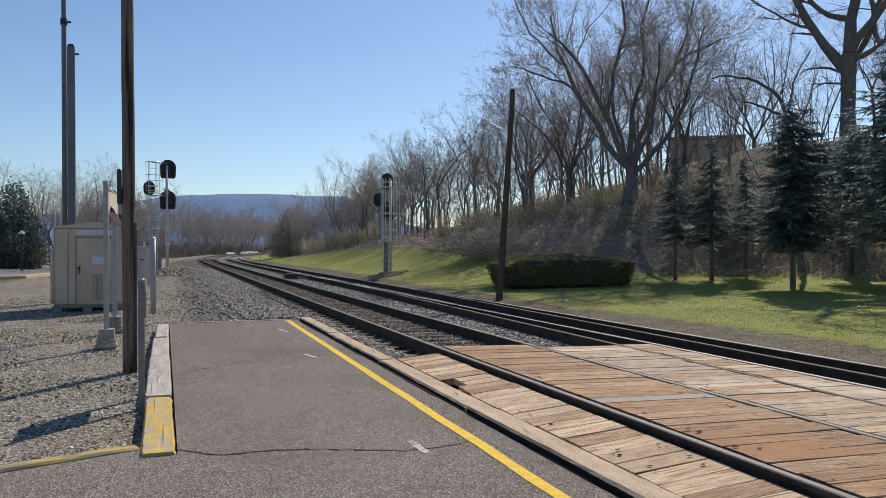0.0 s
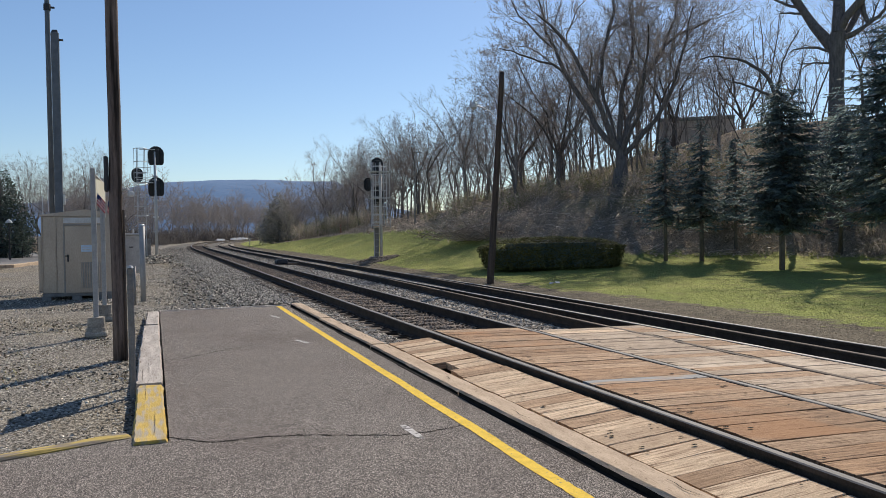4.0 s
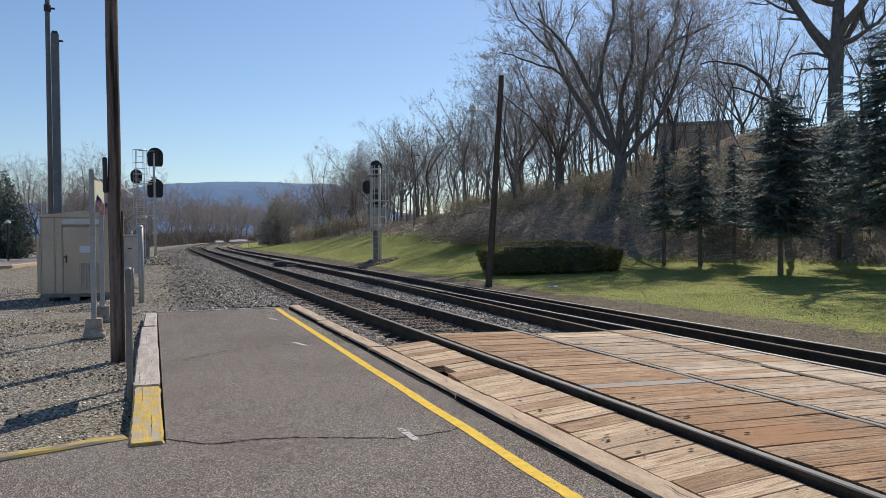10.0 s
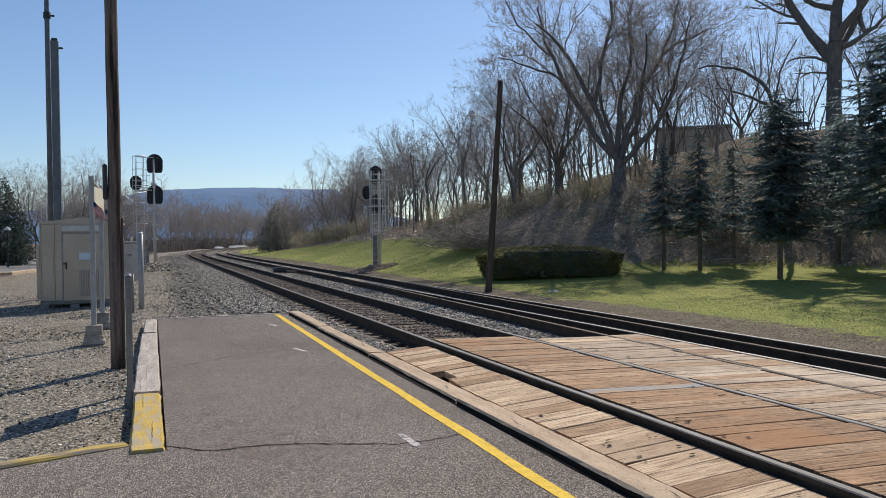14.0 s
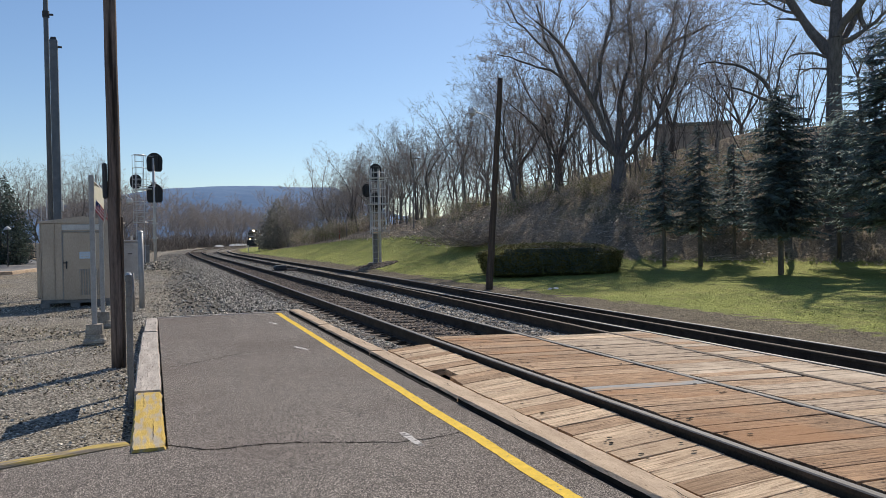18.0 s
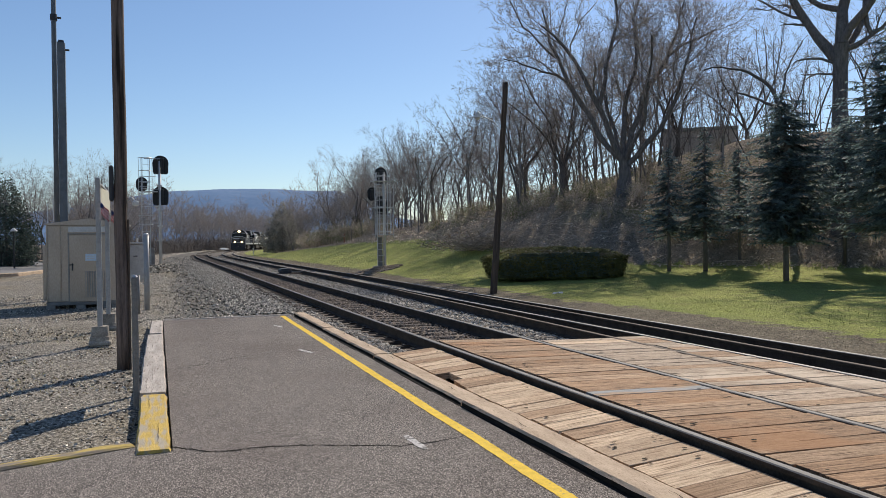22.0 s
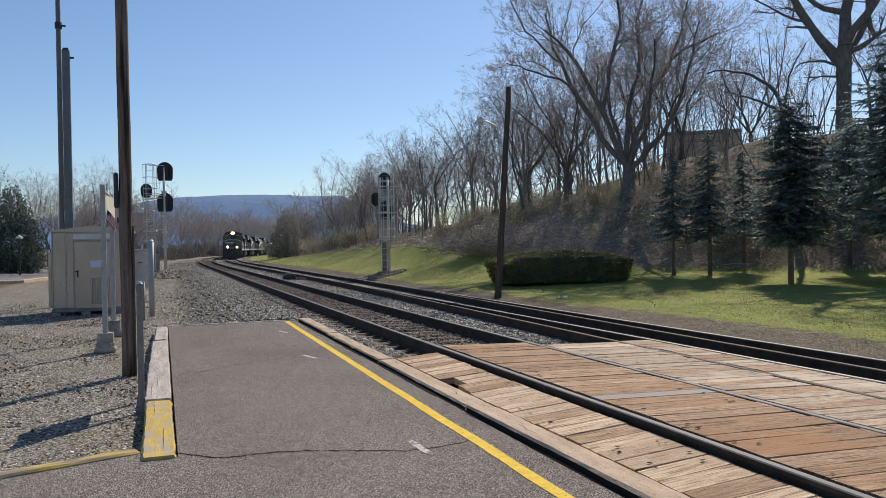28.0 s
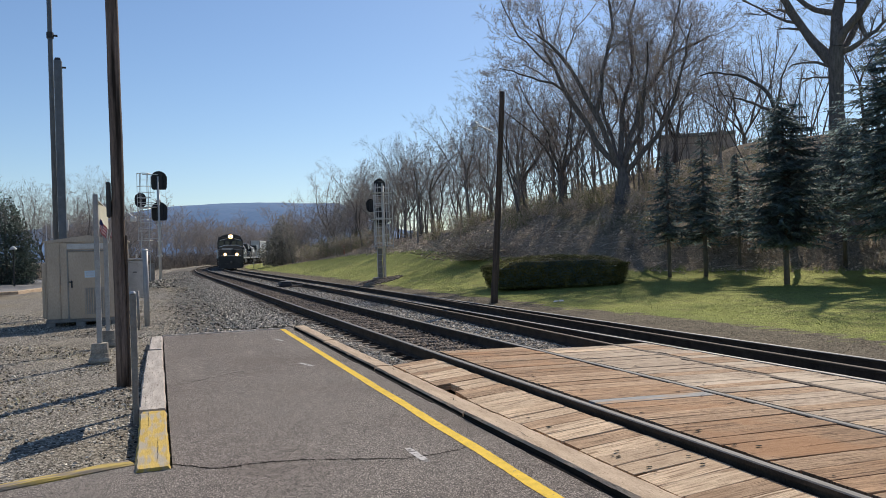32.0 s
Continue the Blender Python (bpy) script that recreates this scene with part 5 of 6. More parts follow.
# ---- conifers ----
def spruce(m, height, width, trunk_free, seed, label, mat=NEEDLE, density=1.0, name="spruce_tree", taper=0.8):
    """A straight trunk with whorls of drooping boughs hung with needle sprays."""
    r = random.Random(seed)
    ob = thing(name, label, "tree", m, group="conifers")
    part("trunk", Shape().tube([(0, 0, -0.3), (0, 0, height * 0.5), (0, 0, height * 0.97)], [0.028 * height * 0.6, 0.011 * height, 0.01], 8), BARK, ob, smooth=True)
    sh, wood = Shape(), Shape()
    z = trunk_free
    while z < height * 0.985:
        f = (z - trunk_free) / (height - trunk_free)
        reach = width / 2 * ((1 - 0.94 * ((f - 0.3) / 0.7) ** 2) if f > 0.3 else 0.72 + 0.28 * f / 0.3) if taper < 0 else width / 2 * (1 - f) ** taper * (0.55 + 0.45 * min(1, f * 6)) + 0.10
        n = max(4, int((7 + 5 * (1 - f)) * density))
        for k in range(n):
            a = r.uniform(0, 2 * math.pi)
            l = reach * r.uniform(0.55, 1.15)
            dip = r.uniform(0.12, 0.38) * l if taper > 0 else r.uniform(-0.45, 0.15) * l
            tip = Vector((math.cos(a) * l, math.sin(a) * l, z - dip + 0.12 * l + r.uniform(-0.2, 0.2)))
            base = Vector((0, 0, z + r.uniform(-0.25, 0.25)))
            mid = (base + tip) / 2 - Vector((0, 0, 0.05 * l))
            wood.tube([base, mid, tip], [0.02, 0.012, 0.005], 3, cap=False)
            steps = max(3, int(l / 0.085))
            for i in range(steps):
                t = (i + r.random()) / steps
                if t < 0.12:
                    continue
                p = base.lerp(mid, t * 2) if t < 0.5 else mid.lerp(tip, t * 2 - 1)
                for side in (-1, 1):
                    b = a + side * r.uniform(0.5, 1.25)
                    q = (0.10 + 0.22 * (1 - t) * min(1.4, l)) * r.uniform(0.6, 1.3)
                    d = Vector((math.cos(b) * q, math.sin(b) * q, -q * r.uniform(0.05, 0.7)))
                    w = Vector((-math.sin(b), math.cos(b), r.uniform(-0.8, 0.8))) * 0.036
                    sh.add([p - w, p + w, p + d + w * 0.3, p + d - w * 0.3], [(0, 1, 2, 3)])
        z += height / 46 * r.uniform(0.7, 1.2)
    tagged(part("bough_frame", wood, BARK, ob), kind="stuff")
    part("foliage", sh, mat, ob)
    return ob


def along(u_angle, dist):
    """A plan place by its heading in degrees from the line of the track, and distance."""
    a = radians(u_angle)
    return math.sin(a) * dist, math.cos(a) * dist


for heading, dist, height, width, free, seed, lab in (
        (35.9, 34.2, 5.3, 3.0, 1.7, 1, "thin open spruce with a bare lower trunk"), (38.3, 34.2, 6.0, 3.3, 1.6, 2, "slim dark spruce with a bare lower trunk"),
        (40.5, 36.5, 4.9, 2.6, 1.4, 3, "small thin spruce at the foot of the bank"), (43.4, 31.0, 6.8, 4.3, 1.6, 4, "broad dark blue-green spruce"),
        (49.8, 31.5, 8.9, 6.4, 2.0, 5, "tall broad dark spruce at the foot of the bank"), (46.9, 36.5, 6.0, 3.8, 2.6, 6, "young spruce on the bank"),
        (54.5, 31.0, 9.0, 5.0, 1.2, 7, "tall dark spruce at the foot of the bank")):
    x, y = along(heading, dist)
    spruce(pose(x, y, land(x, y) - 0.05, 0, 0, seed * 40), height, width, free, seed, lab, NEEDLE, (0.5, 0.62, 0.5, 1.2, 1.0, 0.7, 0.8)[seed - 1], taper=0.8 if seed < 4 else 0.48)
def bushy_evergreen(m, height, width, seed, label, mat, name, taper=0.6, count=11000, spray=0.16):
    """A soft, ragged cone of short sprays round a hidden trunk."""
    r = random.Random(seed)
    ob = thing(name, label, "tree", m, group="conifers")
    part("trunk", Shape().tube([(0, 0, -0.3), (0, 0, height * 0.5), (0, 0, height * 0.95)], [0.16, 0.1, 0.01], 7), BARK, ob, smooth=True)

    def tuft(r):
        f = 1 - math.sqrt(r.random())
        a = r.uniform(0, 2 * math.pi)
        lump = 0.8 + 0.42 * noise.noise(Vector((math.cos(a) * 1.6, math.sin(a) * 1.6, f * height * 0.8 + seed)))
        reach = width / 2 * ((1 - f) ** taper * (0.72 + 0.28 * min(1, f * 5)) + 0.03) * lump * r.uniform(0.45, 1.1)
        return Vector((math.cos(a) * reach, math.sin(a) * reach, 0.1 + f * height + 0.2 * r.gauss(0, 1))), None

    sh = Shape()
    leaf_cloud(sh, count, tuft, spray, r)
    part("foliage", sh, mat, ob)
    return ob


x, y = 15.75, 106
bushy_evergreen(pose(x, y, land(x, y) - 0.1), 6.5, 8.2, 11, "bushy grey-green cedar beside the far curve", NEEDLE_BROWN, "cedar_tree", 0.75)
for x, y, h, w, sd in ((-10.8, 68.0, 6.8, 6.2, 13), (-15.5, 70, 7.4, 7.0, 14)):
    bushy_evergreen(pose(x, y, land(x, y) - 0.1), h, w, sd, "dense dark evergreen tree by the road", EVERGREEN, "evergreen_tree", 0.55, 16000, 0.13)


# ---- bare trees ----
class Grower:
    """Grows one leafless tree: limbs fork into branches, branches into twigs."""

    def __init__(self, seed, twigs=1.0, depth=4, finest=0.004, solid=3):
        self.r, self.twigs, self.depth, self.finest, self.solid = random.Random(seed), twigs, depth, finest, solid
        self.trunk, self.crown = Shape(), Shape()

    def bent(self, p, d, length, n, wiggle, lift):
        """Points of a wavering stem that slowly turns upwards."""
        r, pts = self.r, [p]
        for i in range(n):
            d = (d + Vector((r.gauss(0, wiggle), r.gauss(0, wiggle), r.gauss(0, wiggle) + lift))).normalized()
            pts.append(pts[-1] + d * (length / n))
        return pts

    def branch(self, p, d, length, r0, level):
        n = (9, 6, 4, 2, 1)[level]
        pts = self.bent(p, d, length, n, (0.16, 0.23, 0.24, 0.26, 0.25)[level], (0.03, 0.045, 0.05, 0.03, 0.0)[level])
        if level < self.solid:
            rad = [r0 * (1 - 0.76 * i / n) for i in range(n + 1)]
            (self.trunk if level == 0 else self.crown).tube(pts, rad, (6, 4, 3)[level], cap=False)
        else:
            rad = [r0 * (1.3 - 0.7 * i / n) for i in range(n + 1)]
            d = (pts[-1] - pts[0]).normalized()
            side = d.orthogonal().normalized()
            side.rotate(Matrix.Rotation(self.r.uniform(0, 3.14), 3, d))
            self.crown.blade(pts, rad, side)
        self.sprout(pts, rad, length, level)

    def sprout(self, pts, rad, length, level, first=0.2):
        """Side shoots of one stem, the longest towards its foot."""
        if level >= self.depth:
            return
        r = self.r
        count = (9, 7, 7, 5)[level]
        if level >= 1:
            count = max(2, int(round(count * self.twigs)))
        for k in range(count):
            t = first + (1 - first) * (k + r.uniform(0, 1)) / count
            f = min(0.999, t) * (len(pts) - 1)
            i = min(int(f), len(pts) - 2)
            q = pts[i].lerp(pts[i + 1], f - i)
            ax = (pts[i + 1] - pts[i]).normalized()
            side = ax.orthogonal().normalized()
            side.rotate(Matrix.Rotation(r.uniform(0, 2 * math.pi), 3, ax))
            a = radians(r.uniform(24, 58))
            dd = (ax * math.cos(a) + side * math.sin(a) + Vector((0, 0, 0.14))).normalized()
            rr = max(self.finest, (rad[i] * (1 - f + i) + rad[i + 1] * (f - i)) * r.uniform(0.4, 0.64))
            self.branch(q, dd, length * r.uniform(0.36, 0.62) * (1.15 - 0.5 * t), rr, level + 1)

    def steered(self, p, a0, a1, back, length, r0, level=0, taper=0.7, wiggle=0.12, first=0.3):
        """A heavy limb that leans a0 degrees to +x at its foot and a1 at its tip, leaning back along y."""
        r, n, pts = self.r, 10, [p]
        for i in range(n):
            a = radians(a0 + (a1 - a0) * i / (n - 1)) + r.gauss(0, wiggle)
            b = radians(back) + r.gauss(0, wiggle)
            pts.append(pts[-1] + Vector((math.sin(a) * math.cos(b), math.sin(b), math.cos(a) * math.cos(b))) * (length / n))
        rad = [r0 * (1 - taper * i / n) * (1 + 0.08 * r.gauss(0, 1)) for i in range(n + 1)]
        self.trunk.tube(pts, rad, 8, cap=False)
        self.sprout(pts, rad, length, level, first)
        return pts, rad


def bare_tree_shapes(seed, height, girth, spread_deg, fork_at, stems, reach, twigs=1.0, lean=(0, 0), depth=4, finest=0.0042, limb=0.58, solid=3):
    """Trunk and crown of a leafless woodland tree."""
    g = Grower(seed, twigs, depth, finest, solid)
    r = g.r
    pts = g.bent(Vector((0, 0, -0.4)), Vector((lean[0], lean[1], 1)).normalized(), height * fork_at + 0.4, 5, 0.05, 0.02)
    g.trunk.tube(pts, [girth * (1.15 - 0.35 * i / 5) for i in range(6)], 9, cap=False)
    g.trunk.tube([(0, 0, -0.4), (0, 0, 0.1), (0, 0, 0.7)], [girth * 1.8, girth * 1.45, girth * 1.08], 9, cap=False)
    for k in range(stems):
        a = 2 * math.pi * (k + r.uniform(-0.25, 0.25)) / stems
        b = radians(spread_deg * r.uniform(0.55, 1.2))
        d = Vector((math.cos(a) * math.sin(b), math.sin(a) * math.sin(b), math.cos(b)))
        g.branch(pts[-1], d, height * (1 - fork_at) * reach * r.uniform(0.6, 0.85), girth * (limb if stems > 2 else 0.66), 0)
    for k in range(3):
        a = r.uniform(0, 6.3)
        g.branch(pts[r.randrange(2, 5)], Vector((math.cos(a), math.sin(a), 0.55)).normalized(), height * 0.22, girth * 0.3, 1)
    return g.trunk, g.crown


def limbed_tree(seed, girth, height, lean, limbs, twigs=0.9, finest=0.0045, taper=0.3):
    """An old tree with a short trunk and named limbs: start on the trunk (0 to 1) or on an earlier limb, leans, length, girth."""
    g = Grower(seed, twigs, 4, finest)
    stems = [g.steered(Vector((0, 0, -0.4)), lean[0], lean[1], 0, height + 0.4, girth, 4, taper, 0.04)]
    g.trunk.tube([(0, 0, -0.4), (0, 0, 0.15), (0, 0, 0.9)], [girth * 1.7, girth * 1.35, girth * 1.04], 10, cap=False)
    for on, t, a0, a1, back, length, r0, level in limbs:
        pts, rad = stems[on]
        f = t * (len(pts) - 1)
        i = min(int(f), len(pts) - 2)
        stems.append(g.steered(pts[i].lerp(pts[i + 1], f - i), a0, a1, back, length, r0, level))
    return g.trunk.mesh("trunk", BARK, True), g.crown.mesh("crown", TWIG, True)


def tree_meshes(*args, bark=BARK, **kw):
    t, c = bare_tree_shapes(*args, **kw)
    return t.mesh("trunk", bark, True), c.mesh("crown", TWIG, True)


def stand_tree(meshes, m, label, group="woodland trees"):
    ob = thing("bare_tree", label, "tree", m, group=group)
    part("trunk", meshes[0], None, ob)
    part("crown", meshes[1], None, ob)
    return ob


def plant(meshes, x, y, turn, label, size=1.0, lean=(0, 0), group="woodland trees"):
    return stand_tree(meshes, pose(x, y, land(x, y) - 0.05, lean[0], lean[1], turn) @ Matrix.Scale(size, 4), label, group)


BIG = [tree_meshes(101, 15.5, 0.25, 30, 0.17, 5, 1.0, twigs=0.8, finest=0.006, limb=0.46)]
SLIM = [tree_meshes(110 + k, 13.0, 0.1, 20 + 4 * (k % 3), 0.2 + 0.1 * (k % 2), 3 - k % 2, 0.95, twigs=0.62, finest=0.0075, bark=(BARK_GREY, BARK)[k % 2]) for k in range(6)]
YOUNG = [tree_meshes(130 + k, 8.0, 0.06, 26, 0.28, 3, 0.95, twigs=0.55, bark=BARK_GREY, finest=0.0065) for k in range(4)]
# many-limbed tree on the bank: trunk, heavy limbs to both sides, and some leaning back and forth
SPREADING = limbed_tree(501, 0.36, 1.9, (2, 0), (
    (0, 1.0, -42, -12, 4, 10.5, 0.185, 0), (0, 0.95, -10, -42, -6, 9.0, 0.2, 0), (2, 0.38, 22, -6, 3, 8.0, 0.13, 0), (0, 0.95, 14, 66, 6, 9.5, 0.19, 0),
    (0, 0.85, 50, 8, -5, 9.0, 0.15, 0), (0, 1.0, 4, 9, 12, 11.0, 0.17, 0), (0, 0.9, -18, -4, 34, 9.0, 0.14, 0), (0, 0.9, 20, 4, -30, 7.5, 0.13, 0),
    (1, 0.55, -58, -74, 0, 4.2, 0.08, 0), (1, 0.7, -50, -20, 8, 6.0, 0.08, 0), (4, 0.6, 30, -8, 6, 6.5, 0.08, 0)), twigs=1.15, finest=0.0065)
# massive old tree with a thick trunk, a great side limb and broken stubs
OLD = limbed_tree(502, 0.37, 8.2, (-2, 1), (
    (0, 0.9, -36, -10, 3, 8.0, 0.23, 0), (0, 1.0, 4, -3, 6, 8.0, 0.26, 0), (0, 1.0, 36, 8, -8, 7.5, 0.18, 0), (0, 0.96, 62, 38, 0, 3.0, 0.13, 1),
    (4, 0.45, -20, 30, 0, 4.5, 0.11, 1), (2, 0.2, -62, -30, 0, 4.5, 0.14, 1), (0, 0.9, -60, -105, 0, 2.0, 0.08, 2), (0, 0.85, -82, -88, 0, 1.6, 0.06, 2),
    (1, 0.3, -88, -80, 0, 1.1, 0.07, 3), (0, 0.95, 20, 5, 30, 7.5, 0.16, 0)), twigs=1.0, finest=0.006, taper=0.2)
# bowed tree whose stem arches over to one side, with a dead spur
BOWED = limbed_tree(503, 0.14, 5.0, (-1, -8), (
    (0, 1.0, -24, -95, 0, 4.2, 0.10, 1), (0, 0.97, -58, -76, 0, 2.8, 0.08, 3), (0, 0.96, 14, 22, 8, 3.4, 0.06, 1), (0, 0.8, 30, 10, -6, 3.0, 0.05, 1)), twigs=0.8, finest=0.006)
for meshes, heading, dist, lab in ((SPREADING, 32.9, 45.0, "large leafless tree with several spreading dark limbs"), (OLD, 46.8, 38.5, "massive dark leafless tree with heavy twisting limbs"),
                                   (BOWED, 43.6, 40.0, "bowed leafless tree with a dead spur")):
    x, y = along(heading, dist)
    plant(meshes, x, y, -heading, lab)
for heading, dist, turn, size in ((28.6, 53, 200, 0.8), (25.6, 58, 300, 0.74), (36.5, 57, 40, 0.68), (41.0, 60, 130, 0.75), (12.2, 96, 20, 0.7), (13.7, 92, 110, 0.68), (15.6, 86, 170, 0.68), (17.3, 78, 260, 0.7)):
    x, y = along(heading, dist)
    plant(BIG[0], x, y, turn, "large leafless tree with several spreading dark limbs", size)
r5 = random.Random(77)
# wood on the bank and its top
placed = []
for count, h0, h1, d0, d1, s0, s1 in ((36, 10.8, 17, 78, 130, 0.62, 0.85), (35, 17, 24, 52, 90, 0.66, 0.9), (30, 24, 31, 50, 86, 0.75, 1.0), (38, 31, 58, 54, 84, 0.85, 1.15)):
    got = tries = 0
    while got < count and tries < 3000:
        tries += 1
        x, y = along(r5.uniform(h0, h1), r5.uniform(d0, d1))
        if x < lerp_table(y, TOE_X) + 4.5 or any((x - a) ** 2 + (y - b) ** 2 < 3.0 for a, b in placed):
            continue
        placed.append((x, y))
        got += 1
        plant(SLIM[r5.randrange(6)], x, y, r5.uniform(0, 360), "slender leafless tree among others on the bank", r5.uniform(s0, s1), (r5.uniform(-4, 4), r5.uniform(-4, 4)))
# edge of the wood
for k in range(50):
    y = r5.uniform(60, 128) if k < 24 else r5.uniform(72, 150)
    x = lerp_table(y, TOE_X) + r5.uniform(0.8, 4 if k < 24 else 11)
    plant(YOUNG[k % 4], x, y, r5.uniform(0, 360), "young leafless tree at the wood's edge", r5.uniform(0.6, 1.0))
# far end of the wood, beside the curve
for k in range(18):
    x, y = along(r5.uniform(9.9, 14.0), r5.uniform(100, 138))
    if x > lerp_table(y, TOE_X) + 1.5:
        plant(SLIM[k % 6], x, y, r5.uniform(0, 360), "slender leafless tree where the wood meets the curve", r5.uniform(0.55, 0.8), (r5.uniform(-4, 4), r5.uniform(-4, 4)))
# thin saplings between the trunks
def sapling_mesh(seed):
    r = random.Random(seed)
    g = Grower(seed, 0.5, 3, 0.006)
    pts = g.bent(Vector((0, 0, -0.2)), Vector((r.gauss(0, 0.08), r.gauss(0, 0.08), 1)).normalized(), 6.5, 8, 0.07, 0.02)
    rad = [0.045 * (1 - 0.75 * i / 8) for i in range(9)]
    g.trunk.tube(pts, rad, 5, cap=False)
    g.sprout(pts, rad, 4.0, 1, 0.25)
    g.sprout(pts, rad, 3.0, 1, 0.35)
    return g.trunk.mesh("trunk", (BARK, BARK_GREY)[seed % 2], True), g.crown.mesh("crown", TWIG, True)


SAPLINGS = [sapling_mesh(150 + k) for k in range(5)]
got = 0
while got < 150:
    heading = r5.uniform(14, 46)
    x, y = along(heading, r5.uniform(46, 72) if heading > 22 else r5.uniform(58, 96))
    if x < lerp_table(y, TOE_X) + 6.5:
        continue
    got += 1
    plant(SAPLINGS[got % 5], x, y, r5.uniform(0, 360), "thin leafless sapling between larger trunks", r5.uniform(0.6, 1.3), (r5.uniform(-6, 6), r5.uniform(-6, 6)), group="saplings")
# woods beyond the curve, too far to tell apart
FAR_KINDS = [bare_tree_shapes(300 + k, 13.0, 0.12, 24, 0.24, 3, 0.95, twigs=0.75, depth=3, finest=0.016, solid=1) for k in range(4)]


def join_far(sh, kind, x, y, turn, size):
    c, d, z = math.cos(turn) * size, math.sin(turn) * size, land(x, y) - 0.1
    for piece in kind:
        sh.add([(x + p[0] * c - p[1] * d, y + p[0] * d + p[1] * c, z + p[2] * size) for p in piece.v], piece.f)


far_wood = Shape()
for k in range(190):
    x, y = along(r5.uniform(-6, 9.0), r5.uniform(165, 330)) if k < 140 else along(r5.uniform(3.5, 9.5), r5.uniform(255, 400))
    bend = float(np.interp(y, _ly, _lx))
    if RAIL_X + bend - 8 < x < RAIL_X + bend + 14:
        continue
    join_far(far_wood, FAR_KINDS[k % 4], x, y, r5.uniform(0, 6.28), r5.uniform(0.85, 1.4) if k < 140 else r5.uniform(1.1, 1.5))
tagged(part("far_woodland", far_wood, TWIG), "grey-brown leafless woodland beyond the curve", "woodland", kind="stuff")
# behind the lot
for heading, dist, size in ((-5.0, 66, 0.58), (-8.3, 74, 0.5), (-2.6, 92, 0.6), (-6.6, 72, 0.55), (-3.9, 74, 0.6)):
    x, y = along(heading, dist)
    plant(BIG[0], x, y, 90 * dist, "spreading leafless tree behind the lot", size, group="trees behind the lot")
for heading, dist, size, k in ((-5.8, 62, 0.62, 0), (-8.0, 70, 0.66, 2), (-4.2, 74, 0.68, 1), (-9.6, 82, 0.75, 3), (-3.0, 96, 0.72, 5), (-7.0, 95, 0.8, 4), (-1.6, 120, 0.72, 0), (-11.5, 88, 0.75, 1), (-6.4, 104, 0.95, 2), (-9.0, 98, 0.95, 0), (-4.6, 110, 0.95, 5), (-10.5, 70, 0.75, 3), (-12.8, 80, 0.8, 4), (-13.8, 92, 0.9, 2), (-3.6, 84, 0.75, 3)):
    x, y = along(heading, dist)
    plant(SLIM[k], x, y, 50 * k, "spreading leafless tree behind the lot", size, group="trees behind the lot")


# ---- brush on the bank ----
def shrub_mesh(seed, height, width, stems, leaves):
    r = random.Random(seed)
    sh = Shape()
    for _ in range(stems):
        a, l = r.uniform(0, 6.28), r.uniform(0.3, 1.0)
        p = Vector((r.gauss(0, width * 0.16), r.gauss(0, width * 0.16), 0))
        tip = Vector((math.cos(a) * width / 2 * l, math.sin(a) * width / 2 * l, height * r.uniform(0.35, 1.05)))
        mid = p.lerp(tip, 0.5) + Vector((0, 0, height * 0.22))
        sh.blade([p, mid, tip], [0.014, 0.01], Vector((-math.sin(a), math.cos(a), 0.3)).normalized())
        for _k in range(5):
            t = r.uniform(0.3, 1)
            q = p.lerp(mid, t * 2) if t < 0.5 else mid.lerp(tip, t * 2 - 1)
            d = Vector((r.gauss(0, 1), r.gauss(0, 1), r.gauss(0.3, 0.8))).normalized() * height * r.uniform(0.15, 0.4)
            sh.blade([q, q + d], [0.008], d.orthogonal().normalized())
    first = len(sh.f)
    for _ in range(leaves):
        p = Vector((r.gauss(0, width * 0.24), r.gauss(0, width * 0.24), abs(r.gauss(0.45, 0.25)) * height))
        d = Vector((r.gauss(0, 1), r.gauss(0, 1), r.gauss(0, 1))).normalized() * 0.05
        e = d.orthogonal().normalized() * 0.03
        sh.add([p - e, p + e, p + d], [(0, 1, 2)], 1)
    return sh.mesh("shrub", [BRUSH, BUD])


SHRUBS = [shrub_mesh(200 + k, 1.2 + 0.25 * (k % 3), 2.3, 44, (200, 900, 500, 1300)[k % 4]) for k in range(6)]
r6 = random.Random(91)
hx, hy = along(22.3, 42.0)
for k in range(255):
    for _t in range(20):
        heading = r6.uniform(16, 58) if k < 135 else r6.uniform(9.6, 15.5)
        dist = r6.uniform(33, 66) if heading > 20 else r6.uniform(45 if k < 135 else 75, 135)
        x, y = along(heading, dist)
        toe = lerp_table(y, TOE_X)
        if math.hypot(x - hx, y - hy) < 3.4:
            continue
        if toe + 0.5 < x < toe + (21 if k % 3 == 0 else 13):
            break
    else:
        continue
    o = part("shrub", SHRUBS[r6.randrange(6)], None, at=pose(x, y, land(x, y) - 0.1, r6.uniform(-12, 12), r6.uniform(-12, 12), r6.uniform(0, 360)) @ Matrix.Scale(r6.uniform(0.45, 1.0) if k < 135 else r6.uniform(0.8, 1.5), 4))
    tagged(o, "tangled dry brush with a few early leaves on the bank", "shrub", group="bank brush")
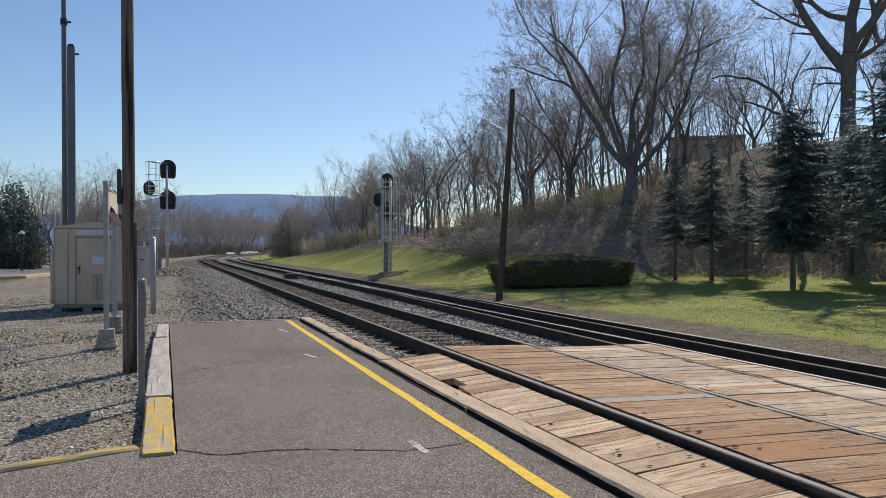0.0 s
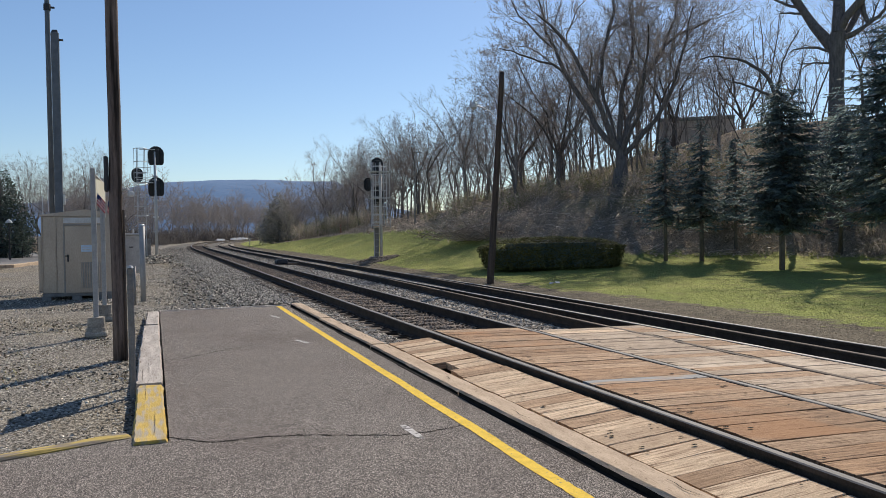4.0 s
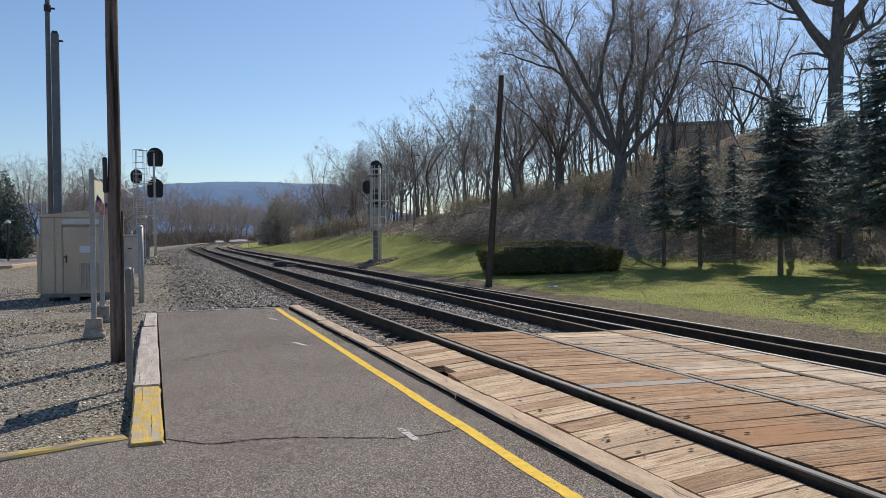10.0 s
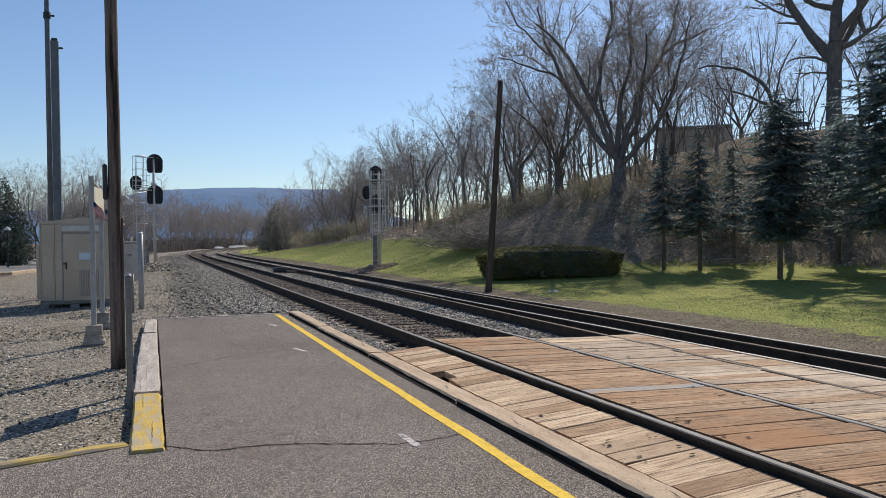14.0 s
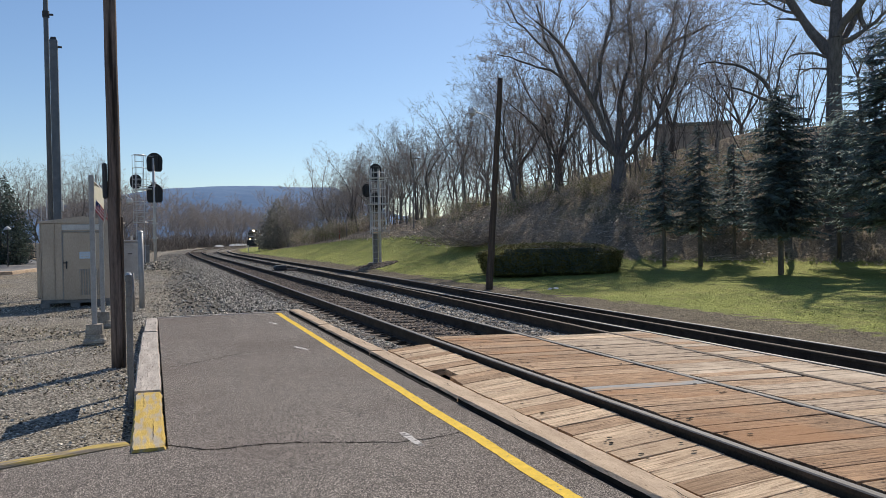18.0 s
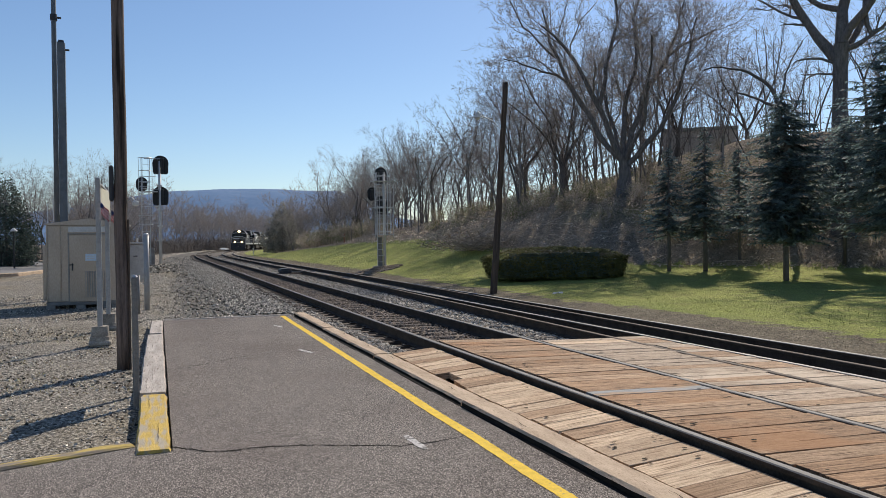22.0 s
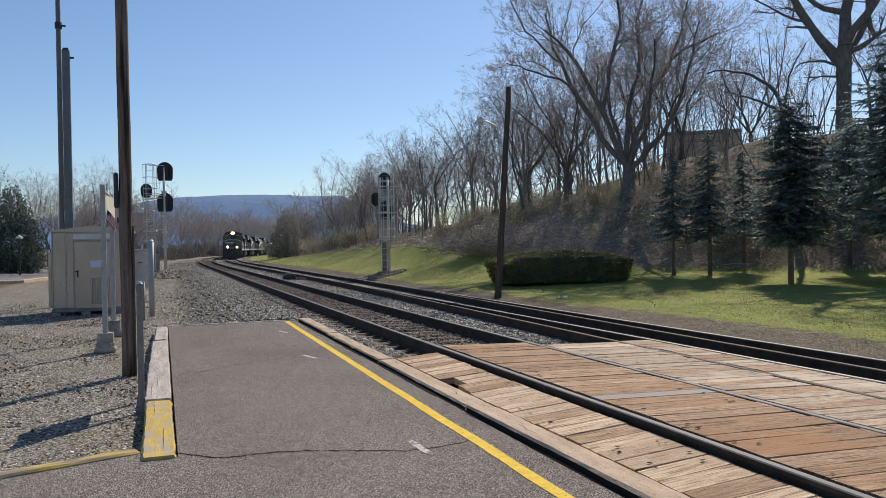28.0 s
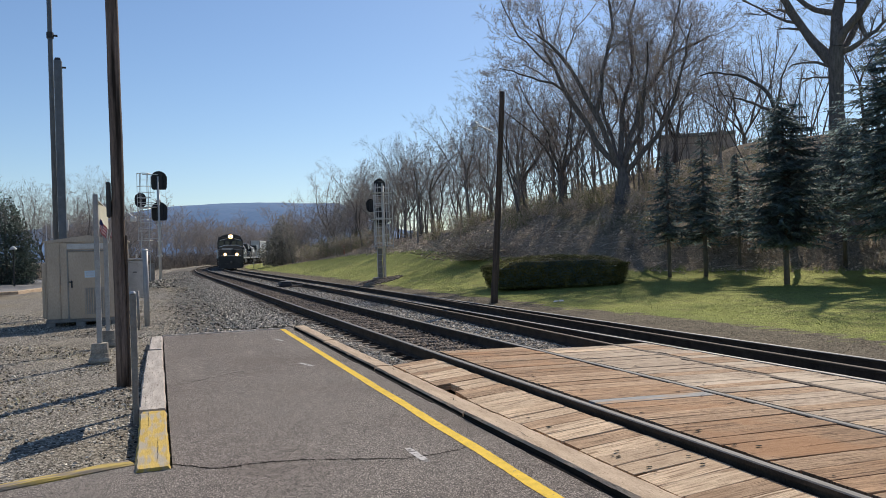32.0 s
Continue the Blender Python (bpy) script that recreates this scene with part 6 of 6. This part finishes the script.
def shrub_shape(seed, height, width):
    r, sh = random.Random(seed), Shape()
    for _ in range(60):
        a, l = r.uniform(0, 6.28), r.uniform(0.3, 1.0)
        p = Vector((r.gauss(0, width * 0.2), r.gauss(0, width * 0.2), 0))
        tip = Vector((math.cos(a) * width / 2 * l, math.sin(a) * width / 2 * l, height * r.uniform(0.4, 1.05)))
        mid = p.lerp(tip, 0.5) + Vector((0, 0, height * 0.2))
        sh.blade([p, mid, tip], [0.035, 0.025], Vector((math.cos(a), -math.sin(a), 0)))
        for _k in range(4):
            q = mid.lerp(tip, r.random())
            sh.blade([q, q + Vector((r.gauss(0, 0.5), r.gauss(0, 0.5), r.gauss(0.3, 0.4)))], [0.02], Vector((0, 1, 0)))
    return sh


thicket = Shape()
kinds = [(shrub_shape(400 + k, 3.2, 4.5),) for k in range(3)]
for k in range(420):
    if k % 2:
        x, y = along(r6.uniform(-6, 10), r6.uniform(150, 400))
    else:
        p, h = on_line(r6.uniform(78, 260), -5.5 - abs(r6.gauss(0, 9)))
        x, y = p.x, p.y
    bend = float(np.interp(y, _ly, _lx))
    if RAIL_X + bend - 5 < x < RAIL_X + bend + 12:
        continue
    join_far(thicket, kinds[k % 3], x, y, r6.uniform(0, 6.28), r6.uniform(0.14, 0.5) if k % 2 == 0 else r6.uniform(0.8, 1.3))
tagged(part("far_thicket", thicket, THICKET), "dry grey-brown thicket beside and beyond the curve", "thicket", kind="stuff")

# heap of cut branches at the edge of the lawn
heap = Shape()
for k in range(420):
    a, l = r6.uniform(0, 6.28), r6.uniform(0.4, 1.6)
    p = Vector((hx + r6.gauss(0, 1.0), hy + r6.gauss(0, 0.8), land(hx, hy) + abs(r6.gauss(0.15, 0.25))))
    d = Vector((math.cos(a) * l, math.sin(a) * l, r6.uniform(-0.1, 0.6) * l))
    heap.tube([p, p + d * 0.5 + Vector((0, 0, 0.06)), p + d], [0.02, 0.014, 0.006], 3, cap=False)
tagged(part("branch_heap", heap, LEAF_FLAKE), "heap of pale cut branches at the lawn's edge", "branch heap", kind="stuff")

# fallen sticks, leaves and grass
sh = Shape()
for k in range(1500):
    heading = r6.uniform(13, 58)
    dist = r6.uniform(30, 52) if heading > 20 else r6.uniform(45, 80)
    x, y = along(heading, dist)
    toe = lerp_table(y, TOE_X)
    if not toe - 0.3 < x < toe + 9:
        continue
    a, l = r6.uniform(0, 6.28), r6.uniform(0.3, 1.8)
    p = Vector((x, y, land(x, y) + r6.uniform(0.05, 0.25)))
    d = Vector((math.cos(a) * l, math.sin(a) * l, r6.uniform(-0.2, 0.45) * l))
    sh.tube([p, p + d * 0.5 + Vector((0, 0, 0.05)), p + d], [0.013, 0.01, 0.005], 3, cap=False)
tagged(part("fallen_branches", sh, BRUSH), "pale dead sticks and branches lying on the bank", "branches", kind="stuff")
sh = Shape()
for k in range(30000):
    heading = r6.uniform(12, 58)
    dist = r6.uniform(28, 55) if heading > 20 else r6.uniform(45, 90)
    x, y = along(heading, dist)
    toe = lerp_table(y, TOE_X)
    if not toe - 0.6 < x < toe + 12:
        continue
    p = Vector((x, y, land(x, y) + r6.uniform(0.0, 0.2)))
    d = Vector((r6.gauss(0, 1), r6.gauss(0, 1), r6.gauss(0, 0.6))).normalized() * r6.uniform(0.08, 0.15)
    e = d.orthogonal().normalized() * 0.06
    sh.add([p - e, p + e, p + d], [(0, 1, 2)])
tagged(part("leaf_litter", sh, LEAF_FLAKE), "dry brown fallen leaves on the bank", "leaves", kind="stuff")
sh = Shape()
for k in range(10000):
    x, y = r6.uniform(10.9, 27), r6.uniform(8, 40)
    if x > lerp_table(y, TOE_X) + 0.3 or noise.noise(Vector((x * 0.7, y * 0.7, 2))) < -0.25 or x < (12.0 if y < 14 else 11.3) + 0.9 * noise.noise(Vector((x, y, 5))):
        continue
    z = land(x, y)
    l, a = r6.uniform(0.015, 0.035), r6.uniform(0, 6.28)
    sh.add([(x - 0.012 * math.sin(a), y + 0.012 * math.cos(a), z), (x + 0.012 * math.sin(a), y - 0.012 * math.cos(a), z), (x + l * 0.6 * math.cos(a), y + l * 0.6 * math.sin(a), z + l)], [(0, 1, 2)])
tagged(part("grass", sh, GRASS_BLADE), "short bright green spring lawn grass", "grass", kind="stuff")

sh = Shape()
for k in range(2600):
    x, y = r6.uniform(-4.5, -0.3), r6.uniform(9.5, 19)
    if noise.noise(Vector((x * 0.9, y * 0.7, 11))) < 0.02:
        continue
    z, l, a = land(x, y), r6.uniform(0.02, 0.06), r6.uniform(0, 6.28)
    sh.add([(x - 0.006 * math.sin(a), y + 0.006 * math.cos(a), z), (x + 0.006 * math.sin(a), y - 0.006 * math.cos(a), z), (x + l * math.cos(a), y + l * math.sin(a), z + l * r6.uniform(0.25, 0.9))], [(0, 1, 2)])
tagged(part("lot_weeds", sh, STRAW), "sparse straw-coloured weeds on the gravel lot", "weeds", kind="stuff")

for dx, dy, a in ((0, 0, 20), (0.24, 0.1, 75)):
    x, y = 11.8 + dx, 22.2 + dy
    scrap = part("paper_scrap", Shape().prism(((-0.09, 0), (0.0, 0.05), (0.1, 0.01), (0.03, 0.02)), 1, -0.06, 0.07), WHITE_PAINT, at=pose(x, y, land(x, y) + 0.01, 0, 0, a))
    tagged(scrap, "crumpled scrap of white paper on the lawn", "litter", group="paper scraps")

# ---- building behind the wood ----
bx, by = along(37.9, 72)
bz = land(bx, by)
house = thing("flat_roofed_building", "long low tan building behind the wood", "building", pose(bx, by, bz + 0.9, 0, 0, -37))
part("wall", Shape().box((0, 0, 1.0), (5.8, 6, 5.0), 0.03), WALL_TAN, house)
part("roof", Shape().box((0, 0, 3.65), (6.1, 6.4, 0.3), 0.05), ROOF_EDGE, house)
part("wing", Shape().box((4.1, 0.6, 0.2), (2.6, 4.6, 3.4), 0.03), WALL_TAN, house, "lower tan side wing")

# ---- far left: road, kerb, railing, lamps ----
sh = Shape()
road_pts = [(-30, 44.5), (-18, 45.0), (-10, 46.5), (-7.4, 49.5), (-6.6, 55), (-7.5, 70), (-12, 90), (-22, 120)]


def offset_strip(pts, w, lift, name_z):
    vs = []
    for i, (x, y) in enumerate(pts):
        a, b = pts[max(0, i - 1)], pts[min(len(pts) - 1, i + 1)]
        d = Vector((b[0] - a[0], b[1] - a[1])).normalized()
        for sg in w:
            px, py = x - d.y * sg, y + d.x * sg
            vs.append((px, py, name_z(px, py) + lift))
    return vs


dense = []
for (xa, ya), (xb, yb) in zip(road_pts, road_pts[1:]):
    dense += [(xa + (xb - xa) * t / 8, ya + (yb - ya) * t / 8) for t in range(8)]
vs = offset_strip(dense, (0.0, 2.5, 5.0), 0.06, land)
n = len(dense)
road = Shape().add(vs, [(3 * i + k, 3 * i + k + 1, 3 * i + k + 4, 3 * i + k + 3) for i in range(n - 1) for k in range(2)])
tagged(part("road", road, ROAD, smooth=True), "pale asphalt road curving past the lot", "road", kind="structure")
pts = [Vector((x, y, land(x, y) + 0.05)) for x, y in dense]
kerb = Shape()
for p0, p1 in zip(pts, pts[1:]):
    d = (p1 - p0)
    kerb.box((p0 + p1) / 2, (0.22, d.length * 1.04, 0.3), 0.03, Euler((0, 0, math.atan2(-d.x, d.y))).to_matrix())
tagged(part("road_kerb", kerb, EDGE_TIMBER), "worn tan kerb along the road edge", "kerb", kind="structure")
rail_fence = thing("pipe_railing", "dark metal pipe railing beside the road", "railing", pose(0, 0, 0), kind="")
fx = [(-22 + 1.6 * k, 62 + 0.55 * k) for k in range(10)]
for k, (x, y) in enumerate(fx):
    z = land(x, y)
    part("post", Shape().tube([(x, y, z - 0.1), (x, y, z + 1.1)], 0.03, 6), BLACK_PAINT, rail_fence)
for dz in (0.6, 1.08):
    part("rail", Shape().tube([(x, y, land(x, y) + dz) for x, y in fx], 0.024, 6), BLACK_PAINT, rail_fence)
x, y = along(-8.6, 63)
lp = thing("park_lamp", "dark lamp post with a pale shade by the road", "lamp post", pose(x, y, land(x, y) - 0.1))
part("post", Shape().tube([(0, 0, 0), (0, 0, 2.75)], [0.06, 0.04], 8), BLACK_PAINT, lp)
part("shade", Shape().tube([(0, 0, 2.75), (0, 0, 2.85), (0, 0, 3.0)], [0.24, 0.2, 0.03], 12), WHITE_PAINT, lp)

# ---- far details on the line ----
for s, off, l, h in ((224, -5.0, 1.8, 0.6), (245, -5.0, 1.7, 0.75), (254, -5.0, 2.0, 0.8), (260, -5.0, 2.0, 0.7)):
    p, hd = on_line(s, off, -0.35)
    o = part("white_block", Shape().prism(((-1.5, 0), (1.5, 0), (1.45, 0.12), (0.2, h * 0.9), (-0.2, h * 0.9), (-1.45, 0.12)), 0, -l / 2, l / 2), LOCO_WHITE, at=Matrix.Translation(p) @ pose(0, 0, 0, 0, 0, -25))
    tagged(o, "white concrete barrier block beside the far curve", "barrier", group="white blocks")
p, hd = on_line(112, SPACING + GAUGE + 2.6, -0.4)
mp = thing("marker_post", "thin white marker post beside the far track", "marker post", Matrix.Translation(p))
part("post", Shape().box((0, 0, 0.6), (0.09, 0.09, 1.3), 0.01), WHITE_PAINT, mp)
part("plate", Shape().box((0, -0.05, 1.15), (0.22, 0.02, 0.25), 0.004), WHITE_PAINT, mp)
x, y = along(12.8, 76)
mk = thing("red_marker", "small red marker stake at the wood's edge", "marker", pose(x, y, land(x, y) - 0.05))
part("stake", Shape().tube([(0, 0, 0), (0, 0, 0.9)], [0.06, 0.045], 7), RED_PAINT, mk)
part("band", Shape().tube([(0, 0, 0.6), (0, 0, 0.7)], 0.065, 7), WHITE_PAINT, mk)
x, y = along(18.15, 56)
up = thing("telegraph_pole", "thin old wooden pole at the wood's edge", "utility pole", pose(x, y, land(x, y) - 0.2, 0, 1, 0))
part("shaft", lathe_pole(5.6, 0.06, 0.045, 31), BARK_GREY, up, smooth=True)
part("cross_arm", Shape().box((0.15, 0, 5.3), (0.6, 0.06, 0.07), 0.01), BARK_GREY, up)

# ---- ridge on the horizon ----
sh = Shape()
cols, depth_rows = 160, 7
for j in range(depth_rows):
    for i in range(cols + 1):
        a = -45 + 100 * i / cols
        d = 2900 + 170 * j
        crest = lerp_table(a, ((-45, 60), (-22, 80), (-12, 110), (-6, 160), (-1.8, 212), (0.5, 240), (4, 258), (7, 257), (10, 254), (12.5, 252), (14.5, 190), (17, 110), (22, 60), (40, 40), (55, 40)))
        f = math.sin(j / (depth_rows - 1) * math.pi / 2)
        x, y = along(a, d)
        z = -6 + crest * f + 9 * noise.noise(Vector((a * 0.22, j * 0.35, 0))) * f + 2.2 * noise.noise(Vector((a * 2.2, j, 3)))
        sh.v.append((x, y, z))
for j in range(depth_rows - 1):
    for i in range(cols):
        b = j * (cols + 1) + i
        sh.f.append((b, b + 1, b + cols + 2, b + cols + 1))
        sh.m.append(0)
tagged(part("backdrop_ridge", sh, RIDGE, smooth=True), "long wooded ridge on the horizon, coloured blue for haze", "ridge", kind="structure")


# ---- the train ----
def wheelset(parent, y, r, label=""):
    for x in (-0.75, 0.75):
        part("wheel", Shape().tube([(x - 0.065, y, r), (x - 0.06, y, r), (x + 0.065, y, r)], [r * 0.96, r, r], 18), LOCO_GREY, parent)
    part("axle", Shape().tube([(-0.72, y, r), (0.72, y, r)], 0.08, 8), LOCO_GREY, parent)


def bogie(parent, y, axles, gap, r):
    b = part("truck_frame", Shape().box((-1.0, y, r + 0.1), (0.16, gap * (axles - 1) + 1.1, 0.36), 0.05).box((1.0, y, r + 0.1), (0.16, gap * (axles - 1) + 1.1, 0.36), 0.05)
             .box((0, y, r + 0.2), (1.9, 0.5, 0.25), 0.04), LOCO_GREY, parent)
    for k in range(axles):
        wy = y + (k - (axles - 1) / 2) * gap
        wheelset(b, wy, r)
        for x in (-1.07, 1.07):
            part("axle_box", Shape().box((x, wy, r), (0.12, 0.34, 0.34), 0.04), LOCO_GREY, b)
            part("spring", Shape().tube([(x, wy + 0.3, r + 0.05), (x, wy + 0.3, r + 0.4)], 0.09, 8), LOCO_GREY, b)


def locomotive(label, lit=True):
    """A six-axle diesel, 22 m long; its nose points to -y, rail heads at z 0, its front coupler at the origin."""
    ob = thing("diesel_locomotive", label, "locomotive", group="train")
    part("underframe", Shape().box((0, 11.2, 1.42), (3.05, 21.2, 0.32), 0.03), LOCO_BLACK, ob)
    part("walkway_edge", Shape().box((-1.53, 11.2, 1.54), (0.03, 20.6, 0.17)).box((1.53, 11.2, 1.54), (0.03, 20.6, 0.17)), LOCO_WHITE, ob, "white sill stripe")
    part("pilot", Shape().prism(((-1.5, 0.2), (1.5, 0.2), (1.5, 1.55), (-1.5, 1.55)), 1, 0.55, 0.75).prism(((-1.35, 0.13), (1.35, 0.13), (1.2, 0.75), (-1.2, 0.75)), 1, 0.3, 0.56), LOCO_BLACK, ob, "black front plate with snowplough")
    part("coupler", Shape().box((0, 0.3, 0.88), (0.3, 0.7, 0.3), 0.06), LOCO_GREY, ob)
    for x in (-1.3, 1.3):
        for k in range(4):
            part("step", Shape().box((x, 0.85, 0.35 + 0.32 * k), (0.5, 0.28, 0.04), 0.008), LOCO_WHITE, ob, "white-edged step")
    # nose and cab
    part("nose", Shape().prism(((-1.38, 1.58), (1.38, 1.58), (1.38, 2.75), (1.0, 3.0), (-1.0, 3.0), (-1.38, 2.75)), 1, 1.05, 2.7), LOCO_DUST, ob)
    part("nose_stripe", Shape().box((-0.45, 1.04, 2.55), (1.3, 0.012, 0.16)).box((0, 1.04, 1.72), (2.4, 0.012, 0.08)), LOCO_WHITE, ob, "white nose stripe")
    part("nose_arch", Shape().box((-1.05, 1.03, 2.92), (0.85, 0.03, 0.1), 0, Euler((0, radians(-18), 0)).to_matrix()).box((1.05, 1.03, 2.92), (0.85, 0.03, 0.1), 0, Euler((0, radians(18), 0)).to_matrix()).box((0, 1.03, 3.04), (1.3, 0.03, 0.1)), LOCO_WHITE, ob, "white arched stripe above the nose")
    part("nose_door", Shape().box((0.35, 1.035, 2.15), (0.6, 0.02, 0.7), 0.008), LOCO_BLACK, ob)
    cabm = part("cab", Shape().prism(((-1.52, 1.58), (1.52, 1.58), (1.52, 3.62), (1.12, 4.25), (0.5, 4.42), (-0.5, 4.42), (-1.12, 4.25), (-1.52, 3.62)), 1, 2.5, 5.2), LOCO_BLACK, ob)
    part("roof_trim", Shape().box((-0.86, 2.49, 3.78), (0.9, 0.03, 0.07), 0, Euler((0, radians(-14), 0)).to_matrix()).box((0.86, 2.49, 3.78), (0.9, 0.03, 0.07), 0, Euler((0, radians(14), 0)).to_matrix()), LOCO_WHITE, cabm, "white trim above the windows")
    for x in (-1.13, -0.42, 0.42, 1.13):
        part("windscreen", Shape().box((x, 2.485, 3.3), (0.58, 0.03, 0.62), 0.01), GLASS, cabm)
    for x in (-1.525, 1.525):
        part("side_window", Shape().box((x, 3.9, 3.25), (0.03, 1.2, 0.6), 0.01), GLASS, cabm)
    part("light_housing", Shape().box((0, 2.44, 4.12), (0.75, 0.16, 0.3), 0.04), LOCO_BLACK, cabm)
    for x in (-0.55, 0.55):
        part("number_board", Shape().box((x * 1.55, 2.46, 4.02), (0.5, 0.06, 0.22), 0.01), LOCO_GREY, cabm)
    # lamps
    for x in (-0.17, 0.17):
        part("headlight", Shape().tube([(x, 2.36, 4.14), (x, 2.33, 4.14)], 0.12, 14), HEADLIGHT if lit else GLASS, cabm, "headlight")
    # Added glowing disc behind the lenses imitates their amber halo.
    if lit:
        part("halo_disc", Shape().tube([(0, 2.375, 4.14), (0, 2.365, 4.14)], 0.29, 18), LAMP_HALO, cabm, "amber glowing disc for the headlight's halo")
    for x in (-0.72, 0.72):
        dl = part("ditch_light_housing", Shape().box((x, 0.72, 1.86), (0.3, 0.2, 0.3), 0.03), LOCO_BLACK, ob)
        part("ditch_light", Shape().tube([(x, 0.61, 1.86), (x, 0.59, 1.86)], 0.12, 14), HEADLIGHT if lit else GLASS, dl, "ditch light")
        if lit:
            part("halo_disc", Shape().tube([(x, 0.63, 1.86), (x, 0.615, 1.86)], 0.2, 16), LAMP_HALO, dl, "amber glowing disc for the ditch light's halo")
    for x in (-1.53, 1.53):
        part("cab_mark", Shape().box((x, 3.9, 2.45), (0.012, 1.3, 0.45)), LOCO_WHITE, cabm, "white marking bar below the side window")
    # hood
    part("hood", Shape().prism(((-0.92, 1.58), (0.92, 1.58), (0.92, 3.72), (0.62, 4.05), (-0.62, 4.05), (-0.92, 3.72)), 1, 5.2, 20.6), LOCO_BLACK, ob)
    part("inverter_cabin", Shape().box((-1.1, 6.7, 2.55), (0.75, 2.4, 1.9), 0.05), LOCO_BLACK, ob)
    part("radiator", Shape().prism(((-1.5, 3.45), (1.5, 3.45), (1.3, 4.5), (-1.3, 4.5)), 1, 16.0, 20.4), LOCO_BLACK, ob, "flared radiator wing")
    part("exhaust_stack", Shape().box((0, 11.3, 4.2), (0.7, 1.1, 0.35), 0.04), LOCO_GREY, ob)
    part("blower_duct", Shape().box((0, 8.0, 4.15), (1.3, 2.0, 0.28), 0.06), LOCO_BLACK, ob)
    for k in range(9):
        for x in (-0.935, 0.935):
            part("hood_door", Shape().box((x, 9.0 + 0.78 * k, 2.6), (0.03, 0.7, 1.5), 0.01), LOCO_BLACK, ob)
    part("side_mark", Shape().box((0.955, 12.5, 3.1), (0.012, 5.6, 0.7)).box((-0.955, 12.5, 3.1), (0.012, 5.6, 0.7)), LOCO_WHITE, ob, "white lettering bar")
    # rails and tanks
    for x in (-1.48, 1.48):
        part("handrail", Shape().tube([(x, 5.4, 2.55), (x, 21.4, 2.55)], 0.022, 5), LOCO_WHITE, ob)
        for k in range(11):
            part("stanchion", Shape().tube([(x, 5.5 + 1.58 * k, 1.58), (x, 5.5 + 1.58 * k, 2.55)], 0.018, 5), LOCO_WHITE, ob)
        part("front_handrail", Shape().tube([(x, 0.75, 0.9), (x, 0.75, 2.5), (x * 0.75, 0.75, 2.55)], 0.02, 5), LOCO_WHITE, ob)
    part("front_chain_rail", Shape().tube([(-1.1, 0.72, 2.5), (-0.4, 0.72, 2.5)], 0.018, 5).tube([(0.4, 0.72, 2.5), (1.1, 0.72, 2.5)], 0.018, 5), LOCO_WHITE, ob)
    part("fuel_tank", Shape().box((0, 11.2, 0.78), (2.7, 6.2, 0.95), 0.2), LOCO_BLACK, ob)
    for y in (4.7, 17.7):
        bogie(ob, y, 3, 1.85, 0.52)
    return ob


def container_car(label):
    """A well car with two white containers on one another, 20 m long."""
    ob = thing("container_car", label, "freight car", group="train")
    part("well_frame", Shape().box((-1.3, 10, 0.8), (0.12, 14.5, 0.85), 0.02).box((1.3, 10, 0.8), (0.12, 14.5, 0.85), 0.02).box((0, 1.7, 1.1), (2.7, 2.6, 0.35), 0.03).box((0, 18.3, 1.1), (2.7, 2.6, 0.35), 0.03), LOCO_GREY, ob)
    for z0 in (0.55, 3.25):
        c = part("container", Shape().box((0, 10, z0 + 1.33), (2.44, 13.4, 2.66), 0.03), CONTAINER, ob, "white corrugated container")
        for k in range(34):
            for x in (-1.225, 1.225):
                part("corrugation", Shape().box((x, 3.6 + 0.388 * k, z0 + 1.33), (0.05, 0.17, 2.4), 0.015), CONTAINER, c)
        for x in (-1.2, 1.2):
            part("corner_post", Shape().box((x, 3.32, z0 + 1.33), (0.12, 0.12, 2.68), 0.01).box((x, 16.68, z0 + 1.33), (0.12, 0.12, 2.68), 0.01), LOCO_GREY, c)
    for y in (1.7, 18.3):
        bogie(ob, y, 2, 1.75, 0.42)
    return ob


loco_one = locomotive("black diesel locomotive with lit headlights leading the train")
trailing = [locomotive("black diesel locomotive coupled behind the leading one", False) for k in range(4)]
cars = [container_car("container car stacked with two white containers") for k in range(3)]


# ---- what moves ----
def rides(s):
    """Pose of a vehicle whose front coupler is s metres along the far track, running towards the camera."""
    a, _ = on_line(s + 3, SPACING + GAUGE / 2)
    b, _ = on_line(s + 17, SPACING + GAUGE / 2)
    front, _ = on_line(s, SPACING + GAUGE / 2)
    d = b - a
    turn = math.degrees(math.atan2(-d.x, d.y))
    rise = math.degrees(math.atan2(d.z, math.hypot(d.x, d.y)))
    return pose(*front, rise, math.degrees(math.atan(CANT)), turn)


# seconds, metres of the leading coupler along the line
RUN = ((0, 437), (6, 365), (12, 293), (17, 233), (19, 209), (21, 186), (23, 166), (25, 151.5), (28, 131), (30, 116.5), (31, 109), (32, 101))


def motions():
    sway = random.Random(5)
    for ob, place in ((flag_one, (-0.93, 14.9, 2.08)), (flag_two, (-0.9, 17.45, 2.0))):
        walk(ob, [(1.6 * k, pose(*place, sway.uniform(-9, 9), sway.uniform(-5, 9), sway.uniform(-22, 28))) for k in range(21)])
    gap = 0.0
    for ob, length in ((loco_one, 22.4), *((c, 22.4) for c in trailing), *((c, 20.4) for c in cars)):
        walk(ob, [(t, rides(s + gap)) for t, s in RUN])
        gap += length


motions()
